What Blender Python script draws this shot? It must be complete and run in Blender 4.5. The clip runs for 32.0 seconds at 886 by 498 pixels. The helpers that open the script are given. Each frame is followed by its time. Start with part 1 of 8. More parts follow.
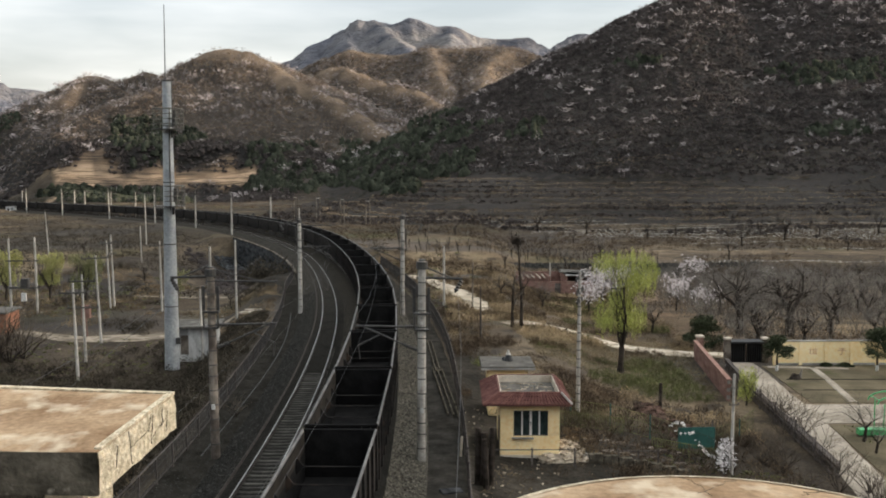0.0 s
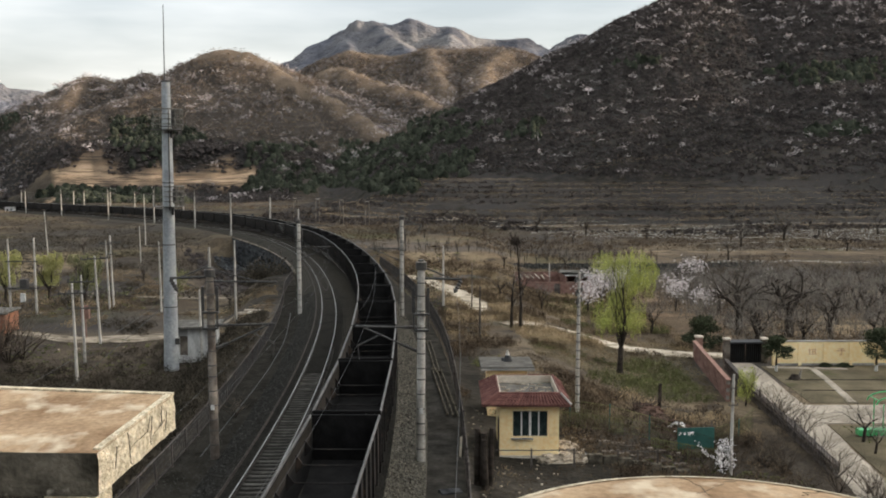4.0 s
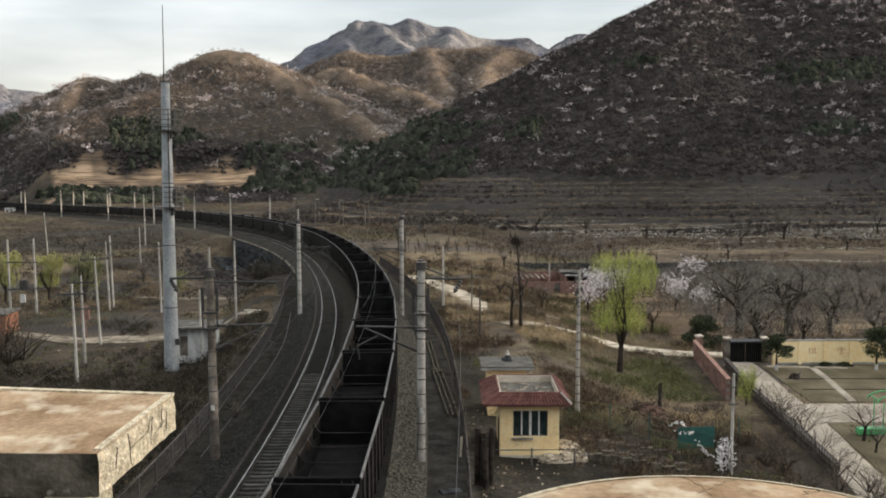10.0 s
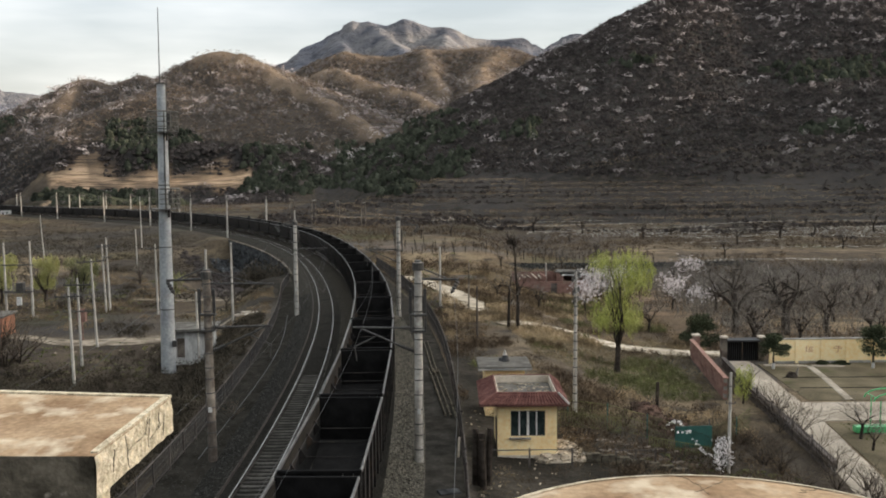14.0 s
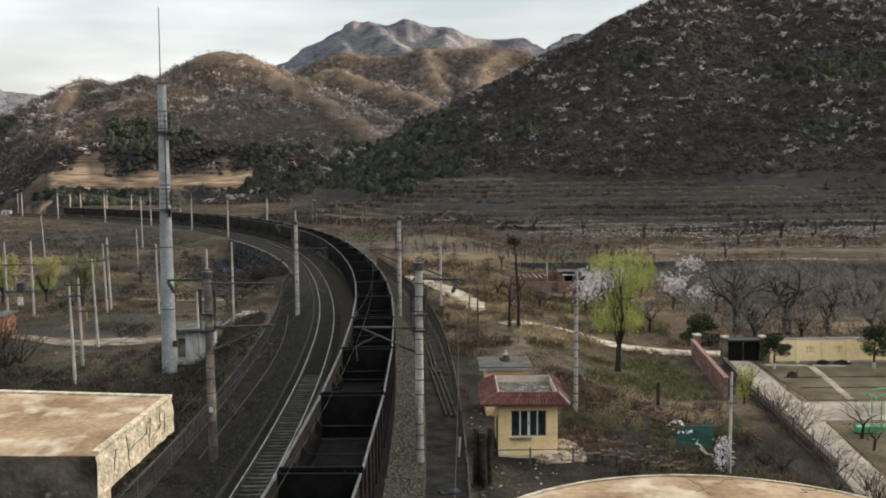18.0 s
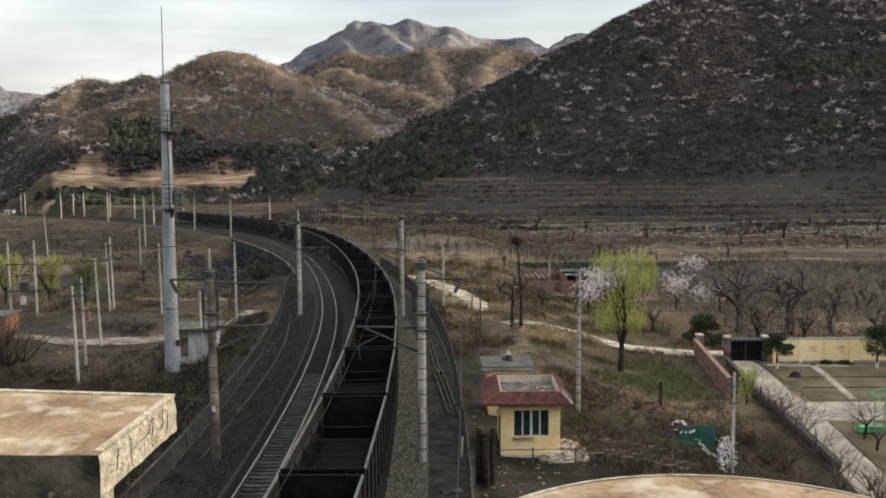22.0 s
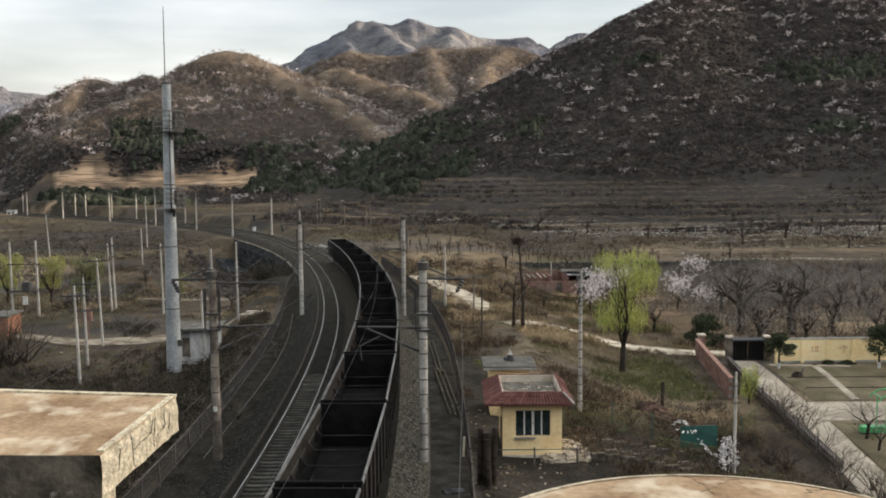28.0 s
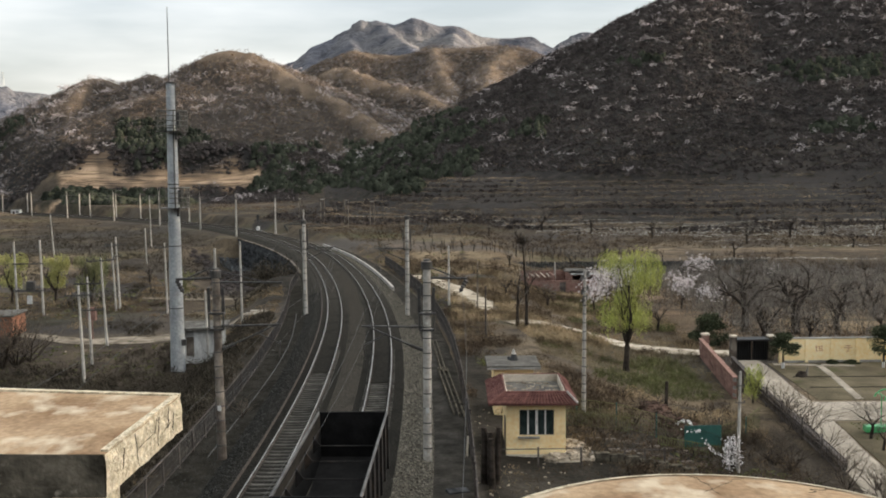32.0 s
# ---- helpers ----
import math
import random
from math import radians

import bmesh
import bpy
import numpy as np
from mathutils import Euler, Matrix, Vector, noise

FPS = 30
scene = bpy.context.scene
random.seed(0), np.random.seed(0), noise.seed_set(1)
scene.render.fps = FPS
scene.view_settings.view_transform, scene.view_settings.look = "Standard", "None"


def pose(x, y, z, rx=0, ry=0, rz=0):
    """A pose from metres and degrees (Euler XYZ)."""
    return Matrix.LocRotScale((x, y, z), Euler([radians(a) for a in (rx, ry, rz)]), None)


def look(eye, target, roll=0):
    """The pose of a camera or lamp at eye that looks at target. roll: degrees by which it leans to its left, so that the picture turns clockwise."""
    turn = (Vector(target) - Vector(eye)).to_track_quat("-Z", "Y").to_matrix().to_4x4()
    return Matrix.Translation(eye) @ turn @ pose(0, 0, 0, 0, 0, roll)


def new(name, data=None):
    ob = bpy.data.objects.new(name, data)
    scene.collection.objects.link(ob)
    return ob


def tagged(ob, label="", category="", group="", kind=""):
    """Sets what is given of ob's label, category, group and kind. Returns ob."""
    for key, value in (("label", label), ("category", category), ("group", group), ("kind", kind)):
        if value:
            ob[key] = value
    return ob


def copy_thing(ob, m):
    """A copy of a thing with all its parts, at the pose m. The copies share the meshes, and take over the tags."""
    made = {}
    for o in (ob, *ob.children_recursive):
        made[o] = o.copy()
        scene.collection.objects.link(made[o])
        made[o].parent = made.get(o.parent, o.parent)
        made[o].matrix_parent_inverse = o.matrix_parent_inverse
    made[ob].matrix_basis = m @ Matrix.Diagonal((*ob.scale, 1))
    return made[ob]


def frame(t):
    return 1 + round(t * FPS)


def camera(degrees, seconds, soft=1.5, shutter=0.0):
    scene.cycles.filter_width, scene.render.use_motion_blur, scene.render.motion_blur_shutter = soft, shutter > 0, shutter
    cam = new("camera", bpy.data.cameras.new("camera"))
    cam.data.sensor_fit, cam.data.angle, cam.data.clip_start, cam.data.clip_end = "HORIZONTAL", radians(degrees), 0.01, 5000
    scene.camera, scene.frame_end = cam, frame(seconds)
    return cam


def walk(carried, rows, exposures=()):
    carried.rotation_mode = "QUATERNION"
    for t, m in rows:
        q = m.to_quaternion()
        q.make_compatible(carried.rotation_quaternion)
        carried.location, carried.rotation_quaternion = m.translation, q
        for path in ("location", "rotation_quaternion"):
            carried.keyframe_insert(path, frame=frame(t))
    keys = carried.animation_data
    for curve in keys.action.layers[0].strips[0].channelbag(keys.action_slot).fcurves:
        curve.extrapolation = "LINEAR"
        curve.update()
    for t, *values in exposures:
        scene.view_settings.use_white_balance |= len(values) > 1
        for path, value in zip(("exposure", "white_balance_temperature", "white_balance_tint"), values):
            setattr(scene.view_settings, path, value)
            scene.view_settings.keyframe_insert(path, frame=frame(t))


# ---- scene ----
cam = camera(50.57, 32.0, soft=1.9)
EYE = (0.0, 0.0, 15.237)
# seconds, tilt, lean and turn of the hand-held camera, in degrees
TURNS = [
    (0, 84.904, 0.156, -0.296), (0.5, 84.901, 0.135, -0.35), (1, 84.906, 0.133, -0.341), (1.5, 84.901, 0.137, -0.35), (2, 84.904, 0.152, -0.287),
    (2.5, 84.931, 0.148, -0.339), (3, 84.931, 0.146, -0.326), (3.5, 84.931, 0.16, -0.336), (5.5, 84.937, 0.211, -0.303), (6, 84.936, 0.246, -0.289),
    (6.5, 84.945, 0.262, -0.346), (7, 84.944, 0.259, -0.299), (7.5, 84.937, 0.305, -0.279), (8, 84.928, 0.323, -0.315), (8.5, 84.92, 0.311, -0.373),
    (9, 84.924, 0.327, -0.375), (9.5, 84.925, 0.297, -0.364), (10, 84.926, 0.285, -0.358), (10.5, 84.925, 0.299, -0.35), (11, 84.921, 0.291, -0.311),
    (11.5, 84.91, 0.247, -0.468), (12, 84.916, 0.334, -0.384), (12.5, 84.929, 0.557, -0.446), (13, 84.928, 0.58, -0.496),
    (13.5, 84.934, 0.555, -0.527), (14, 84.955, 0.566, -0.583), (14.5, 84.974, 0.527, -0.64), (16.5, 84.969, 0.542, -0.603),
    (17, 84.973, 0.554, -0.616), (17.5, 84.973, 0.545, -0.526), (18, 84.946, 0.571, -0.537), (18.5, 84.934, 0.561, -0.489),
    (19, 84.933, 0.561, -0.452), (19.5, 84.963, 0.583, -0.479), (20, 84.955, 0.56, -0.443), (20.5, 84.949, 0.583, -0.437),
    (21, 84.943, 0.549, -0.535), (21.5, 84.924, 0.567, -0.455), (22, 84.925, 0.557, -0.377), (22.5, 84.925, 0.557, -0.377),
    (23, 84.924, 0.561, -0.327), (23.5, 84.924, 0.566, -0.314), (24, 84.923, 0.582, -0.282), (24.5, 84.924, 0.568, -0.323),
    (25, 84.924, 0.567, -0.323), (25.5, 84.924, 0.561, -0.327), (27.5, 84.943, 0.543, -0.467), (28, 84.928, 0.583, -0.279),
    (28.5, 84.928, 0.568, -0.303), (29, 84.923, 0.578, -0.175), (29.5, 84.923, 0.593, -0.147), (30, 84.922, 0.605, -0.127),
    (30.5, 84.923, 0.584, -0.126), (31, 84.923, 0.584, -0.126), (31.5, 84.909, 0.605, -0.11), (32, 84.895, 0.612, -0.055),
]
walk(cam, [(t, pose(*EYE, a, b, c)) for t, a, b, c in TURNS], exposures=[(0.0, 0.6), (32.0, 0.6)])

# ---- world, sun ----
SUN_EL, SUN_AZ = radians(14.0), radians(84.0)   # azimuth: clockwise from +y
world = bpy.data.worlds.new("world")
scene.world = world
world.use_nodes = True
wn, wl = world.node_tree.nodes, world.node_tree.links
wn.clear()
w_out = wn.new("ShaderNodeOutputWorld")
w_bg = wn.new("ShaderNodeBackground")
w_sky = wn.new("ShaderNodeTexSky")
w_sky.sky_type, w_sky.sun_disc = "NISHITA", False
w_sky.sun_elevation, w_sky.sun_rotation = SUN_EL, SUN_AZ
w_sky.air_density, w_sky.dust_density, w_sky.ozone_density = 1.0, 4.0, 1.0
w_co = wn.new("ShaderNodeTexCoord")
w_map = wn.new("ShaderNodeMapping")
w_map.inputs["Scale"].default_value = (1.6, 1.6, 9.0)
w_noise = wn.new("ShaderNodeTexNoise")
w_noise.inputs["Scale"].default_value, w_noise.inputs["Detail"].default_value = 1.7, 5.0
w_ramp = wn.new("ShaderNodeValToRGB")
w_ramp.color_ramp.elements[0].position, w_ramp.color_ramp.elements[0].color = 0.36, (0.45, 0.45, 0.45, 1)
w_ramp.color_ramp.elements[1].position, w_ramp.color_ramp.elements[1].color = 0.64, (0.88, 0.88, 0.88, 1)
w_mix = wn.new("ShaderNodeMixRGB")
w_cloud = wn.new("ShaderNodeMixRGB")
w_cloud.inputs["Color1"].default_value = (4.6, 5.05, 5.45, 1)
w_cloud.inputs["Color2"].default_value = (6.9, 6.7, 6.2, 1)
wl.new(w_co.outputs["Generated"], w_map.inputs["Vector"])
wl.new(w_map.outputs["Vector"], w_noise.inputs["Vector"])
wl.new(w_noise.outputs["Fac"], w_ramp.inputs["Fac"])
w_sep = wn.new("ShaderNodeSeparateXYZ")
w_up = wn.new("ShaderNodeMapRange")
w_up.inputs["From Min"].default_value, w_up.inputs["From Max"].default_value = 0.02, 0.20
w_up.inputs["To Min"].default_value, w_up.inputs["To Max"].default_value = 0.75, -0.15
w_sum = wn.new("ShaderNodeMath")
w_sum.operation, w_sum.use_clamp = "ADD", True
w_half = wn.new("ShaderNodeMath")
w_half.operation = "MULTIPLY"
w_half.inputs[1].default_value = 0.55
wl.new(w_co.outputs["Generated"], w_sep.inputs["Vector"])
wl.new(w_sep.outputs["Z"], w_up.inputs["Value"])
wl.new(w_noise.outputs["Fac"], w_half.inputs[0])
wl.new(w_up.outputs["Result"], w_sum.inputs[0])
wl.new(w_half.outputs["Value"], w_sum.inputs[1])
wl.new(w_sum.outputs["Value"], w_cloud.inputs["Fac"])
wl.new(w_ramp.outputs["Color"], w_mix.inputs["Fac"])
wl.new(w_sky.outputs["Color"], w_mix.inputs["Color1"])
wl.new(w_cloud.outputs["Color"], w_mix.inputs["Color2"])
# thin white veil overhead, a little warm
w_veil = wn.new("ShaderNodeMixRGB")
w_veil.blend_type = "MULTIPLY"
w_veil.inputs["Color2"].default_value = (1.045, 1.0, 0.94, 1)
w_high = wn.new("ShaderNodeMapRange")
w_high.inputs["From Min"].default_value, w_high.inputs["From Max"].default_value = 0.22, 0.6
wl.new(w_sep.outputs["Z"], w_high.inputs["Value"])
wl.new(w_high.outputs["Result"], w_veil.inputs["Fac"])
wl.new(w_mix.outputs["Color"], w_veil.inputs["Color1"])
wl.new(w_veil.outputs["Color"], w_bg.inputs["Color"])
# a thin overcast is brighter overhead than at the horizon
w_zen = wn.new("ShaderNodeMapRange")
w_zen.inputs["From Min"].default_value, w_zen.inputs["From Max"].default_value = 0.05, 1.0
w_zen.inputs["To Min"].default_value, w_zen.inputs["To Max"].default_value = 0.118, 0.215
wl.new(w_sep.outputs["Z"], w_zen.inputs["Value"])
# and brighter in the haze round the low sun
w_dot = wn.new("ShaderNodeVectorMath")
w_dot.operation = "DOT_PRODUCT"
w_dot.inputs[1].default_value = (math.sin(SUN_AZ) * math.cos(SUN_EL), math.cos(SUN_AZ) * math.cos(SUN_EL), math.sin(SUN_EL))
wl.new(w_co.outputs["Generated"], w_dot.inputs[0])
w_glow = wn.new("ShaderNodeMapRange")
w_glow.interpolation_type = "SMOOTHSTEP"
w_glow.inputs["From Min"].default_value, w_glow.inputs["From Max"].default_value = 0.3, 1.0
w_glow.inputs["To Min"].default_value, w_glow.inputs["To Max"].default_value = 1.0, 2.6
wl.new(w_dot.outputs["Value"], w_glow.inputs["Value"])
w_str = wn.new("ShaderNodeMath")
w_str.operation = "MULTIPLY"
wl.new(w_zen.outputs["Result"], w_str.inputs[0])
wl.new(w_glow.outputs["Result"], w_str.inputs[1])
wl.new(w_str.outputs["Value"], w_bg.inputs["Strength"])
wl.new(w_bg.outputs["Background"], w_out.inputs["Surface"])
sun = new("sun", bpy.data.lights.new("sun", "SUN"))
sun.data.energy, sun.data.angle, sun.data.color = 5.0, radians(1.5), (1.0, 0.82, 0.62)
SUN_DIR = Vector((math.sin(SUN_AZ) * math.cos(SUN_EL), math.cos(SUN_AZ) * math.cos(SUN_EL), math.sin(SUN_EL)))
sun.matrix_world = look(SUN_DIR * 500.0, (0, 0, 0))

# ---- materials ----
def mat(name, low, high, scale=4.0, rough=0.85, bump=0.3, bump_scale=None, metal=0.0, spots=None, per_object=0.0,
        per_island=0.0, stretch=(1, 1, 1), detail=6.0, contrast=(0.35, 0.65), world_space=True):
    """A surface that varies between two colours at two scales, with relief and optional stains (colour, scale, amount)."""
    m = bpy.data.materials.new(name)
    m.use_nodes = True
    n, l = m.node_tree.nodes, m.node_tree.links
    bs = n["Principled BSDF"]
    bs.inputs["Roughness"].default_value, bs.inputs["Metallic"].default_value = rough, metal
    if rough >= 0.85:
        bs.inputs["Specular IOR Level"].default_value = 0.1 if rough < 0.95 else 0.0
    if world_space:
        co = n.new("ShaderNodeNewGeometry").outputs["Position"]
    else:
        co = n.new("ShaderNodeTexCoord").outputs["Object"]
    mp = n.new("ShaderNodeMapping")
    mp.inputs["Scale"].default_value = stretch
    l.new(co, mp.inputs["Vector"])
    co = mp.outputs["Vector"]
    big = n.new("ShaderNodeTexNoise")
    big.inputs["Scale"].default_value, big.inputs["Detail"].default_value = scale, detail
    l.new(co, big.inputs["Vector"])
    fine = n.new("ShaderNodeTexNoise")
    fine.inputs["Scale"].default_value, fine.inputs["Detail"].default_value = (bump_scale or scale * 7), 4.0
    l.new(co, fine.inputs["Vector"])
    ramp = n.new("ShaderNodeValToRGB")
    ramp.color_ramp.elements[0].position, ramp.color_ramp.elements[1].position = contrast
    ramp.color_ramp.elements[0].color, ramp.color_ramp.elements[1].color = (*low, 1), (*high, 1)
    l.new(big.outputs["Fac"], ramp.inputs["Fac"])
    grain = n.new("ShaderNodeMixRGB")
    grain.blend_type = "OVERLAY"
    grain.inputs["Fac"].default_value = 0.5
    l.new(ramp.outputs["Color"], grain.inputs["Color1"])
    l.new(fine.outputs["Fac"], grain.inputs["Color2"])
    colour = grain.outputs["Color"]
    if spots:
        sc, at, col, power = spots
        sp = n.new("ShaderNodeTexNoise")
        sp.inputs["Scale"].default_value, sp.inputs["Detail"].default_value = sc, 5.0
        l.new(co, sp.inputs["Vector"])
        sr = n.new("ShaderNodeValToRGB")
        sr.color_ramp.elements[0].position, sr.color_ramp.elements[1].position = at, min(at + 0.12, 1.0)
        sr.color_ramp.elements[0].color, sr.color_ramp.elements[1].color = (0, 0, 0, 1), (power, power, power, 1)
        l.new(sp.outputs["Fac"], sr.inputs["Fac"])
        mx = n.new("ShaderNodeMixRGB")
        mx.inputs["Color2"].default_value = (*col, 1)
        l.new(sr.outputs["Color"], mx.inputs["Fac"])
        l.new(colour, mx.inputs["Color1"])
        colour = mx.outputs["Color"]
    for amount, node, socket in ((per_object, "ShaderNodeObjectInfo", "Random"), (per_island, "ShaderNodeNewGeometry", "Random Per Island")):
        if amount:
            rnd = n.new(node).outputs[socket]
            mr = n.new("ShaderNodeMapRange")
            mr.inputs["To Min"].default_value, mr.inputs["To Max"].default_value = 1 - amount, 1 + amount
            l.new(rnd, mr.inputs["Value"])
            hs = n.new("ShaderNodeHueSaturation")
            l.new(mr.outputs["Result"], hs.inputs["Value"])
            l.new(colour, hs.inputs["Color"])
            colour = hs.outputs["Color"]
    l.new(colour, bs.inputs["Base Color"])
    if bump:
        bp = n.new("ShaderNodeBump")
        bp.inputs["Strength"].default_value = bump
        bp.inputs["Distance"].default_value = 0.04
        l.new(fine.outputs["Fac"], bp.inputs["Height"])
        l.new(bp.outputs["Normal"], bs.inputs["Normal"])
    return m


M_CONC = mat("concrete", (0.20, 0.19, 0.175), (0.34, 0.325, 0.30), 1.2, 0.9, 0.3, spots=(3.0, 0.6, (0.12, 0.11, 0.10), 0.5), per_object=0.12)
M_ROOFGREY = mat("weathered_roof_concrete", (0.085, 0.080, 0.072), (0.165, 0.157, 0.143), 1.4, 0.95, 0.3, spots=(1.6, 0.58, (0.05, 0.047, 0.042), 0.6))
M_RAILING = mat("weathered_railing", (0.060, 0.056, 0.048), (0.135, 0.127, 0.110), 2.0, 0.8, 0.1, metal=0.2)
M_POLE = mat("pole_concrete", (0.31, 0.29, 0.26), (0.47, 0.44, 0.40), 0.8, 0.9, 0.2, spots=(1.6, 0.58, (0.13, 0.11, 0.095), 0.6), per_object=0.15)
M_RUSTPOLE = mat("stained_concrete", (0.082, 0.068, 0.056), (0.25, 0.215, 0.180), 0.9, 0.9, 0.2, spots=(0.8, 0.5, (0.055, 0.042, 0.036), 0.8), per_object=0.15)
M_SLAB = mat("slab_plaster", (0.215, 0.137, 0.082), (0.385, 0.275, 0.175), 1.3, 0.95, 0.25, bump_scale=18, contrast=(0.34, 0.6), spots=(2.3, 0.535, (0.58, 0.485, 0.36), 0.8), stretch=(1.3, 1.0, 1))
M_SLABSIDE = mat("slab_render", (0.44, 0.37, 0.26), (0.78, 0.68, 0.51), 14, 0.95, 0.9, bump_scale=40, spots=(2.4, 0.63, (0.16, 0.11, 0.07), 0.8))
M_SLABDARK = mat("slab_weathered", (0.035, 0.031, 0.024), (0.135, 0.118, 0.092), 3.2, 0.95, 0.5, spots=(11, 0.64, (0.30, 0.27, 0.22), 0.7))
M_GALV = mat("galvanised_steel", (0.26, 0.275, 0.29), (0.40, 0.415, 0.42), 0.6, 0.5, 0.08, metal=0.35, spots=(0.9, 0.62, (0.30, 0.25, 0.22), 0.4))
M_DARKSTEEL = mat("dark_steel", (0.035, 0.033, 0.032), (0.075, 0.07, 0.065), 3, 0.6, 0.15, metal=0.3)
M_WIRE = mat("wire", (0.03, 0.03, 0.03), (0.05, 0.05, 0.05), 3, 0.6, 0)
M_RAIL = mat("rail_steel", (0.29, 0.28, 0.265), (0.47, 0.455, 0.43), 1.0, 0.5, 0.05, metal=0.8)
M_RAILSIDE = mat("rail_rust", (0.038, 0.032, 0.028), (0.085, 0.070, 0.060), 3, 0.9, 0.2)
M_SLEEPER = mat("sleeper_concrete", (0.046, 0.043, 0.038), (0.104, 0.098, 0.087), 1.2, 0.95, 0.3, per_object=0.25)
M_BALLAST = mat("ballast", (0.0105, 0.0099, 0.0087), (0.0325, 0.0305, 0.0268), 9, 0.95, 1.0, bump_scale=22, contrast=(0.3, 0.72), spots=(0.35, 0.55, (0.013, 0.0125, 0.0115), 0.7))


def grazing_sheen(m, near, far, sheen_gain):
    """Paints the grazing sheen of the far bed: mixes towards a paler colour along the line."""
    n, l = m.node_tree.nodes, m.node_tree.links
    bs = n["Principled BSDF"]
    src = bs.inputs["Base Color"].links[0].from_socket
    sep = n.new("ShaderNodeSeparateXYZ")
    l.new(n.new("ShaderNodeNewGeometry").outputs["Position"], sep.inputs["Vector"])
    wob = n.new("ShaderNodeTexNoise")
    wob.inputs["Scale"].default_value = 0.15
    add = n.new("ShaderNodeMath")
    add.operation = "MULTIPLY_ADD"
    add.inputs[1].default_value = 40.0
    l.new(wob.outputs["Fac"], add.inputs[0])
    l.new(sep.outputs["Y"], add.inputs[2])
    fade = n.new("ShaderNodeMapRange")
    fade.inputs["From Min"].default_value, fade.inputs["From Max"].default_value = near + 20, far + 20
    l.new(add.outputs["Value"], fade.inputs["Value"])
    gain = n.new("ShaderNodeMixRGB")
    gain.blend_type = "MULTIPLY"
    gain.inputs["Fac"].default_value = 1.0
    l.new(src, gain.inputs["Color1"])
    gain.inputs["Color2"].default_value = (*sheen_gain, 1)
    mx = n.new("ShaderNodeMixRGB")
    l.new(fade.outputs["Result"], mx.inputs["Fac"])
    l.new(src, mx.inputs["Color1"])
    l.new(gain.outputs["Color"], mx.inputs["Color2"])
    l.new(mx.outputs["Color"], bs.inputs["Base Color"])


# far ballast coloured paler, standing in for its sheen at a flat angle
grazing_sheen(M_BALLAST, 65, 125, (2.2, 2.15, 2.1))
M_GRAVEL = mat("gravel", (0.031, 0.0285, 0.023), (0.115, 0.105, 0.085), 9, 0.95, 1.0, bump_scale=18, contrast=(0.36, 0.64), spots=(0.5, 0.62, (0.07, 0.065, 0.05), 0.5))
M_MIDGRAVEL = mat("dull_gravel", (0.020, 0.0182, 0.0155), (0.070, 0.0632, 0.0535), 9, 0.95, 1.0, bump_scale=18, contrast=(0.34, 0.68), spots=(0.4, 0.56, (0.024, 0.022, 0.019), 0.6))
M_MIDSTONES = mat("dull_ballast_stone", (0.024, 0.022, 0.019), (0.088, 0.080, 0.068), 5, 0.95, 0.4, per_island=0.55)
M_STONES = mat("ballast_stone", (0.036, 0.0332, 0.0275), (0.150, 0.138, 0.114), 5, 0.95, 0.4, per_island=0.75)
M_DARKSTONES = mat("dark_ballast_stone", (0.015, 0.0147, 0.0136), (0.062, 0.060, 0.055), 5, 0.95, 0.4, per_island=0.6)
M_PATH = mat("trodden_path", (0.0140, 0.0128, 0.0108), (0.0325, 0.0297, 0.0250), 0.9, 0.95, 0.4, spots=(0.6, 0.6, (0.038, 0.035, 0.030), 0.5))
M_SERVICE = mat("grey_service_path", (0.026, 0.0238, 0.0205), (0.052, 0.0478, 0.0415), 0.9, 0.95, 0.4, spots=(0.6, 0.6, (0.024, 0.022, 0.019), 0.5))
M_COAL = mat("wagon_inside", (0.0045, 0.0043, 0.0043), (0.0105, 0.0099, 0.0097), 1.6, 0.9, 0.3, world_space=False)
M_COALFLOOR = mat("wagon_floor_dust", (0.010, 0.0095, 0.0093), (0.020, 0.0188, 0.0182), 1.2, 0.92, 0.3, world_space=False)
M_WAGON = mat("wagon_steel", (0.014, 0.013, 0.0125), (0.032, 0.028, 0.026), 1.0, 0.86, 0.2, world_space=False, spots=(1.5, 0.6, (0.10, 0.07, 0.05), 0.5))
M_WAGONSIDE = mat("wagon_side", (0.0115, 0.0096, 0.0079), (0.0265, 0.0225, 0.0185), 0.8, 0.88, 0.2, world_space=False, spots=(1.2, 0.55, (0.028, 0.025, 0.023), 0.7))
M_RIM = mat("wagon_rim", (0.065, 0.062, 0.059), (0.150, 0.144, 0.137), 1.5, 0.6, 0.1, metal=0.2, world_space=False, spots=(2.0, 0.6, (0.04, 0.035, 0.035), 0.7), per_object=0.25)
M_YELLOW = mat("yellow_wall", (0.82, 0.60, 0.31), (0.92, 0.71, 0.40), 0.7, 0.9, 0.15, spots=(1.2, 0.62, (0.5, 0.37, 0.23), 0.5))
M_PALEYEL = mat("pale_yellow_wall", (0.86, 0.66, 0.35), (0.95, 0.77, 0.46), 0.5, 0.9, 0.15, spots=(0.8, 0.63, (0.46, 0.38, 0.27), 0.5))
M_ROOFTILE = mat("red_roof_tile", (0.095, 0.043, 0.037), (0.155, 0.072, 0.061), 3, 0.85, 0.2, per_object=0.2)
M_ROOFFLAT = mat("flat_roof_felt", (0.074, 0.068, 0.060), (0.130, 0.120, 0.106), 1.5, 0.9, 0.3, spots=(2.2, 0.6, (0.28, 0.27, 0.25), 0.4))
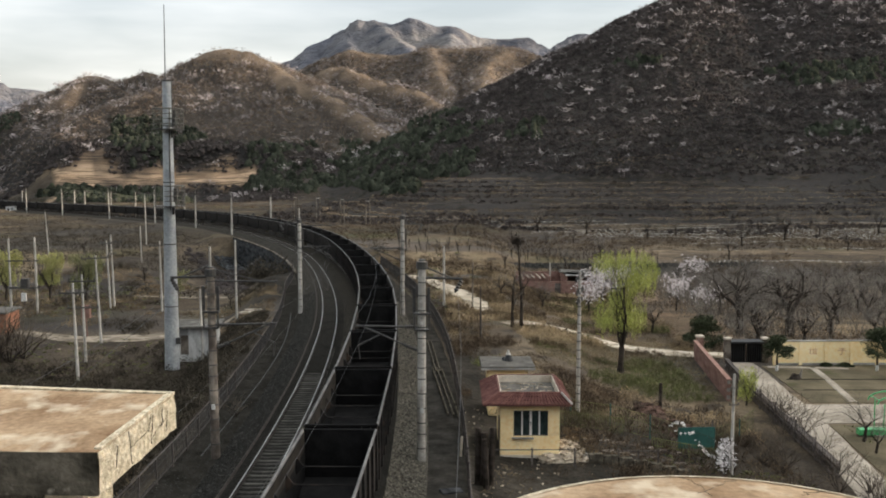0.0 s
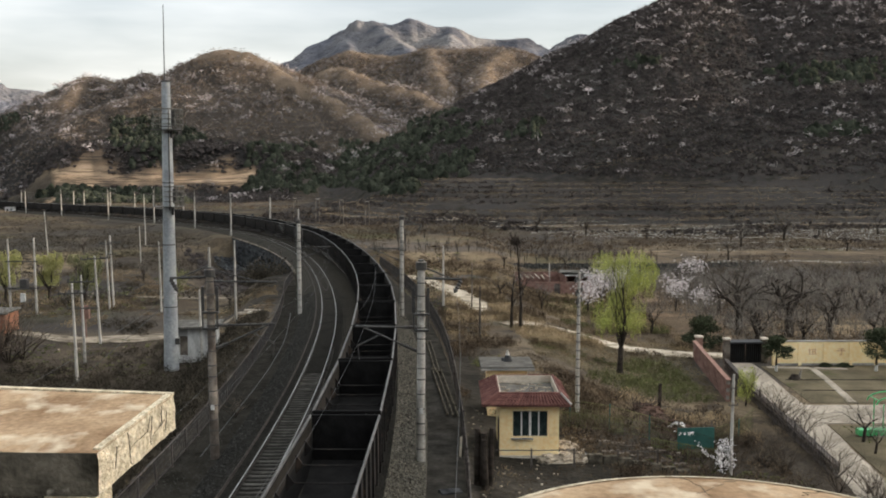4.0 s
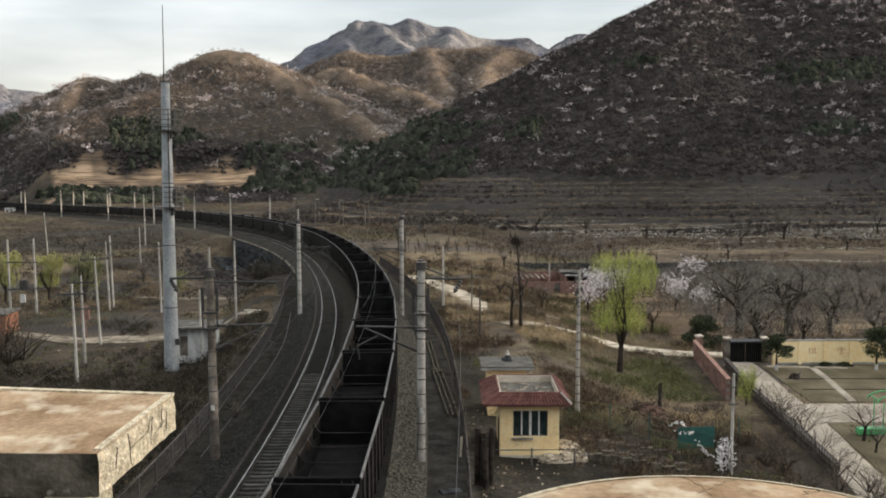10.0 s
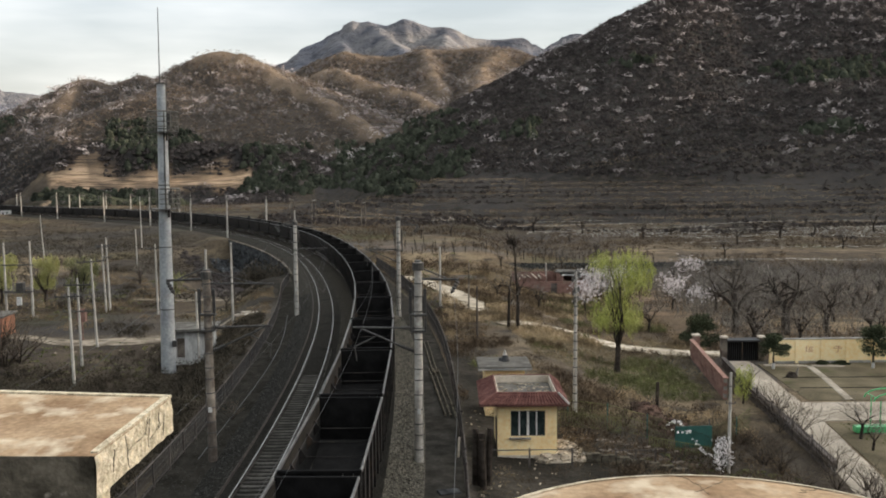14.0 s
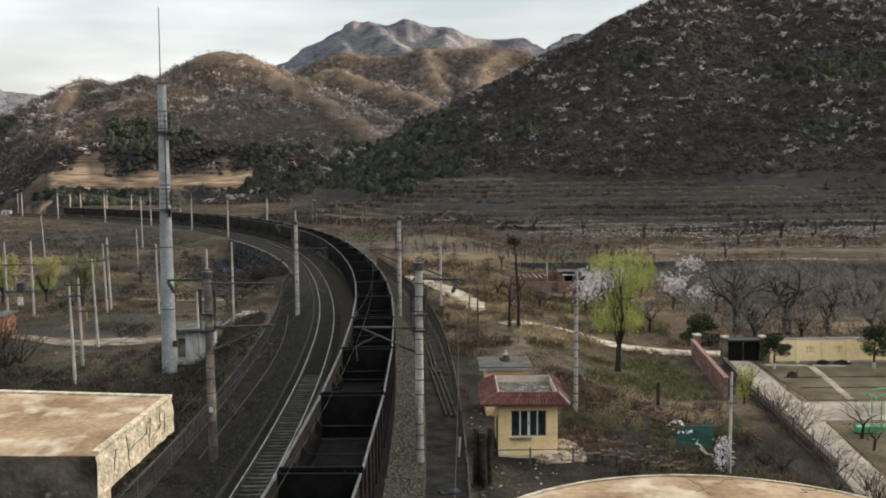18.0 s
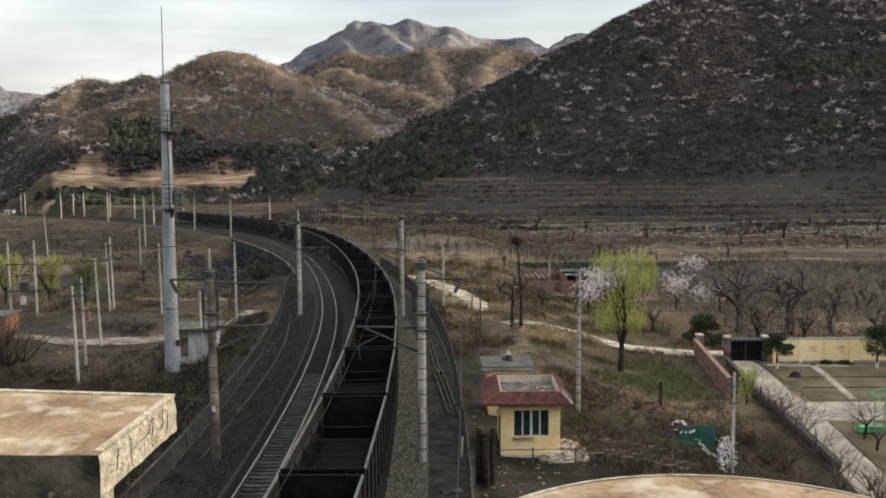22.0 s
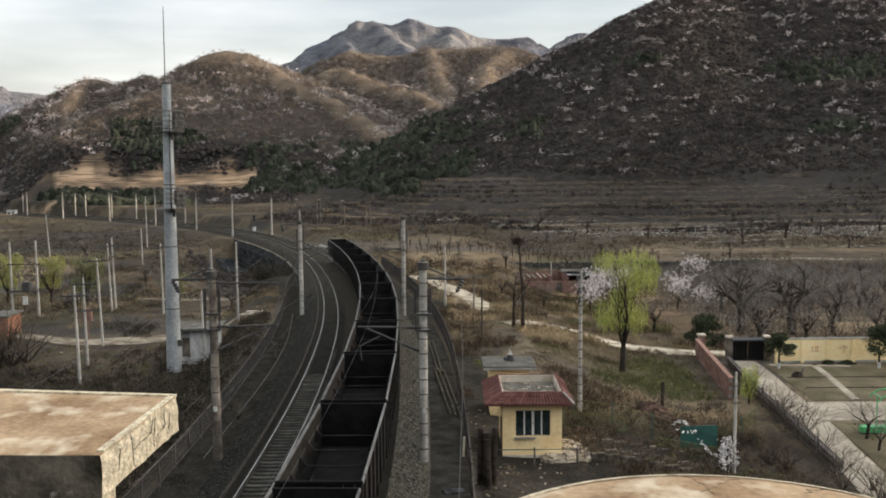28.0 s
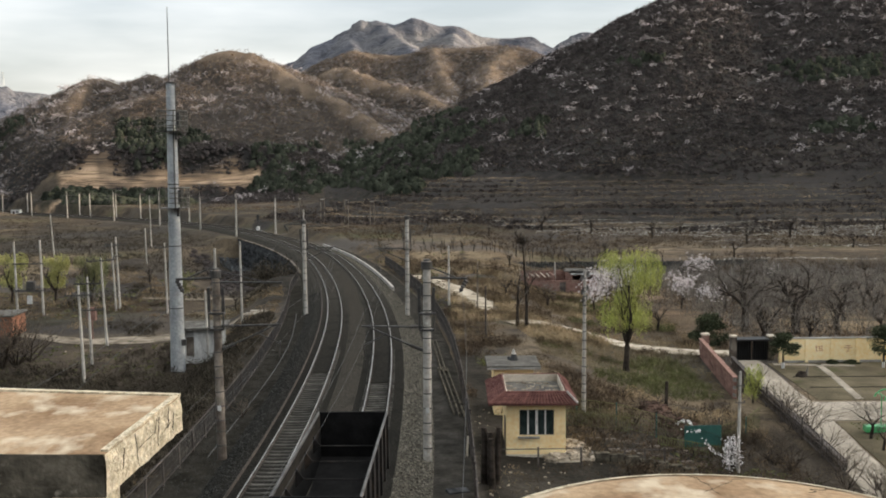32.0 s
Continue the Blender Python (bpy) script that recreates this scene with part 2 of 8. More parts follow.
M_BRICK = mat("red_brick", (0.185, 0.108, 0.088), (0.275, 0.170, 0.142), 2.0, 0.95, 0.3, per_object=0.2, spots=(1.0, 0.6, (0.24, 0.19, 0.155), 0.5))
M_ORANGEBRICK = mat("orange_brick", (0.245, 0.115, 0.073), (0.36, 0.182, 0.120), 2.0, 0.95, 0.3, per_object=0.2)
M_WHITE = mat("whitewash", (0.47, 0.46, 0.44), (0.74, 0.73, 0.71), 0.9, 0.95, 0.15, spots=(0.9, 0.50, (0.17, 0.165, 0.155), 0.75), stretch=(1, 1, 0.35))
M_GLASS = mat("window_glass", (0.012, 0.02, 0.02), (0.035, 0.05, 0.048), 2.0, 0.08, 0)
M_FRAME = mat("window_paint", (0.62, 0.60, 0.55), (0.75, 0.73, 0.68), 3, 0.5, 0.1)
M_ROADCONC = mat("road_concrete", (0.245, 0.212, 0.170), (0.375, 0.328, 0.268), 0.5, 0.95, 0.2, spots=(1.3, 0.57, (0.17, 0.148, 0.12), 0.6))
M_DIRTROAD = mat("pale_dirt", (0.31, 0.262, 0.200), (0.54, 0.470, 0.370), 0.4, 0.95, 0.3, spots=(0.7, 0.52, (0.11, 0.088, 0.062), 0.8))
M_FIELDTRACK = mat("field_track", (0.150, 0.126, 0.098), (0.30, 0.255, 0.200), 0.4, 0.95, 0.3, spots=(0.7, 0.5, (0.085, 0.070, 0.052), 0.8))
M_PALERENDER = mat("pale_render", (0.40, 0.345, 0.275), (0.60, 0.53, 0.44), 1.6, 0.95, 0.3, spots=(2.2, 0.58, (0.22, 0.18, 0.14), 0.6))
M_DEBRIS = mat("pale_debris", (0.20, 0.165, 0.125), (0.42, 0.36, 0.28), 2.5, 0.95, 0.8, bump_scale=9, per_island=0.35)
M_LAWN = mat("dry_lawn", (0.078, 0.067, 0.045), (0.148, 0.124, 0.084), 0.35, 0.95, 0.5, bump_scale=14, spots=(0.5, 0.58, (0.07, 0.075, 0.03), 0.5))
M_GREENPAINT = mat("green_paint", (0.012, 0.062, 0.052), (0.022, 0.095, 0.079), 2, 0.6, 0.1)
M_BRIGHTGREEN = mat("bright_green_paint", (0.05, 0.30, 0.10), (0.085, 0.40, 0.15), 2, 0.5, 0.05)
M_BLUESTONE = mat("blue_grey_stone", (0.022, 0.0225, 0.0235), (0.085, 0.087, 0.090), 1.2, 0.95, 0.4, per_island=0.5, per_object=0.3)
M_THICKET = mat("thicket_twig", (0.062, 0.050, 0.039), (0.140, 0.115, 0.090), 1.2, 0.95, 0, per_object=0.25)
M_FENCE = mat("dark_fence", (0.05, 0.042, 0.038), (0.11, 0.095, 0.085), 2, 0.85, 0.2, per_object=0.25)
M_BARK = mat("bark", (0.022, 0.018, 0.015), (0.062, 0.051, 0.043), 3, 0.95, 0.5, world_space=False)
M_TWIG = mat("twig", (0.10, 0.088, 0.076), (0.21, 0.187, 0.163), 1.2, 0.95, 0, per_object=0.2)
# hill scrub: a dark copy for the shaded hill, brown and tan for sunlit ones
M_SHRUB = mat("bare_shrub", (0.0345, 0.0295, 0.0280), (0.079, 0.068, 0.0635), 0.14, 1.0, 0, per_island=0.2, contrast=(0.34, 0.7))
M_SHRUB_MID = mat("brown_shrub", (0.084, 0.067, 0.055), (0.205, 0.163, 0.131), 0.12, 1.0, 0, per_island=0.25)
M_SHRUB_PALE = mat("pale_shrub", (0.14, 0.122, 0.118), (0.32, 0.285, 0.275), 0.33, 1.0, 0, per_island=0.3)
M_REDLITTER = mat("reddish_leaf_litter", (0.040, 0.0255, 0.0205), (0.125, 0.080, 0.063), 1.5, 1.0, 0.5, per_island=0.4)
M_BRUSH = mat("bare_brush", (0.047, 0.0345, 0.025), (0.134, 0.100, 0.068), 0.3, 1.0, 0, per_island=0.4)
M_DARKBRUSH = mat("dark_brush", (0.026, 0.0225, 0.0175), (0.082, 0.070, 0.053), 0.4, 1.0, 0, per_island=0.35)
M_BLACK = mat("black_paint", (0.008, 0.008, 0.009), (0.018, 0.018, 0.02), 2, 0.6, 0)
M_SHRUB_SUNLIT = mat("sunlit_tan_shrub", (0.125, 0.096, 0.071), (0.235, 0.181, 0.134), 0.1, 1.0, 0, per_island=0.15)
M_WILDBLOSSOM = mat("wild_blossom", (0.36, 0.315, 0.312), (0.66, 0.60, 0.595), 0.12, 1.0, 0, per_island=0.3)
M_PINKBLOSSOM = mat("pinkish_blossom", (0.60, 0.535, 0.525), (0.82, 0.765, 0.755), 0.5, 0.9, 0, per_island=0.2)
M_BLOSSOM = mat("white_blossom", (0.74, 0.69, 0.68), (0.90, 0.87, 0.86), 0.5, 0.9, 0, per_island=0.2)
M_PINE = mat("pine_needle", (0.0205, 0.0230, 0.0172), (0.053, 0.058, 0.042), 0.15, 0.95, 0, per_island=0.3)
M_PINENEAR = mat("near_pine_needle", (0.030, 0.037, 0.022), (0.075, 0.085, 0.050), 0.8, 0.95, 0, per_island=0.35)
M_WILLOW = mat("willow_leaf", (0.29, 0.32, 0.080), (0.49, 0.505, 0.150), 0.7, 0.9, 0, per_island=0.25)
M_GRASS = mat("dry_grass", (0.075, 0.056, 0.037), (0.285, 0.214, 0.134), 0.16, 1.0, 0, per_island=0.15, contrast=(0.42, 0.6))
M_WEED = mat("green_weed", (0.075, 0.082, 0.035), (0.155, 0.158, 0.070), 0.3, 1.0, 0, per_island=0.35)
M_TURF = mat("olive_turf", (0.150, 0.123, 0.080), (0.310, 0.254, 0.165), 0.3, 1.0, 0, per_island=0.3)
M_STRAW = mat("straw_grass", (0.095, 0.071, 0.045), (0.40, 0.305, 0.190), 0.22, 1.0, 0, per_island=0.18, contrast=(0.44, 0.6))
M_TERRACE = mat("terrace_grass", (0.145, 0.112, 0.080), (0.31, 0.240, 0.168), 0.25, 1.0, 0, per_island=0.3)
M_STONEWALL = mat("field_stone", (0.17, 0.162, 0.146), (0.46, 0.435, 0.39), 1.5, 0.95, 0.4, per_island=0.45, per_object=0.25)


def ground_material():
    """Dry earth with grass, loess and hillside soil, mixed by noise and by the lie of the land; hill colours carry sun,
    shade and haze.
    """
    m = bpy.data.materials.new("dry_earth")
    m.use_nodes = True
    n, l = m.node_tree.nodes, m.node_tree.links
    bs = n["Principled BSDF"]
    bs.inputs["Roughness"].default_value, bs.inputs["Specular IOR Level"].default_value = 1.0, 0.05
    geo = n.new("ShaderNodeNewGeometry")

    def noise_ramp(scale, lo, hi, stretch=(1, 1, 1), detail=7.0):
        mp = n.new("ShaderNodeMapping")
        mp.inputs["Scale"].default_value = stretch
        l.new(geo.outputs["Position"], mp.inputs["Vector"])
        t = n.new("ShaderNodeTexNoise")
        t.inputs["Scale"].default_value, t.inputs["Detail"].default_value = scale, detail
        l.new(mp.outputs["Vector"], t.inputs["Vector"])
        r = n.new("ShaderNodeMapRange")
        r.inputs["From Min"].default_value, r.inputs["From Max"].default_value = lo, hi
        l.new(t.outputs["Fac"], r.inputs["Value"])
        return r.outputs["Result"]

    def mix(fac, a, b):
        x = n.new("ShaderNodeMixRGB")
        if isinstance(fac, float):
            x.inputs["Fac"].default_value = fac
        else:
            l.new(fac, x.inputs["Fac"])
        for sock, v in (("Color1", a), ("Color2", b)):
            if isinstance(v, tuple):
                x.inputs[sock].default_value = (*v, 1)
            else:
                l.new(v, x.inputs[sock])
        return x.outputs["Color"]

    attr = n.new("ShaderNodeAttribute")
    attr.attribute_name = "cover"
    sep = n.new("ShaderNodeSeparateColor")
    l.new(attr.outputs["Color"], sep.inputs["Color"])
    flat = mix(noise_ramp(0.06, 0.44, 0.58), (0.112, 0.083, 0.053), (0.232, 0.177, 0.113))
    flat = mix(noise_ramp(0.35, 0.48, 0.66), flat, (0.048, 0.038, 0.028))
    flat = mix(noise_ramp(0.015, 0.46, 0.58, (1, 2.2, 1)), flat, (0.085, 0.074, 0.064))
    flat = mix(noise_ramp(0.03, 0.55, 0.68), flat, (0.095, 0.092, 0.042))
    damp = mix(noise_ramp(0.25, 0.4, 0.65), (0.0215, 0.0188, 0.0152), (0.050, 0.0430, 0.0340))
    flat = mix(attr.outputs["Alpha"], flat, damp)
    # hill soil dark as in shade; the tan mixed in paints sunlit ridges
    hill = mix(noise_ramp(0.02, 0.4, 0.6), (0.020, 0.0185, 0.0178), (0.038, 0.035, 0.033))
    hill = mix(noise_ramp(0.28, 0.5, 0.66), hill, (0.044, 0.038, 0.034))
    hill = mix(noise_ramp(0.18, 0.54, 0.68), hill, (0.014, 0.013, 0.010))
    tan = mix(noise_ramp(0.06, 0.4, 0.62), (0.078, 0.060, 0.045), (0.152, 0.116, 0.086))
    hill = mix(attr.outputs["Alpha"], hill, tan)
    # far rock, with the blue-grey of distant haze mixed into its colour
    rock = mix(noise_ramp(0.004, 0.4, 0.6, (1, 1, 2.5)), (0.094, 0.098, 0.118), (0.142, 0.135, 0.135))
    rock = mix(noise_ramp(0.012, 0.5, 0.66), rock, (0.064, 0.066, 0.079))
    loess = mix(noise_ramp(0.08, 0.35, 0.65, (0.4, 0.4, 4)), (0.28, 0.185, 0.115), (0.50, 0.355, 0.235))
    loess = mix(noise_ramp(0.22, 0.47, 0.6, (0.15, 2.4, 3.2)), loess, (0.13, 0.092, 0.06))
    c = mix(sep.outputs["Red"], flat, hill)
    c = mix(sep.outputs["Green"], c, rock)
    c = mix(sep.outputs["Blue"], c, loess)
    fine = n.new("ShaderNodeTexNoise")
    fine.inputs["Scale"].default_value, fine.inputs["Detail"].default_value = 3.0, 6.0
    l.new(geo.outputs["Position"], fine.inputs["Vector"])
    ov = n.new("ShaderNodeMixRGB")
    ov.blend_type = "OVERLAY"
    ov.inputs["Fac"].default_value = 0.7
    l.new(c, ov.inputs["Color1"])
    l.new(fine.outputs["Fac"], ov.inputs["Color2"])
    l.new(ov.outputs["Color"], bs.inputs["Base Color"])
    bp = n.new("ShaderNodeBump")
    bp.inputs["Strength"].default_value, bp.inputs["Distance"].default_value = 0.8, 0.25
    l.new(fine.outputs["Fac"], bp.inputs["Height"])
    # crags of the far rock
    crag = n.new("ShaderNodeTexNoise")
    crag.inputs["Scale"].default_value, crag.inputs["Detail"].default_value = 0.018, 8.0
    l.new(geo.outputs["Position"], crag.inputs["Vector"])
    hgt = n.new("ShaderNodeMath")
    hgt.operation = "MULTIPLY"
    l.new(crag.outputs["Fac"], hgt.inputs[0])
    l.new(sep.outputs["Green"], hgt.inputs[1])
    bq = n.new("ShaderNodeBump")
    bq.inputs["Strength"].default_value, bq.inputs["Distance"].default_value = 1.0, 45.0
    l.new(hgt.outputs["Value"], bq.inputs["Height"])
    l.new(bp.outputs["Normal"], bq.inputs["Normal"])
    l.new(bq.outputs["Normal"], bs.inputs["Normal"])
    return m


M_GROUND = ground_material()

# ---- mesh helpers ----
class Geo:
    """Collects faces for one mesh."""

    def __init__(self):
        self.v, self.f = [], []

    def add(self, verts, faces):
        b = len(self.v)
        self.v += [tuple(p) for p in verts]
        self.f += [tuple(i + b for i in f) for f in faces]
        return self

    def box(self, c, s, m=None, bev=0.0):
        """A box with centre c and size s; bev cuts its upright and top edges."""
        x, y, z = (a / 2 for a in s)
        if bev:
            pts, b = [], bev
            for zz, k in ((-z, 0), (z - b, 0), (z, b)):
                pts += [(-x + b + k * 0, -y + k, zz), (x - b, -y + k, zz), (x - k, -y + b, zz), (x - k, y - b, zz),
                        (x - b, y - k, zz), (-x + b, y - k, zz), (-x + k, y - b, zz), (-x + k, -y + b, zz)]
            faces = [tuple(range(7, -1, -1)), tuple(range(16, 24))]
            for r in (0, 8):
                faces += [(r + i, r + (i + 1) % 8, r + 8 + (i + 1) % 8, r + 8 + i) for i in range(8)]
        else:
            pts = [(i * x, j * y, k * z) for k in (-1, 1) for j in (-1, 1) for i in (-1, 1)]
            faces = [(0, 2, 3, 1), (4, 5, 7, 6), (0, 1, 5, 4), (2, 6, 7, 3), (0, 4, 6, 2), (1, 3, 7, 5)]
        pts = [Vector(p) for p in pts]
        if m is not None:
            pts = [m @ p for p in pts]
        return self.add([p + Vector(c) for p in pts], faces)

    def tube(self, a, b, r0, r1=None, n=8, caps=True):
        a, b = Vector(a), Vector(b)
        r1 = r0 if r1 is None else r1
        d = (b - a).normalized()
        u = d.cross((0, 0, 1) if abs(d.z) < 0.95 else (1, 0, 0)).normalized()
        w = d.cross(u)
        ring = [(math.cos(2 * math.pi * i / n), math.sin(2 * math.pi * i / n)) for i in range(n)]
        pts = [a + (u * c + w * s) * r0 for c, s in ring] + [b + (u * c + w * s) * r1 for c, s in ring]
        faces = [(i, i + n, (i + 1) % n + n, (i + 1) % n) for i in range(n)]
        if caps:
            faces += [tuple(range(n)), tuple(range(2 * n - 1, n - 1, -1))]
        return self.add(pts, faces)

    def lathe(self, a, b, radii, n=8):
        """One turned body from a to b with radii at even steps."""
        a, b = Vector(a), Vector(b)
        d = (b - a).normalized()
        u = d.cross((0, 0, 1) if abs(d.z) < 0.95 else (1, 0, 0)).normalized()
        w = d.cross(u)
        m, pts = len(radii), []
        for k, r in enumerate(radii):
            c = a + (b - a) * (k / (m - 1))
            pts += [c + (u * math.cos(2 * math.pi * i / n) + w * math.sin(2 * math.pi * i / n)) * r for i in range(n)]
        faces = [(k * n + i, (k + 1) * n + i, (k + 1) * n + (i + 1) % n, k * n + (i + 1) % n) for k in range(m - 1) for i in range(n)]
        return self.add(pts, faces + [tuple(range(n)), tuple(range(m * n - 1, (m - 1) * n - 1, -1))])

    def strip(self, pts, r, n=4):
        """One connected thin tube along a run of points."""
        pts = [Vector(p) for p in pts]
        base, m = len(self.v), len(pts)
        for i, p in enumerate(pts):
            d = (pts[min(i + 1, m - 1)] - pts[max(i - 1, 0)]).normalized()
            u = d.cross((0, 0, 1) if abs(d.z) < 0.95 else (1, 0, 0)).normalized()
            w = d.cross(u)
            self.v += [tuple(p + (u * math.cos(6.2832 * k / n) + w * math.sin(6.2832 * k / n)) * r) for k in range(n)]
        self.f += [(base + i * n + k, base + (i + 1) * n + k, base + (i + 1) * n + (k + 1) % n, base + i * n + (k + 1) % n) for i in range(m - 1) for k in range(n)]
        return self

    def prism(self, poly, z0, z1):
        """An upright prism over a plan polygon, counter-clockwise."""
        n = len(poly)
        return self.add([(x, y, z0) for x, y in poly] + [(x, y, z1) for x, y in poly],
                        [tuple(range(n - 1, -1, -1)), tuple(range(n, 2 * n))] + [(i, (i + 1) % n, n + (i + 1) % n, n + i) for i in range(n)])

    def mesh(self, name, material, smooth=False):
        me = bpy.data.meshes.new(name)
        me.from_pydata(self.v, [], self.f)
        me.materials.append(material)
        if smooth:
            me.polygons.foreach_set("use_smooth", [True] * len(me.polygons))
        me.update()
        return me


def part(name, geo, material, parent, label="", smooth=False):
    """Links a Geo (or a mesh) as one mesh object under a thing or a part."""
    me = geo.mesh(name, material, smooth) if isinstance(geo, Geo) else geo
    ob = new(name, me)
    if parent is not None:
        ob.parent = parent
    if label:
        ob["label"] = label
    return ob


def thing(name, label, category, m=None, group="", kind=""):
    ob = tagged(new(name), label, category, group, kind)
    ob.empty_display_size = 0.3
    if m is not None:
        ob.matrix_basis = m
    return ob


def solid(name, geo, material, label, category="", group="", kind="", m=None, smooth=False):
    ob = tagged(part(name, geo, material, None, "", smooth), label, category, group, kind)
    if m is not None:
        ob.matrix_basis = m
    return ob


def soup(name, verts, faces_per, material, label, category="", smooth=False):
    """One object of kind stuff from an (n, k, 3) array of loose faces."""
    n, k, _ = verts.shape
    me = bpy.data.meshes.new(name)
    me.vertices.add(n * k)
    me.vertices.foreach_set("co", verts.reshape(-1).astype(np.float32))
    me.loops.add(n * k)
    me.loops.foreach_set("vertex_index", np.arange(n * k, dtype=np.int32))
    me.polygons.add(n)
    me.polygons.foreach_set("loop_start", np.arange(0, n * k, k, dtype=np.int32))
    me.polygons.foreach_set("loop_total", np.full(n, k, dtype=np.int32))
    me.materials.append(material)
    me.update()
    me.validate()
    return tagged(new(name, me), label, category, kind="stuff")


rng = np.random.default_rng(7)

# ---- the line of the railway: bend by chainage ----
KNOTS = [0, 30, 60, 90, 120, 160, 200, 250, 300, 350, 420, 500]
BENDS = [-0.00197, -0.002406, -0.0016, -0.001347, -0.002461, -0.002078, -0.001749, -0.00231, -0.001997, -0.000624, 0.000273, 0.000607]
START, HEAD0, GRADE, GAP = (-4.4255, 59.828), -0.02435, 0.0139, 4.585
LINE_S = np.arange(-30.0, 520.5, 1.0)
_k = np.interp(LINE_S, KNOTS, BENDS)
_h = np.concatenate([[0], np.cumsum(_k[:-1])])
_h += HEAD0 - np.interp(0, LINE_S, _h)
_x = np.concatenate([[0], np.cumsum(np.sin(_h[:-1]))])
_y = np.concatenate([[0], np.cumsum(np.cos(_h[:-1]))])
_x += START[0] - np.interp(0, LINE_S, _x)
_y += START[1] - np.interp(0, LINE_S, _y)
_pre, _post = np.arange(-1400.0, -30.0, 5.0), np.arange(525.0, 1300.0, 5.0)
LINE_X = np.concatenate([_x[0] + (_pre + 30) * np.sin(_h[0]), _x, _x[-1] + (_post - 520) * np.sin(_h[-1])])
LINE_Y = np.concatenate([_y[0] + (_pre + 30) * np.cos(_h[0]), _y, _y[-1] + (_post - 520) * np.cos(_h[-1])])
LINE_H = np.concatenate([np.full(len(_pre), _h[0]), _h, np.full(len(_post), _h[-1])])
LINE_S = np.concatenate([_pre, LINE_S, _post])


def line_z(s):
    return -GRADE * np.clip(np.asarray(s, float) - 20, 0, 500)


def on_line(s, off=0.0, up=0.0):
    """A point beside the right-hand track: chainage, metres to the right of it, height above its rail."""
    x, y, h = np.interp(s, LINE_S, LINE_X), np.interp(s, LINE_S, LINE_Y), np.interp(s, LINE_S, LINE_H)
    return Vector((x + off * math.cos(h), y - off * math.sin(h), float(line_z(s)) + up))


def line_turn(s):
    return -math.degrees(np.interp(s, LINE_S, LINE_H))


def beside_line(x, y):
    """Chainage and signed offset (right positive) of points."""
    x, y = np.asarray(x, float).ravel(), np.asarray(y, float).ravel()
    sel = (LINE_S > -160) & (LINE_S < 900)
    px, py, ph, ps = LINE_X[sel][::3], LINE_Y[sel][::3], LINE_H[sel][::3], LINE_S[sel][::3]
    so, oo = np.empty_like(x), np.empty_like(x)
    for a in range(0, len(x), 20000):
        xx, yy = x[a:a + 20000, None], y[a:a + 20000, None]
        i = np.argmin((xx - px) ** 2 + (yy - py) ** 2, axis=1)
        dx, dy = xx[:, 0] - px[i], yy[:, 0] - py[i]
        so[a:a + 20000] = ps[i] + dx * np.sin(ph[i]) + dy * np.cos(ph[i])
        oo[a:a + 20000] = dx * np.cos(ph[i]) - dy * np.sin(ph[i])
    return so, oo


def sstep(a, b, v):
    t = np.clip((v - a) / (b - a), 0, 1)
    return t * t * (3 - 2 * t)


# ---- the lie of the land ----
def lattice(x, y, size, seed):
    """Smooth value noise, -1 to 1."""
    gx, gy = x / size, y / size
    ix, iy = np.floor(gx).astype(np.int64), np.floor(gy).astype(np.int64)
    fx, fy = gx - ix, gy - iy
    fx, fy = fx * fx * (3 - 2 * fx), fy * fy * (3 - 2 * fy)

    def h(i, j):
        k = (i * 374761393 + j * 668265263 + seed * 974634777) & 0xFFFFFFFF
        k = ((k ^ (k >> 13)) * 1274126177) & 0xFFFFFFFF
        return ((k ^ (k >> 16)) & 0xFFFF) / 32767.5 - 1
    return (h(ix, iy) * (1 - fx) + h(ix + 1, iy) * fx) * (1 - fy) + (h(ix, iy + 1) * (1 - fx) + h(ix + 1, iy + 1) * fx) * fy


def fractal(x, y, size, seed, octaves=4):
    out, amp = 0, 1.0
    for o in range(octaves):
        out = out + amp * lattice(x + 37 * o, y - 91 * o, size / 2 ** o, seed + o)
        amp *= 0.5
    return out


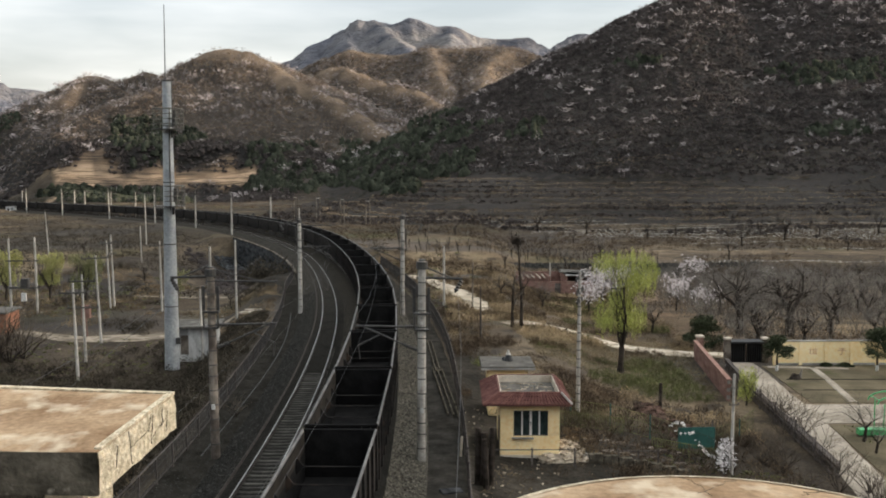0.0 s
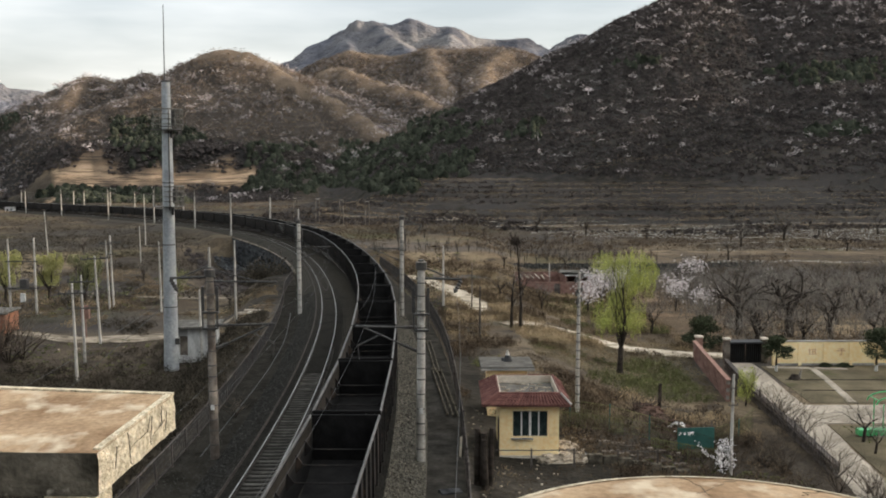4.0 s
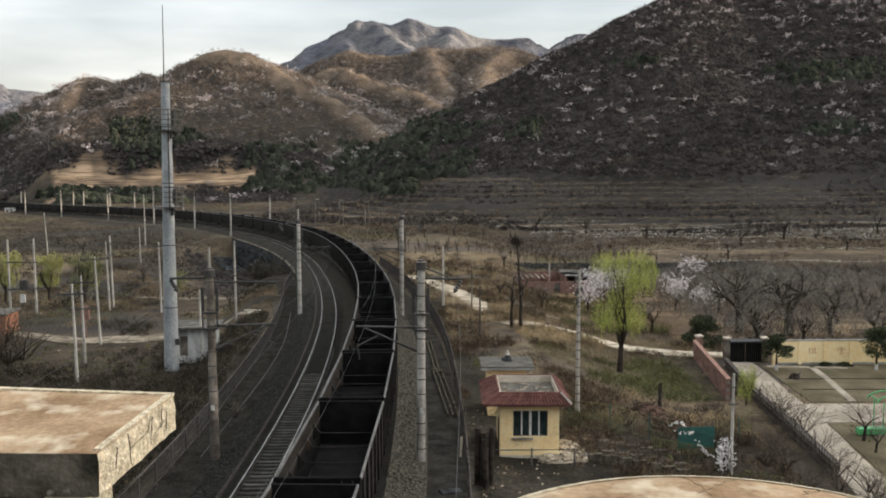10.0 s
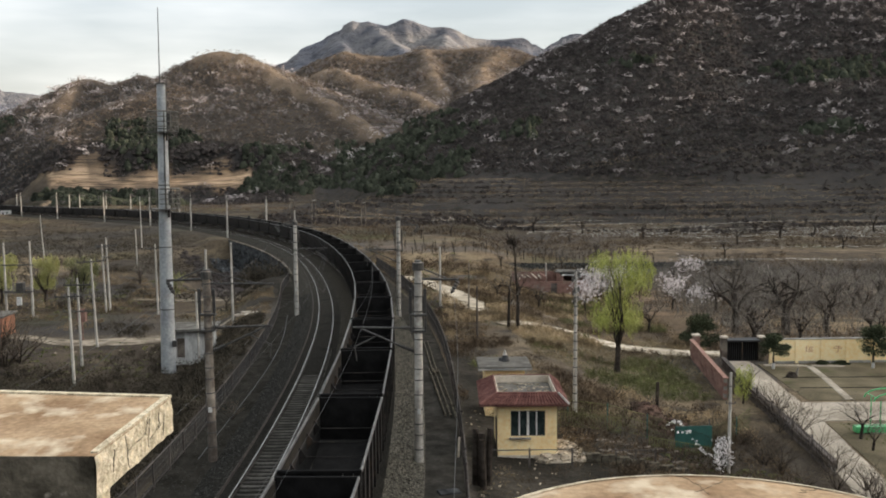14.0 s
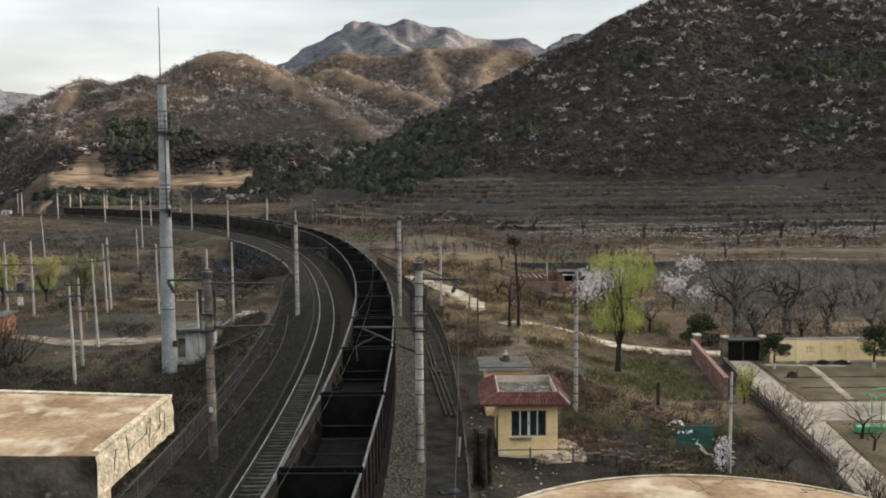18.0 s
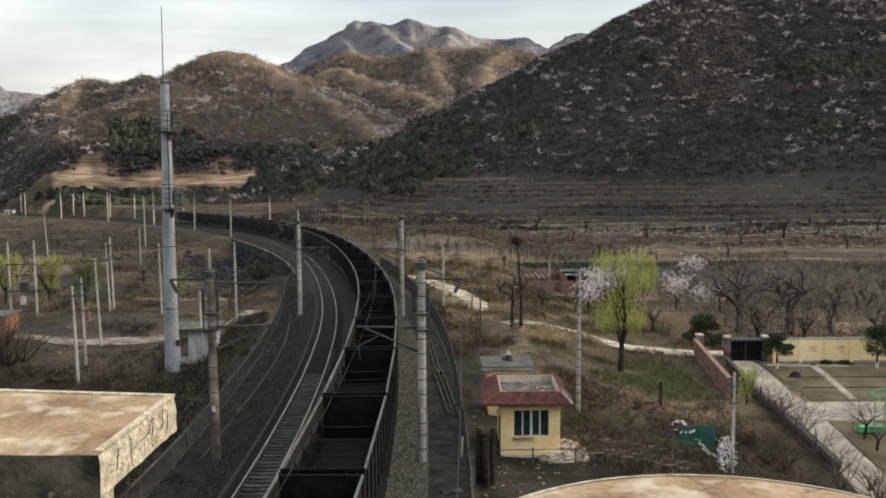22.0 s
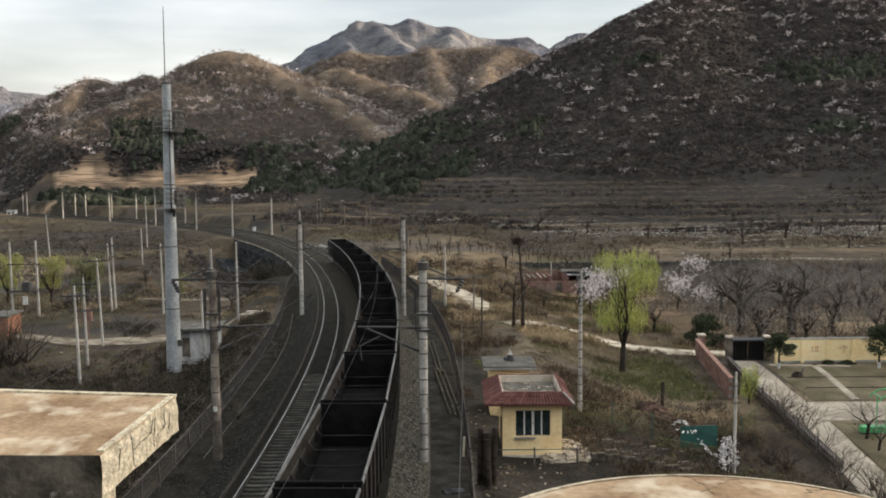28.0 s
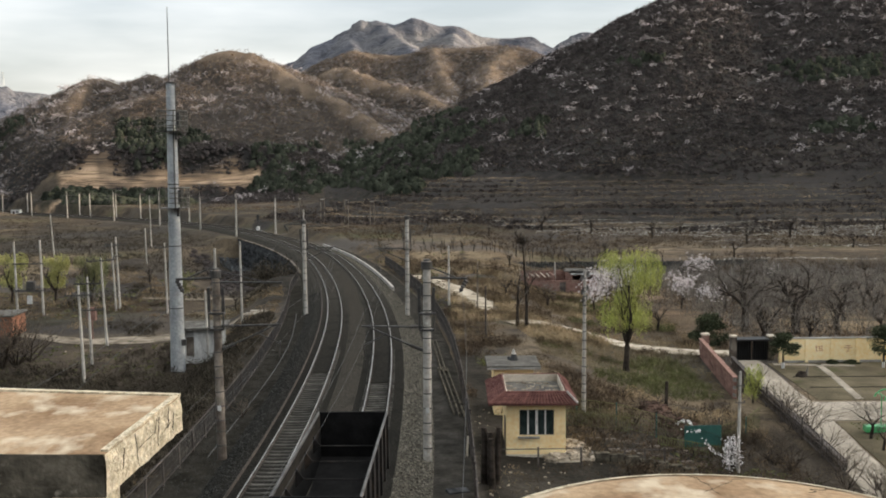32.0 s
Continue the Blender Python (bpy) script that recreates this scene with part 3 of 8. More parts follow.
# crest lines of the hills: x, y, height; and how steeply they fall away
CRESTS = [
    # first crest: its unseen right-hand end is added and sized to shade the valley
    (0.50, [(-95, 560, 2), (-30, 600, 31), (42, 600, 56), (114, 600, 100), (156, 605, 122), (260, 680, 168), (420, 730, 150), (620, 560, 140), (760, 330, 245), (900, -50, 262), (880, -600, 240)]),
    (0.60, [(-411, 690, 60), (-348, 700, 42), (-322, 700, 54), (-301, 700, 58), (-280, 700, 71), (-258, 700, 82), (-246, 700, 81), (-236, 700, 78), (-215, 700, 85), (-202, 700, 83), (-177, 700, 94), (-169, 700, 99), (-160, 700, 102), (-150, 700, 101), (-140, 703, 97), (-127, 708, 91), (-108, 720, 86), (-92, 730, 80)]),
    (0.85, [(-160, 700, 102), (-138, 690, 98), (-122, 680, 90), (-98, 652, 74), (-68, 622, 59), (-47, 597, 46), (-28, 570, 33)]),
    (0.85, [(-202, 700, 83), (-177, 672, 81), (-164, 655, 73), (-149, 630, 60), (-133, 605, 48), (-120, 588, 39)]),
    (0.85, [(-177, 700, 94), (-142, 680, 77), (-112, 640, 53), (-91, 600, 36)]),
    (0.80, [(-215, 700, 85), (-210, 665, 67), (-202, 620, 45)]),
    (0.80, [(-258, 700, 82), (-252, 640, 62), (-228, 585, 28)]),
    (0.60, [(-290, 1100, 90), (-142, 1050, 122), (-107, 1050, 138), (-95, 1050, 142), (-76, 1050, 138), (-51, 1050, 136), (-32, 1050, 138), (-10, 1060, 148), (18, 1060, 146), (56, 1060, 149), (84, 1060, 146), (111, 1050, 132), (142, 1050, 131), (298, 1050, 159)]),
    (0.80, [(-120, 870, 95), (-102, 870, 104), (-88, 865, 106), (-74, 850, 100), (-46, 830, 88), (-18, 810, 80), (-1, 780, 66), (14, 735, 47)]),
    (0.75, [(-10, 1060, 148), (-1, 960, 114), (9, 880, 82)]),
    (0.75, [(84, 1060, 146), (50, 960, 118), (40, 870, 87)]),
    (0.70, [(-700, 2100, 171), (-341, 2000, 230), (-311, 2000, 240), (-261, 2000, 241), (-235, 2000, 267), (-222, 2000, 281), (-196, 2000, 294), (-183, 2000, 288), (-153, 2000, 306), (-134, 2000, 320), (-96, 2000, 315), (-61, 2000, 326), (-31, 2000, 313), (-2, 2000, 305), (34, 2000, 308), (93, 2000, 288), (176, 2000, 279), (206, 2000, 262), (230, 2000, 252), (271, 2000, 274), (297, 2000, 286), (342, 2000, 290), (393, 2000, 308), (698, 2000, 329)]),
    (0.80, [(-134, 2000, 320), (-76, 1800, 253), (-41, 1650, 209)]),
    (0.80, [(34, 2000, 308), (20, 1800, 248)]),
    (0.80, [(-196, 2000, 294), (-158, 1750, 227)]),
    (0.50, [(-2300, 2900, 330), (-1417, 3000, 286), (-1362, 3000, 268), (-1236, 3000, 254), (-1100, 3000, 200), (-700, 3200, 160)]),
]


def hills(x, y):
    """Height of the hills, and how far each point lies below its crest; ribs and gullies run down from every crest."""
    best, drop = np.full(x.shape, -40.0), np.full(x.shape, 40.0)
    bend = 9.0 * lattice(x, y, 55, 15)
    for c, (fall, pts) in enumerate(CRESTS):
        big = max(p[2] for p in pts)
        size = np.clip(big / 100, 0.6, 3.0)
        deep = 3.0 if c == 0 else 13.0
        run = 0.0
        for (x0, y0, z0), (x1, y1, z1) in zip(pts[:-1], pts[1:]):
            dx, dy = x1 - x0, y1 - y0
            ln = math.hypot(dx, dy)
            t = np.clip(((x - x0) * dx + (y - y0) * dy) / (ln * ln), 0, 1)
            d = np.hypot(x - x0 - t * dx, y - y0 - t * dy)
            d = np.sqrt(d * d + (0.035 * big) ** 2) - 0.035 * big
            h = z0 + t * (z1 - z0) - fall * d * (1 - (0.0011 / size if c else 0.0) * np.minimum(d, 300 * size))
            k = h > best - 12 * size
            if k.any():
                a = (run + t[k] * ln + bend[k]) / size
                e = 977.0 * c + 0.15 * d[k] / size
                rib = 0.4 - np.abs(lattice(a, e, 46, 31)) + 0.5 * (0.4 - np.abs(lattice(a, e, 19, 32)))
                h[k] += deep * size * rib * np.clip(d[k] / (38 * size), 0, 1)
            drop = np.where(h > best, fall * d, drop)
            best = np.maximum(best, h)
            run += ln
    return best, drop


def ground_z(x, y, cover=False):
    x, y = np.asarray(x, float), np.asarray(y, float)
    shape = x.shape
    s, o = beside_line(x, y)
    s, o = s.reshape(shape), o.reshape(shape)
    r = np.hypot(x, y)
    # valley floor, lower on the inside of the bend
    right = -1.0 - 2.2 * sstep(7, 20, x) - 1.6 * sstep(95, 175, y) + 1.2 * sstep(177.6, 179.4, y + 1.5 * lattice(x, y, 40, 78))
    left = -5.2 - 0.3 * sstep(120, 300, y)
    rough = 0.35 * fractal(x, y, 22, 3, 4) * sstep(6, 30, np.abs(o + 3)) * (1 - sstep(16, 22, x) * (1 - sstep(46, 52, x)) * (1 - sstep(88, 94, y)))
    floor = np.where(o > -3, right, left) + rough
    bed = line_z(s) - 0.8
    walled = sstep(86, 96, s) * (1 - sstep(184, 194, s))
    w_left, w_right = sstep(0, 1, (-11.8 + 4.6 * walled - o) / (7.2 - 6.4 * walled)), sstep(5.9, 9.5, o)
    floor = floor - 4.0 * sstep(96, 118, s) * (1 - sstep(178, 196, s)) * sstep(-8, -10, o) * (1 - sstep(-24, -36, o))
    z = np.where(o < -3, bed + (floor - bed) * w_left, bed + (floor - bed) * w_right)
    # hills
    hl, drop = hills(x, y)
    amp = np.clip((hl + 8) / 60, 0, 1) * np.clip(drop / 22, 0.18 + 0.12 * sstep(1500, 1900, r), 1)
    gully = fractal(x, y, 95, 11, 5)
    hl = hl + amp * (3.2 * gully + 3.0 * (np.abs(fractal(x, y, 60, 23, 4)) - 0.5)) * (1 + sstep(1200, 2000, r) * 3.0)
    apron = -4.8 + 15 * sstep(255, 420, y + 5 * lattice(x, y, 45, 77)) * sstep(-60, 10, x)
    step = np.floor(apron / 1.6)
    fracs = apron / 1.6 - step
    apron = (step + sstep(0.78, 1.0, fracs)) * 1.6
    away = sstep(9, 40, np.abs(o))
    tall = np.maximum(np.where(x > -70, apron, -40), hl)
    k = np.clip((tall - z + 3) / 6, 0, 1)
    merged = np.where(tall > z + 3, tall, np.where(tall < z - 3, z, z + (tall - z) * k + 3 * k * (1 - k) * 0.5))
    z = z + (np.maximum(merged, z) - z) * away
    z = z + 0.5 * fractal(x, y, 9, 63, 2) * away * np.clip((hl - z + 4) / 4, 0, 1)
    # the bare cut at the foot of the far hill, and the knoll that the tunnel runs through
    cutx = (x + 190) / 100
    cut = np.exp(-(cutx ** 8)) * away * sstep(430, 440, y) * (1 - sstep(521, 534, y))
    bench = np.where(y < 497, -3.2, np.where(y < 505, -3.2 + (y - 497) * 0.9, np.where(y < 511, 4.0 + 0.65 * (y - 505), np.where(y < 519, 7.9 + 0.12 * (y - 511), 8.9 + 0.8 * (y - 519)))))
    z = z + (bench - z) * cut
    back = np.where(y < 3.0, 12.0 + 0.38 * np.clip(-y - 6, 0, 170) * (0.8 + 0.2 * fractal(x, y, 60, 5, 3)), 12.0)
    face = 1 - sstep(3.2, 6.8, y) * (np.abs(x) < 13) - sstep(4.0, 26.0, y) * (np.abs(x) >= 13)
    z = z + (np.maximum(back, z) - z) * np.clip(face, 0, 1) * (1 - sstep(300, 420, np.abs(x)))
    if not cover:
        return z
    hillish = np.clip((tall - z + 2.5) / 3.0, 0, 1) * away
    hillish = np.maximum(hillish, (y < 6) * 1.0)
    hillish = np.maximum(hillish, 0.95 * sstep(250, 300, y) * (x > -60))
    hillish = np.maximum(hillish, sstep(524, 534, y) * (x < -60))
    # mask of the far crags that take the haze-tinted rock colour
    hazy_rock = sstep(1300, 1700, r)
    ang = x / np.maximum(y, 1)
    patch = 0.75 + 0.7 * lattice(x, y, 16, 41) + 0.5 * lattice(x, y, 5, 42)
    wav = ang + 0.012 * lattice(x, y, 12, 43) + 0.006 * lattice(x, y, 4, 50)
    cutface = sstep(-0.415, -0.400, wav) * (1 - sstep(-0.203, -0.190, wav)) * (y > 495) * (y < 548)
    loess = cutface * sstep(4.0, 6.0, z + lattice(x, y, 14, 44)) * (1 - sstep(11.0, 13.5, z + 3 * lattice(x, y, 22, 45) + 1.5 * lattice(x, y, 6, 51))) * (0.4 + 0.6 * patch)
    toe = sstep(-0.43, -0.42, wav - 0.004 * (z + 3)) * (1 - sstep(-0.385, -0.365, wav)) * (y > 470) * (y < 548) * (z < 12)
    upper = sstep(-0.388, -0.365, wav) * (1 - sstep(-0.345, -0.325, wav)) * (y > 500) * (y < 630)
    loess = np.clip(np.maximum(np.maximum(loess, toe * 0.7 * patch), upper * 0.4 * patch * sstep(10, 13, z) * (1 - sstep(18, 32, z))), 0, 1)
    # pale ploughed strips on the level fields
    yy = y + 1.5 * lattice(x, y, 40, 78)
    strip = ((x < 40) & (yy > 180) & (yy < 200)) | ((x >= 40) & (((yy > 180) & (yy < 191)) | ((yy > 197) & (yy < 206))))
    loess = np.maximum(loess, strip * (o > 14) * np.clip(0.10 + 0.08 * lattice(x, y, 9, 79), 0.02, 0.2))
    loess = np.maximum(loess, (x > 25 + 0.05 * (y - 88)) * sstep(87, 90, y) * (1 - sstep(150, 172, y)) * np.clip(0.34 + 0.2 * lattice(x, y, 7, 80), 0.06, 0.6))
    # dark leaf-mould and brush soil: below the poles, by the hut and in the thicket
    wob = 0.6 * fractal(x, y, 14, 47, 3)
    mould = sstep(-8.6, -10.5, o) * (1 - 0.62 * sstep(100, 120, y + 6 * wob)) * (1 - 0.6 * sstep(330, 420, y)) * np.clip(0.75 + wob, 0, 1)
    mould = np.maximum(mould, 0.97 * sstep(-9.5, -11, o) * (1 - sstep(92, 104, y + 8 * wob)))
    mould = np.maximum(mould, 0.9 * (x < -60) * sstep(380, 420, y) * np.clip(0.9 + wob, 0, 1))
    mould = np.maximum(mould, sstep(5.5, 6.5, o) * (1 - sstep(8.8, 11.5, o + 2 * wob)) * (1 - sstep(150, 200, y)))
    mould = np.maximum(mould, (x > 2) * (x < 24) * (1 - sstep(54, 60, y + 5 * wob )))
    mould = np.maximum(mould, (x > 7) * (x < 23) * (1 - sstep(58, 66, y + 5 * wob)))
    mould = np.maximum(mould, sstep(-7, -8, o) * sstep(-16, -13, o) * sstep(50, 58, s) * (1 - sstep(105, 115, s)))
    mould = np.clip(mould + (x > -60) * sstep(235, 275, y) * np.clip(0.95 + 0.6 * wob, 0, 1), 0, 1)
    mould = np.maximum(mould, 0.8 * sstep(205, 250, y + 14 * wob) * np.clip(0.9 + 0.8 * wob, 0, 1))
    mould = np.maximum(mould, sstep(-8.5, -9.5, o) * (1 - sstep(-26, -40, o)) * sstep(90, 110, s) * (1 - sstep(180, 200, s)))
    # dry grass on the ridges of the sunny hill, its tan painting the sunlight there
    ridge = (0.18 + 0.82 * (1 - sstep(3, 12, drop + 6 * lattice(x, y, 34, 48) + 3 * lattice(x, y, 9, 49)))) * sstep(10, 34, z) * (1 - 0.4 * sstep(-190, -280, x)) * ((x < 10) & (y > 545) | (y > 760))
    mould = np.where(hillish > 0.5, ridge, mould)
    return z, np.stack([hillish, hazy_rock, loess, mould], -1)


def gz(x, y):
    return float(ground_z(np.array([x]), np.array([y]))[0])


def build_ground():
    fine = np.radians(np.arange(-31, 31.01, 0.155))
    coarse = np.radians(np.concatenate([np.arange(33, 328, 2.5)]))
    ang = np.concatenate([fine, coarse])
    rad = np.concatenate([[0.6, 2.0, 3.0], 4.0 * 1.0145 ** np.arange(0, 487)])
    A, R = np.meshgrid(ang, rad)
    x, y = R * np.sin(A), R * np.cos(A)
    z, cov = ground_z(x, y, True)
    na, nr = len(ang), len(rad)
    v = np.stack([x, y, z], -1).reshape(-1, 3)
    i = np.arange(nr - 1)[:, None] * na + np.arange(na)[None, :]
    j = np.arange(nr - 1)[:, None] * na + (np.arange(na)[None, :] + 1) % na
    q = np.stack([i, j, j + na, i + na], -1).reshape(-1, 4)[:, ::-1]
    # close the middle: the innermost ring shrinks to a point
    v[:na, 0], v[:na, 1] = 0.0, -0.35
    me = bpy.data.meshes.new("ground")
    me.vertices.add(len(v))
    me.vertices.foreach_set("co", v.reshape(-1).astype(np.float32))
    me.loops.add(q.size)
    me.loops.foreach_set("vertex_index", q.reshape(-1).astype(np.int32))
    me.polygons.add(len(q))
    me.polygons.foreach_set("loop_start", np.arange(0, q.size, 4, dtype=np.int32))
    me.polygons.foreach_set("loop_total", np.full(len(q), 4, dtype=np.int32))
    me.polygons.foreach_set("use_smooth", np.ones(len(q), dtype=bool))
    at = me.color_attributes.new("cover", "FLOAT_COLOR", "POINT")
    at.data.foreach_set("color", cov.reshape(-1).astype(np.float32))
    me.materials.append(M_GROUND)
    me.update()
    me.validate()
    tagged(new("ground", me), "dry brown valley floor and scrubby spring hillsides", "ground", kind="structure")


build_ground()

# ---- permanent way ----
def ribbon(name, s0, s1, profile, material, label, step=4.0, parent=None, kind="structure", category="", smooth=False):
    """A swept band along the line; profile: offsets and heights, left to right."""
    ss = np.arange(s0, s1 + step / 2, step)
    n = len(profile)
    g = Geo()
    for s in ss:
        for o, u in profile:
            g.v.append(tuple(on_line(s, o, u)))
    for i in range(len(ss) - 1):
        for j in range(n - 1):
            a = i * n + j
            g.f.append((a, a + 1, a + n + 1, a + n))
    return solid(name, g, material, label, category, kind=kind, smooth=smooth)


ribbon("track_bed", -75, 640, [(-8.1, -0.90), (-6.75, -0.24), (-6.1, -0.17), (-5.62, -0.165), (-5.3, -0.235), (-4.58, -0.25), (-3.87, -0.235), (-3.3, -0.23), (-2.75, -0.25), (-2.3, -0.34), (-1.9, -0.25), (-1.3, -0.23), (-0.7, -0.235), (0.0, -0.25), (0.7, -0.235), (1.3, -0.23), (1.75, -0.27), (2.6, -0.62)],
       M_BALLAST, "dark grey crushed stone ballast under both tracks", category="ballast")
ribbon("verge_gravel", -75, 620, [(1.72, -0.262), (2.3, -0.42), (2.9, -0.56), (3.6, -0.70), (3.9, -0.9)], M_GRAVEL, "lighter coarse gravel shoulder beside the track", category="gravel")
ribbon("middle_gravel", -75, 620, [(-3.25, -0.246), (-2.9, -0.222), (-2.3, -0.228), (-1.7, -0.222), (-1.35, -0.246)], M_MIDGRAVEL, "dull crushed stone between the two tracks", category="gravel")
ribbon("service_path", -75, 150, [(3.45, -0.77), (4.2, -0.72), (5.3, -0.73), (6.2, -0.84)], M_SERVICE, "trodden grey service path beside the line", category="path")
ribbon("service_path", -75, 74, [(-10.9, -0.87), (-10.0, -0.77), (-8.6, -0.77), (-7.3, -0.77)], M_PATH, "bare grey service path inside the bend", category="path")
ribbon("service_path", 74, 230, [(-8.3, -0.84), (-8.0, -0.77), (-7.7, -0.77), (-7.3, -0.77)], M_PATH, "narrow grey service path along the bridge edge", category="path")


def rail_line(name, off):
    ss = np.concatenate([np.arange(-75, 300, 2.5), np.arange(300, 641, 6.0)])
    ring = [(-0.075, -0.176), (-0.075, -0.165), (-0.012, -0.14), (-0.012, -0.045), (-0.036, -0.03), (-0.036, -0.006), (-0.028, 0.0),
            (0.028, 0.0), (0.036, -0.006), (0.036, -0.03), (0.012, -0.045), (0.012, -0.14), (0.075, -0.165), (0.075, -0.176)]
    n = len(ring)
    g, top = Geo(), Geo()
    for i, s in enumerate(ss):
        g.v += [tuple(on_line(s, off + o, u)) for o, u in ring]
        top.v += [tuple(on_line(s, off + o, 0.0015)) for o in (-0.028, 0.028)]
        if i:
            a = (i - 1) * n
            g.f += [(a + j, a + j + 1, a + n + j + 1, a + n + j) for j in range(n - 1)]
            b = (i - 1) * 2
            top.f.append((b, b + 1, b + 3, b + 2))
    r = solid(name, g, M_RAILSIDE, "rusty steel rail with a polished running surface", "rail", group="rails")
    part("running_surface", top, M_RAIL, r, "polished bright steel")


for off in (-GAP - 0.7525, -GAP + 0.7525, -0.7525, 0.7525):
    rail_line("rail", off)

# sleepers: those near by are things of their own, those further off one joined mesh
SL = Geo()
# their outer ends are buried in the ballast shoulder
SL.add([(-1.3, -0.15, -0.36), (1.3, -0.15, -0.36), (1.3, 0.15, -0.36), (-1.3, 0.15, -0.36),
        (-0.93, -0.10, -0.18), (-0.35, -0.09, -0.205), (0.35, -0.09, -0.205), (0.93, -0.10, -0.18),
        (0.93, 0.10, -0.18), (0.35, 0.09, -0.205), (-0.35, 0.09, -0.205), (-0.93, 0.10, -0.18)],
       [(4, 5, 10, 11), (5, 6, 9, 10), (6, 7, 8, 9), (0, 1, 7, 6, 5, 4), (2, 3, 11, 10, 9, 8), (0, 4, 11, 3), (1, 2, 8, 7)])
for o in (-0.7525, 0.7525):
    for e in (-0.12, 0.12):
        SL.box((o + e, 0, -0.165), (0.07, 0.1, 0.05))
ME_SLEEPER = SL.mesh("sleeper", M_SLEEPER)


def sleepers(off, s0, s1, s2):
    bed = thing("sleeper_row", "row of pale grey concrete sleepers with rail clips", "sleepers", kind="structure")
    s = s0
    while s < s1:
        ob = part("sleeper", ME_SLEEPER, None, bed)
        ob.matrix_basis = Matrix.Translation(on_line(s, off)) @ pose(0, 0, random.uniform(-0.006, 0.006), 0, 0, line_turn(s) + random.uniform(-0.5, 0.5))
        s += 0.6
    g = Geo()
    base, faces = [Vector(v.co) for v in ME_SLEEPER.vertices][:12], [tuple(f.vertices) for f in ME_SLEEPER.polygons][:7]
    while s < s2:
        m = Matrix.Translation(on_line(s, off)) @ pose(0, 0, 0, 0, 0, line_turn(s))
        g.add([m @ p for p in base], faces)
        s += 0.6
    part("sleeper_run", g, M_SLEEPER, bed)["kind"] = "stuff"


sleepers(-GAP, -32, 12, 20)
sleepers(0.0, -32, 10, 18)
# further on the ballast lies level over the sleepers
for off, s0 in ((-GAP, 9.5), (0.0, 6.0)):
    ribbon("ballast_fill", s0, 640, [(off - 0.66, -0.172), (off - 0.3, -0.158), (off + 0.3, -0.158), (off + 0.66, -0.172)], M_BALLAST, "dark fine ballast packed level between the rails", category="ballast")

# trackside stones lying proud of the gravel shoulder
def loose_stones(name, s0, s1, o0, o1, up0, up1, n, size, material, label):
    ss, oo = rng.uniform(s0, s1, n), rng.uniform(0, 1, n)
    base = np.array([[0, 0, 1], [1, 0, 0], [0, 1, 0], [-1, 0, 0], [0, -1, 0]]) * 1.0
    tri = np.array([[0, 1, 2], [0, 2, 3], [0, 3, 4], [0, 4, 1]])
    x, y, h = np.interp(ss, LINE_S, LINE_X), np.interp(ss, LINE_S, LINE_Y), np.interp(ss, LINE_S, LINE_H)
    off = o0 + (o1 - o0) * oo
    c = np.stack([x + off * np.cos(h), y - off * np.sin(h), line_z(ss) + up0 + (up1 - up0) * oo - 0.01], -1)
    a = rng.uniform(0, 6.28, n)
    sc = size * rng.uniform(0.5, 1.4, (n, 1, 3)) * np.array([1, 1, 0.8])
    p = base[None] * sc
    p = p + rng.normal(0, size * 0.15, p.shape)
    q = np.stack([p[..., 0] * np.cos(a)[:, None] - p[..., 1] * np.sin(a)[:, None], p[..., 0] * np.sin(a)[:, None] + p[..., 1] * np.cos(a)[:, None], p[..., 2]], -1) + c[:, None]
    return soup(name, q[:, tri].reshape(-1, 3, 3), 3, material, label)


loose_stones("shoulder_stones", -32, 80, 1.72, 3.6, -0.262, -0.70, 17000, 0.062, M_STONES, "loose pale crushed stones on the gravel shoulder")
loose_stones("ballast_stones", -32, 60, -3.1, -1.5, -0.235, -0.235, 8000, 0.045, M_MIDSTONES, "loose grey ballast stones between the tracks")
loose_stones("ballast_stones", -32, 60, -6.75, -6.1, -0.23, -0.165, 3500, 0.05, M_DARKSTONES, "loose grey ballast stones beside the sleeper ends")
loose_stones("ballast_stones", -32, 60, -8.0, -6.75, -0.85, -0.23, 7500, 0.055, M_DARKSTONES, "loose grey ballast stones along the inner shoulder")
loose_stones("path_stones", -32, 60, -10.2, -7.7, -0.77, -0.775, 7000, 0.05, M_DARKSTONES, "scattered stones on the inner path")

# ---- the coal train ----
SPEED, GAIN, TAIL_END, PITCH = 30.5, 0.0185, -16.53, 12.0   # speed at 32 s, its slow gain; chainage of the tail at 32 s; metres from wagon to wagon
WAGONS = []


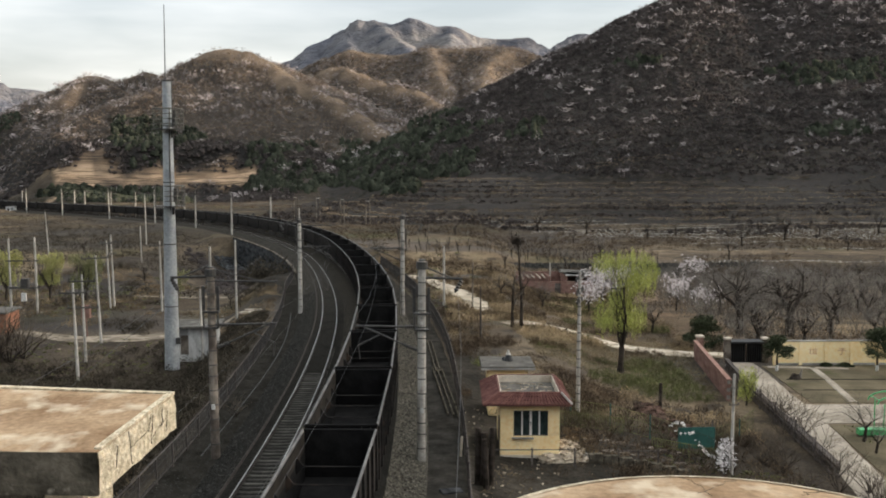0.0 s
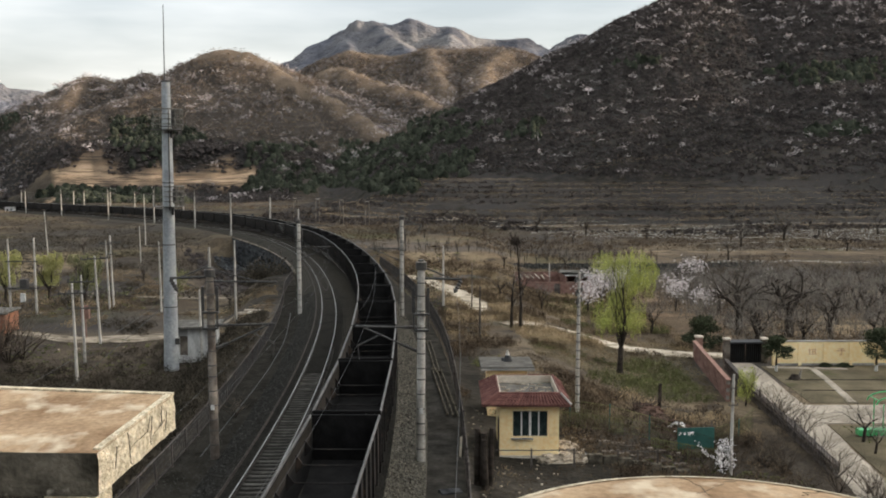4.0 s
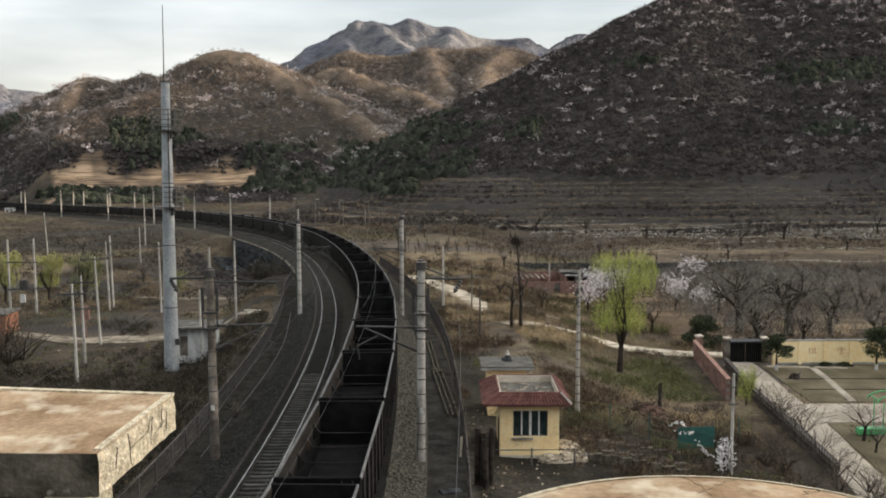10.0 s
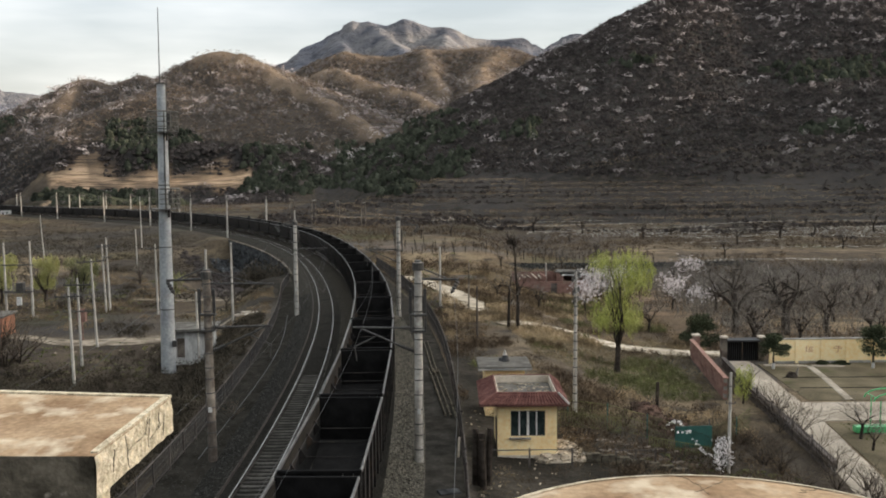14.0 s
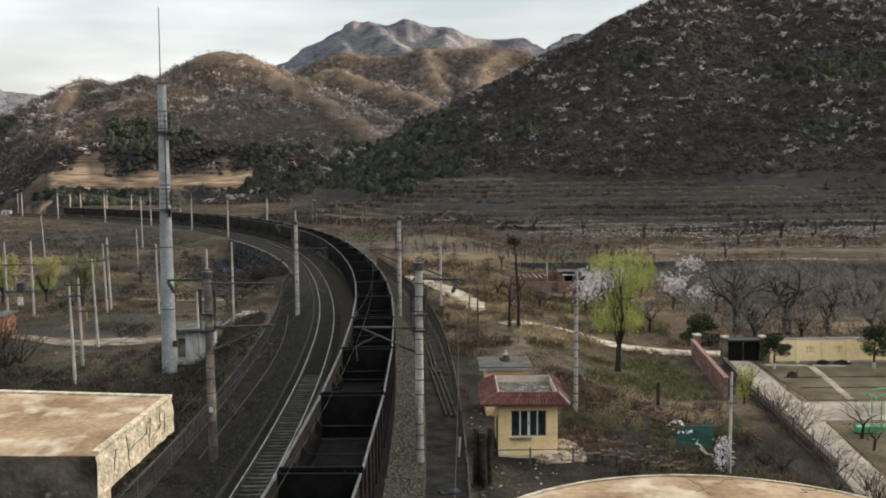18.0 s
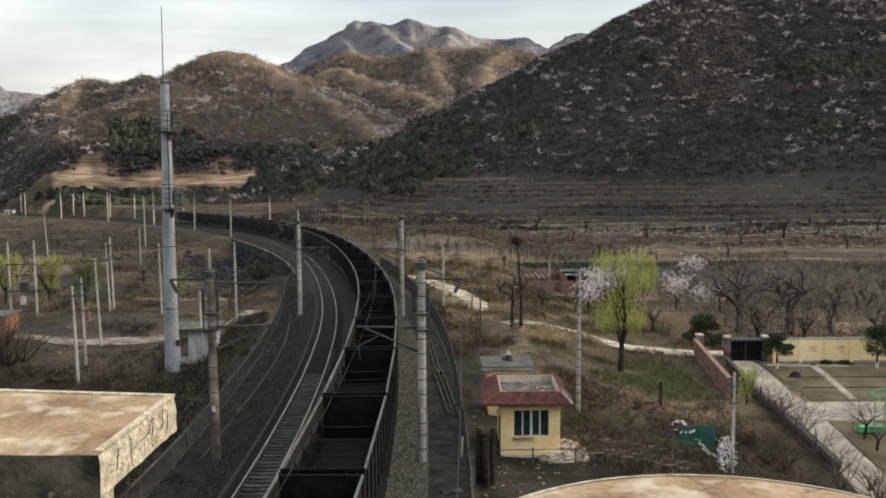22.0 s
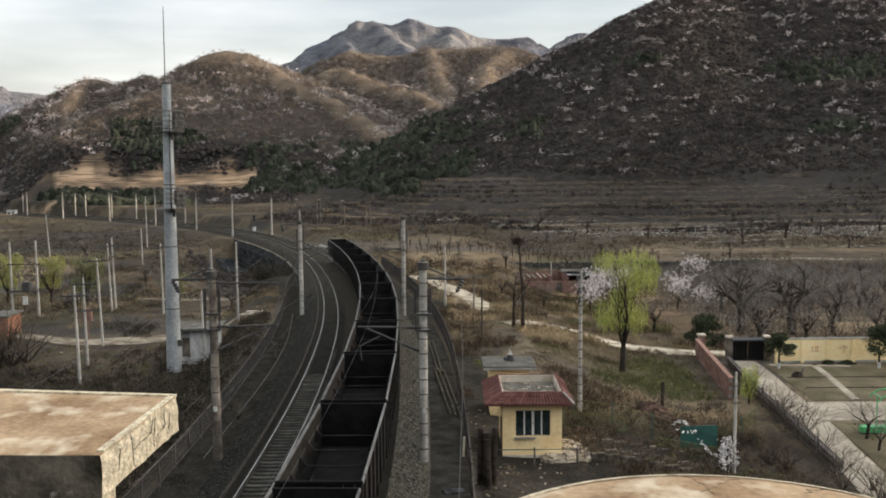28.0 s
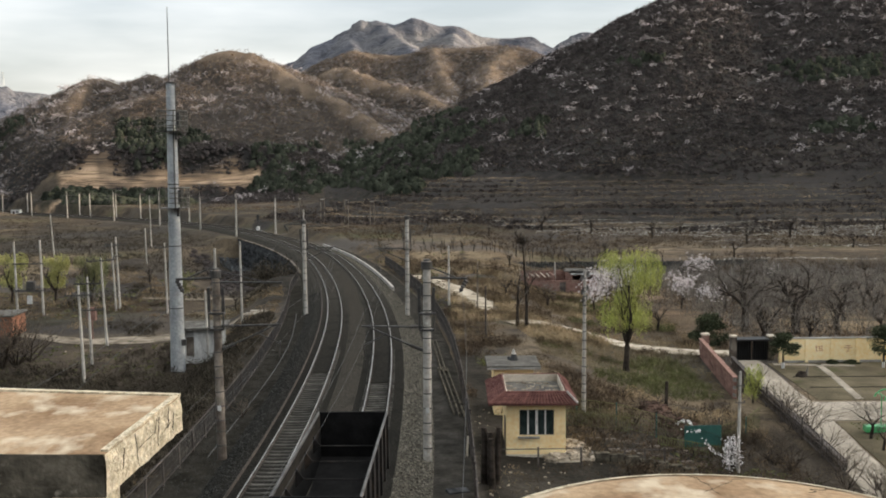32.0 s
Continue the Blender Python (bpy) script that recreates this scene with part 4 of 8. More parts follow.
def wagon_thing():
    w = thing("coal_wagon", "empty black open-top coal wagon with worn bright rim", "wagon", group="wagons of the coal train")
    L, W, H0, H1 = 5.62, 1.59, 1.15, 3.8
    # tub: outer and inner skin
    for name, sx in (("side_wall", -1), ("side_wall", 1)):
        g = Geo()
        prof = [(W * sx, H0 + 0.15), (W * sx, H1 - 0.1), (W * sx - 0.06 * sx, H1 - 0.1), (W * sx - 0.06 * sx, H0 + 0.35)]
        pts = [(x, y, z) for y in (-L, L) for x, z in prof]
        fs = [(0, 1, 5, 4), (1, 2, 6, 5), (2, 3, 7, 6), (3, 0, 4, 7), (0, 3, 2, 1), (4, 5, 6, 7)]
        g.add(pts, fs)
        part(name, g, M_WAGON, w)
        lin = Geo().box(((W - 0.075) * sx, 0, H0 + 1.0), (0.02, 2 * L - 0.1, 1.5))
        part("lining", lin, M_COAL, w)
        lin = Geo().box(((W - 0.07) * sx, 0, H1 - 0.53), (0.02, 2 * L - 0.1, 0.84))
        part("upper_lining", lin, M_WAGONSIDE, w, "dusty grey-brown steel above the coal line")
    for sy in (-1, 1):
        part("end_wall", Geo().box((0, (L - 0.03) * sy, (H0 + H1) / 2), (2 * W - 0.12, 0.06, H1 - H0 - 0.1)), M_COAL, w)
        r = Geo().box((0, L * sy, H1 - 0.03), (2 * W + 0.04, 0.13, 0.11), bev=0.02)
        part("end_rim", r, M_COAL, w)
    fl = Geo()
    prof = [(-L + 0.05, H0 + 0.55), (-2.4, H0 + 0.06), (-0.25, H0 + 0.0), (0.0, H0 + 0.3), (0.25, H0 + 0.0), (2.4, H0 + 0.06), (L - 0.05, H0 + 0.55)]
    fl.add([(x, y, z) for y, z in prof for x in (-W + 0.06, W - 0.06)], [(2 * i, 2 * i + 1, 2 * i + 3, 2 * i + 2) for i in range(6)])
    fl.box((0, 0, H0 - 0.12), (0.5, 2 * L, 0.3))
    part("floor", fl, M_COALFLOOR, w, "dusty black floor")
    for sx in (-1, 1):
        part("top_rim", Geo().box((W * sx, 0, H1 - 0.03), (0.10, 2 * L + 0.04, 0.12), bev=0.03), M_RIM, w, "worn pale steel rim")
        for k in range(7):
            y = -L + 0.35 + k * (2 * L - 0.7) / 6
            g = Geo().box((W * sx + 0.05 * sx, y, (H0 + H1) / 2), (0.1, 0.14, H1 - H0 - 0.12))
            part("side_post", g, M_WAGON, w)
    for k, y in enumerate((-3.3, -1.1, 1.1, 3.3)):
        part("cross_tie", Geo().tube((-W + 0.06, y, H1 - 0.9), (W - 0.06, y, H1 - 0.9), 0.03, n=6), M_WAGON, w)
        for sx in (-1, 1):
            gus = Geo()
            x0, x1 = (W - 0.09) * sx, (W - 0.42) * sx
            gus.add([(x0, y - 0.03, H1 - 0.45), (x0, y - 0.03, H1 - 1.25), (x1, y - 0.03, H1 - 0.9), (x0, y + 0.03, H1 - 0.45), (x0, y + 0.03, H1 - 1.25), (x1, y + 0.03, H1 - 0.9)],
                    [(0, 1, 2), (3, 5, 4), (0, 2, 5, 3), (1, 4, 5, 2)])
            part("gusset", gus, M_WAGON, w)
    for sy in (-1, 1):
        b = Geo()
        for sx in (-1, 1):
            b.box((0.98 * sx, 4.1 * sy, 0.5), (0.14, 2.3, 0.28))
        b.box((0, 4.1 * sy, 0.62), (2.0, 0.4, 0.3))
        bogie = part("bogie", b, M_DARKSTEEL, w)
        for dy in (-0.915, 0.915):
            ws = Geo().tube((-0.8, 4.1 * sy + dy, 0.42), (0.8, 4.1 * sy + dy, 0.42), 0.08, n=6)
            for sx in (-1, 1):
                ws.tube((0.69 * sx, 4.1 * sy + dy, 0.42), (0.82 * sx, 4.1 * sy + dy, 0.42), 0.42, n=14)
            part("wheelset", ws, M_DARKSTEEL, bogie)
        c = Geo().box((0, (L + 0.2) * sy, 0.9), (0.25, 0.5, 0.26), bev=0.03).box((0.04, (L + 0.36) * sy, 0.9), (0.36, 0.05, 0.3))
        part("coupler", c, M_DARKSTEEL, w)
    lad = Geo()
    for x in (0.9, 1.3):
        lad.tube((x, -L - 0.07, 1.2), (x, -L - 0.07, 3.7), 0.02, n=4)
    for k in range(7):
        lad.tube((0.9, -L - 0.07, 1.4 + 0.34 * k), (1.3, -L - 0.07, 1.4 + 0.34 * k), 0.015, n=4)
    part("ladder", lad, M_DARKSTEEL, w)
    return w


def wagon_pose(k, t):
    s = TAIL_END + SPEED * (32.0 - t) - GAIN * (32.0 - t) ** 2 - PITCH / 2 - PITCH * k
    a, b = on_line(s + 4.1), on_line(s - 4.1)
    d = a - b
    m = (a + b) / 2
    return pose(m.x, m.y, m.z + 0.002, math.degrees(math.atan2(d.z, math.hypot(d.x, d.y))), 0, -math.degrees(math.atan2(d.x, d.y)))


first = wagon_thing()
WAGONS.append(first)
for k in range(1, 86):
    WAGONS.append(copy_thing(first, wagon_pose(k, 0)))

# ---- bridge guard rails, kerbs and cables along the line ----
def small_rail(off, s0, s1, label):
    g = Geo()
    ss = np.arange(s0, s1 + 0.1, 2.5)
    ring = [(-0.06, -0.17), (-0.02, -0.14), (-0.03, -0.03), (0.03, -0.03), (0.02, -0.14), (0.06, -0.17)]
    for i, s in enumerate(ss):
        g.v += [tuple(on_line(s, off(s) + o, u)) for o, u in ring]
        if i:
            a = (i - 1) * 6
            g.f += [(a + j, a + j + 1, a + 7 + j, a + 6 + j) for j in range(5)]
    solid("guard_rail", g, M_RAILSIDE, label, "rail", group="guard rails")


for sgn in (-1, 1):
    small_rail(lambda s, k=sgn: -GAP + k * 0.48 * float(sstep(60, 66, s)) + 0.02 * k, 60, 150, "rusty guard rail between the running rails on the bridge")
small_rail(lambda s: -GAP - 1.42, -40, 110, "old dark rail laid beside the sleeper ends")


def kerb(name, s0, s1, off, w, u0, u1, material, label, step=2.5):
    k = thing(name, label, "kerb", kind="structure")
    s = s0
    while s < s1:
        a, b = on_line(s, off, (u0 + u1) / 2), on_line(s + step - 0.03, off, (u0 + u1) / 2)
        c = (a + b) / 2
        g = Geo().box((0, 0, 0), (w, (b - a).length, u1 - u0), bev=0.03)
        ob = part("kerb_block", g, material, k)
        ob.matrix_basis = pose(c.x, c.y, c.z, 0, 0, line_turn(s + step / 2) + random.uniform(-0.6, 0.6))
        s += step


kerb("parapet", 64, 150, 3.65, 0.28, -0.75, -0.22, M_POLE, "pale weathered concrete parapet along the outer edge of the bend")


# stone retaining wall on the inside of the bend, stone by stone where it is nearest
def wall_off(s):
    return -7.9 - 1.8 * min(max((s - 100) / 76, 0), 1)


def retaining_wall():
    w = thing("retaining_wall", "dark rubble stone retaining wall under the inner track edge", "wall", kind="structure")
    back = Geo()
    for i, s in enumerate(np.arange(90, 190.1, 2.5)):
        a, b = on_line(s, -7.25, -0.8), on_line(s, wall_off(s), -0.8)
        back.v += [tuple(a), (a.x, a.y, -10.5), (b.x, b.y, -10.5), tuple(b)]
        if i:
            k = (i - 1) * 4
            back.f += [(k + j, k + (j + 1) % 4, k + 4 + (j + 1) % 4, k + 4 + j) for j in range(4)]
    part("core", back, M_SLABDARK, w)
    lower = Geo()
    for row in range(15):
        s = 91 + (row % 2) * 0.4
        while s < 189:
            ln = random.uniform(0.8, 1.7)
            p = on_line(s + ln / 2, wall_off(s) - 0.05, -0.95 - row * 0.56)
            size, turn = (0.22 * random.uniform(0.7, 1.5), ln * 0.94, 0.5 * random.uniform(0.85, 1.05)), line_turn(s) + random.uniform(-3, 3)
            if row < 3:
                part("stone", Geo().box((0, 0, 0), size, bev=0.05), M_BLUESTONE, w).matrix_basis = pose(p.x, p.y, p.z, random.uniform(-3, 3), 0, turn)
            else:
                lower.box(p, size, m=Matrix.Rotation(math.radians(turn), 3, "Z"))
            s += ln
    part("lower_stone", lower, M_BLUESTONE, w, "bluish grey coursed rubble")["kind"] = "stuff"
    s = 90.0
    while s < 189:
        ln = random.uniform(1.2, 2.2)
        p = on_line(s + ln / 2, wall_off(s) + random.uniform(-0.05, 0.05), -0.62)
        ob = part("coping_stone", Geo().box((0, 0, 0), (0.40, ln * 0.96, 0.17), bev=0.03), M_RUSTPOLE if random.random() < 0.6 else M_SLABDARK, w)
        ob.matrix_basis = pose(p.x, p.y, p.z + random.uniform(-0.03, 0.03), 0, random.uniform(-3, 3), line_turn(s + ln / 2) + random.uniform(-1.2, 1.2))
        s += ln
    # stone pitching in the bed of the gully
    n = 700
    a, b = rng.uniform(160, 186, n), rng.uniform(0, 1, n) ** 0.8
    P = np.array([on_line(a[k], wall_off(a[k]) - 0.4 - 5 * b[k]) for k in range(n)])
    P[:, 2] = ground_z(P[:, 0], P[:, 1]) + 0.05
    g = Geo()
    for p in P:
        q = rng.uniform(0.25, 0.6)
        g.box(p, (q * 1.4, q, q * 0.7), m=Matrix.Rotation(rng.uniform(0, 3), 3, "Z") @ Matrix.Rotation(rng.uniform(-0.4, 0.4), 3, "X"))
    part("pitching", g, M_BLUESTONE, w, "bluish grey rough stone pitching")["kind"] = "stuff"


retaining_wall()


# ---- overhead line masts ----
def mast(s, off, side, near):
    """side: -1 when the track lies to the left of the mast, 1 when to the right."""
    p = on_line(s, off, -0.85)
    h = 11.05 if near and side < 0 else 10.6
    t = thing("catenary_mast", "round concrete railway mast with clamps and a cantilever arm", "mast",
              pose(p.x, p.y, p.z, random.uniform(-0.4, 0.4), random.uniform(-0.5, 0.5), line_turn(s)), group="overhead line masts")
    m = M_RUSTPOLE if near and side > 0 and s < 20 else M_POLE
    part("pole", Geo().tube((0, 0, -0.3), (0, 0, h), 0.25, 0.2, 14 if near else 8), m, t, smooth=False)
    part("cap", Geo().tube((0, 0, h), (0, 0, h + 0.08), 0.21, 0.18, 10), M_DARKSTEEL, t)
    hs = [0.9, 1.7, 2.3, 3.1, 3.9, 4.7, 5.3, 6.1, 6.9, 7.5, 8.4, 9.2, 9.9] if near else [2.0, 4.0, 6.1, 7.5, 9.2, 9.9]
    for z in hs:
        r = 0.255 - 0.05 * z / h
        part("clamp", Geo().tube((0, 0, z - 0.03), (0, 0, z + 0.03), r + 0.02, r + 0.02, 10), M_DARKSTEEL, t)
    # cantilever over the track
    arm = Geo().tube((0.2 * side, 0, 7.5), (3.5 * side, 0, 7.55), 0.06, n=6).tube((0.2 * side, 0, 6.2), (3.1 * side, 0, 7.5), 0.055, n=6)
    arm.tube((2.2 * side, 0, 7.1), (3.4 * side, 0, 6.5), 0.04, n=5).tube((3.4 * side, 0, 6.5), (3.3 * side, 0, 5.75), 0.03, n=5)
    part("cantilever", arm, M_DARKSTEEL, t)
    for a, b in (((0.25, 7.5), (0.95, 7.51)), ((0.25, 6.24), (0.95, 6.53))):
        g = Geo().lathe((a[0] * side, 0, a[1]), (b[0] * side, 0, b[1]), [0.05] + [0.12, 0.06] * 6 + [0.05])
        part("insulator", g, M_DARKSTEEL, t, "dark brown ribbed insulator")
    # feeder arm on the field side, its insulator string pulled inwards
    fe = Geo().tube((0.3 * side, 0, 10.15), (-2.15 * side, 0, 10.1), 0.07, n=6).tube((-0.1 * side, 0, 10.75), (-1.6 * side, 0, 10.12), 0.045, n=5)
    part("feeder_arm", fe, M_DARKSTEEL, t)
    g = Geo().lathe((-2.12 * side, 0, 10.05), (-1.75 * side, 0, 9.35), [0.04] + [0.15, 0.07] * 4 + [0.04])
    part("insulator", g, M_DARKSTEEL, t, "dark ribbed insulator string")
    part("collar", Geo().tube((0, 0, h - 0.45), (0, 0, h - 0.05), 0.3, 0.3, 12), M_DARKSTEEL, t, "dark steel head collar")
    if near:
        # twin plates and a clamp frame below the arms
        for dx in (-0.42, 0.36):
            part("bracket", Geo().box((dx, 0, 8.95), (0.16, 0.12, 1.35), bev=0.02), M_DARKSTEEL, t)
        fr = Geo().box((0, -0.05, 8.22), (0.9, 0.4, 0.1)).box((0, -0.05, 7.35), (0.8, 0.4, 0.1))
        for dx in (-0.38, 0.38):
            fr.tube((dx * 1.05, -0.2, 8.2), (dx, -0.2, 7.35), 0.05, n=5)
        part("clamp_frame", fr, M_DARKSTEEL, t)
        pl = Geo().box((0.0, -0.24, 3.0), (0.2, 0.05, 0.28))
        part("plate", pl, M_WHITE, t, "small pale plate")
        cab = Geo().tube((-0.2 * side, -0.1, 0.0), (-0.19 * side, -0.1, 3.9), 0.03, n=5)
        part("down_lead", cab, M_DARKSTEEL, t)
    if side > 0:
        up = Geo().tube((0.2, 0, 9.9), (3.6, 0, 9.85), 0.055, n=6).tube((0.1, 0, 10.55), (2.6, 0, 9.9), 0.035, n=5)
        part("upper_arm", up, M_DARKSTEEL, t)
        part("top_pole", Geo().tube((0, 0, h + 0.08), (0, 0, h + 1.15), 0.07, 0.06, 8), M_POLE, t)


# chainages of the supports of the wires, and of the masts on either side that stand in view
MAST_S = [-10, 42, 92, 142, 192, 242, 292, 342, 392, 442, 492]
for k, s in enumerate((-10, 42, 198.5, 244, 290, 339, 393, 442, 492)):
    mast(s + (0.7 if k == 0 else 2.5), -8.0 if k == 0 else -7.8, 1, k < 2)
for k, s in enumerate((-10, 42, 204, 295, 344, 370, 400, 413, 492)):
    mast(s - (0.3 if k == 0 else 1.5), 3.35 if k == 0 else 3.25, -1, k < 2)


def wire(name, pts, r, label):
    solid(name, Geo().strip(pts, r, 4), M_WIRE, label, "wire", group="overhead wires")


for off in (-GAP, 0.0):
    con, mes = [], []
    for a, b in zip([-62] + MAST_S[:-1], MAST_S):
        for f in np.linspace(0, 1, 11)[:-1]:
            s = a + (b - a) * f
            con.append(on_line(s, off, 5.8))
            mes.append(on_line(s, off, 7.4 - 3.4 * f * (1 - f)))
    wire("contact_wire", con, 0.006, "thin copper contact wire over the track")
    wire("messenger_wire", mes, 0.006, "sagging messenger wire over the track")
for off in (-9.95, 5.3):
    pts = []
    for a, b in zip([-62] + MAST_S[:-1], MAST_S):
        pts += [on_line(a + (b - a) * f, off, 8.45 - 4.0 * f * (1 - f)) for f in np.linspace(0, 1, 9)[:-1]]
    wire("feeder_wire", pts, 0.008, "sagging feeder wire beside the masts")
wire("ground_cable", [on_line(s, -8.65 + 0.22 * math.sin(s * 0.11 - 0.7), -0.74) for s in np.arange(-9, 46, 1.0)], 0.028, "black cable lying along the path")
wire("stay_wire", [on_line(-10.3, 3.4, 8.6), on_line(3.0, 6.2, -0.7)], 0.015, "steel stay wire from the mast to the ground")


# ---- trackside fences ----
def post_fence(name, label, s0, s1, off, step, h, material, panel, rails):
    f = thing(name, label, "fence")
    s = s0
    post = Geo().box((0, 0, h / 2 - 0.15), (0.1, 0.1, h + 0.3), bev=0.015).mesh("post", material)
    while s <= s1:
        p = on_line(s, off(s), -0.8)
        ob = part("post", post, None, f)
        ob.matrix_basis = pose(p.x, p.y, p.z, random.uniform(-2, 2), random.uniform(-2, 2), line_turn(s))
        if s + step <= s1:
            q = on_line(s + step, off(s + step), -0.8)
            for z in rails:
                part("rail", Geo().tube(p + Vector((0, 0, z)), q + Vector((0, 0, z)), 0.035, n=5), M_FENCE, f)
            if panel:
                g = Geo()
                for k in range(1, panel):
                    a = p + (q - p) * (k / panel)
                    g.tube(a + Vector((0, 0, 0.1)), a + Vector((0, 0, h - 0.1)), 0.012, n=3, caps=False)
                for z in np.arange(0.3, h - 0.2, 0.3):
                    g.tube(p + Vector((0, 0, z)), q + Vector((0, 0, z)), 0.008, n=3, caps=False)
                part("mesh_panel", g, M_DARKSTEEL, f)
        s += step
    return f


post_fence("line_fence", "stained grey-brown concrete-post fence with wire mesh inside the bend", -34, 91, lambda s: -9.95 + 1.65 * float(sstep(62, 90, s)), 2.9, 1.42, M_FENCE, 18, (1.38, 0.2))
post_fence("line_fence", "dark concrete-post mesh fence beside the service path", -40, 100, lambda s: 5.75 + 0.012 * max(s, 0), 2.4, 1.9, M_FENCE, 22, (1.8, 1.0, 0.2))


def lying_poles():
    for a, b, k in (((-0.9, 84.5), (-0.05, 71.5), 2), ((-0.15, 72.5), (0.95, 58.8), 3)):
        for i in range(k):
            dx = (i - (k - 1) / 2) * 0.34
            g = Geo().tube((a[0] + dx, a[1], gz(*a) + 0.2), (b[0] + dx, b[1] - 0.3 * i, gz(*b) + 0.2), 0.065, 0.075, 8)
            solid("spare_pole", g, M_SLABDARK, "weathered concrete pole lying on the service path", "pole", group="spare poles")


lying_poles()

# ---- parapet slab and round cap in front of the camera ----
def parapet_slab():
    t = thing("parapet_slab", "weathered concrete parapet slab with a stained tan top", "slab")
    x1, x0, y0, y1, z1, h = -2.18, -7.2, 6.02, 7.62, 13.376, 0.30
    n = 40
    top = Geo()
    # slightly uneven upper face
    for j in range(9):
        for i in range(n + 1):
            x, y = x0 + (x1 - x0) * i / n, y0 + (y1 - y0) * j / 8
            edge = min(j, 8 - j, n - i) > 0
            e = 0.012 * noise.noise((x * 6, y * 6, 0)) if not edge else 0.0
            top.v.append((x + (e if i == n else 0), y + (0 if edge else e), z1 + 0.006 * noise.noise((x * 2, y * 2, 3)) - (0 if edge else 0.012)))
    top.f = [(j * (n + 1) + i, j * (n + 1) + i + 1, (j + 1) * (n + 1) + i + 1, (j + 1) * (n + 1) + i) for j in range(8) for i in range(n)]
    part("top_face", top, M_SLAB, t, "tan screed with pale stains")
    side = Geo()
    for j in range(25):
        y = y0 + (y1 - y0) * j / 24
        for k in range(7):
            z = z1 - 0.012 - (h - 0.012) * k / 6
            side.v.append((x1 + 0.014 * noise.noise((y * 9, z * 9, 1)) - (0.01 if k == 0 else 0), y, z))
    side.f = [(j * 7 + k, j * 7 + k + 1, j * 7 + 8 + k, j * 7 + 7 + k) for j in range(24) for k in range(6)]
    part("end_face", side, M_SLABSIDE, t, "coarse pale pebbledash end")
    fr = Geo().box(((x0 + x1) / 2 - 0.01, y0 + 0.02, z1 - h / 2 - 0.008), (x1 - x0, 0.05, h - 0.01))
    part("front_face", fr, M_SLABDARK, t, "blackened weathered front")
    part("body", Geo().box(((x0 + x1) / 2 - 0.03, (y0 + y1) / 2 + 0.02, z1 - h / 2 - 0.01), (x1 - x0 - 0.06, y1 - y0 - 0.06, h - 0.015)), M_CONC, t)
    pil = Geo().box((-2.55, 6.55, 12.52), (0.3, 0.5, 1.14), bev=0.02).box((-5.6, 6.55, 12.52), (0.3, 0.5, 1.14), bev=0.02)
    part("pier", pil, M_SLABSIDE, t, "rendered pier under the slab")
    cr = Geo()
    sd = random.Random(12)
    for (ya, za), (yb, zb) in (((6.55, 13.38), (6.60, 13.12)), ((6.57, 13.25), (6.95, 13.27)), ((6.95, 13.27), (7.02, 13.37)), ((7.02, 13.14), (7.05, 13.36)), ((7.05, 13.20), (7.36, 13.24)), ((7.26, 13.22), (7.28, 13.37)), ((7.36, 13.14), (7.40, 13.30)), ((6.30, 13.2), (6.34, 13.34))):
        pts = [Vector((x1 + 0.006, ya + (yb - ya) * f + sd.gauss(0, 0.006), za - 0.024 + (zb - za) * f + sd.gauss(0, 0.006))) for f in np.linspace(0, 1, 7)]
        for p, q in zip(pts[:-1], pts[1:]):
            cr.tube(p, q, sd.uniform(0.0015, 0.005), sd.uniform(0.001, 0.0045), 4)
    part("crack", cr, M_SLABDARK, t, "dark cracks in the render")
    # pale strips paint the highlight along the slab's top edges
    rim = Geo().box(((x0 + x1) / 2, y1 - 0.025, z1 - 0.004), (x1 - x0, 0.055, 0.02)).box((x1 - 0.03, (y0 + y1) / 2, z1 - 0.0045), (0.05, y1 - y0 - 0.12, 0.02))
    part("rim", rim, M_SLABSIDE, t, "pale rim strip painting the edge highlight")
    # the slab is not square: its long edges splay
    for ob in t.children:
        for v in ob.data.vertices:
            v.co.x -= 0.055 * (1 - (v.co.y - y0) / (y1 - y0))
            v.co.y += (0.055 + 0.11 * (v.co.y - y0) / (y1 - y0)) * (x1 - v.co.x)


parapet_slab()


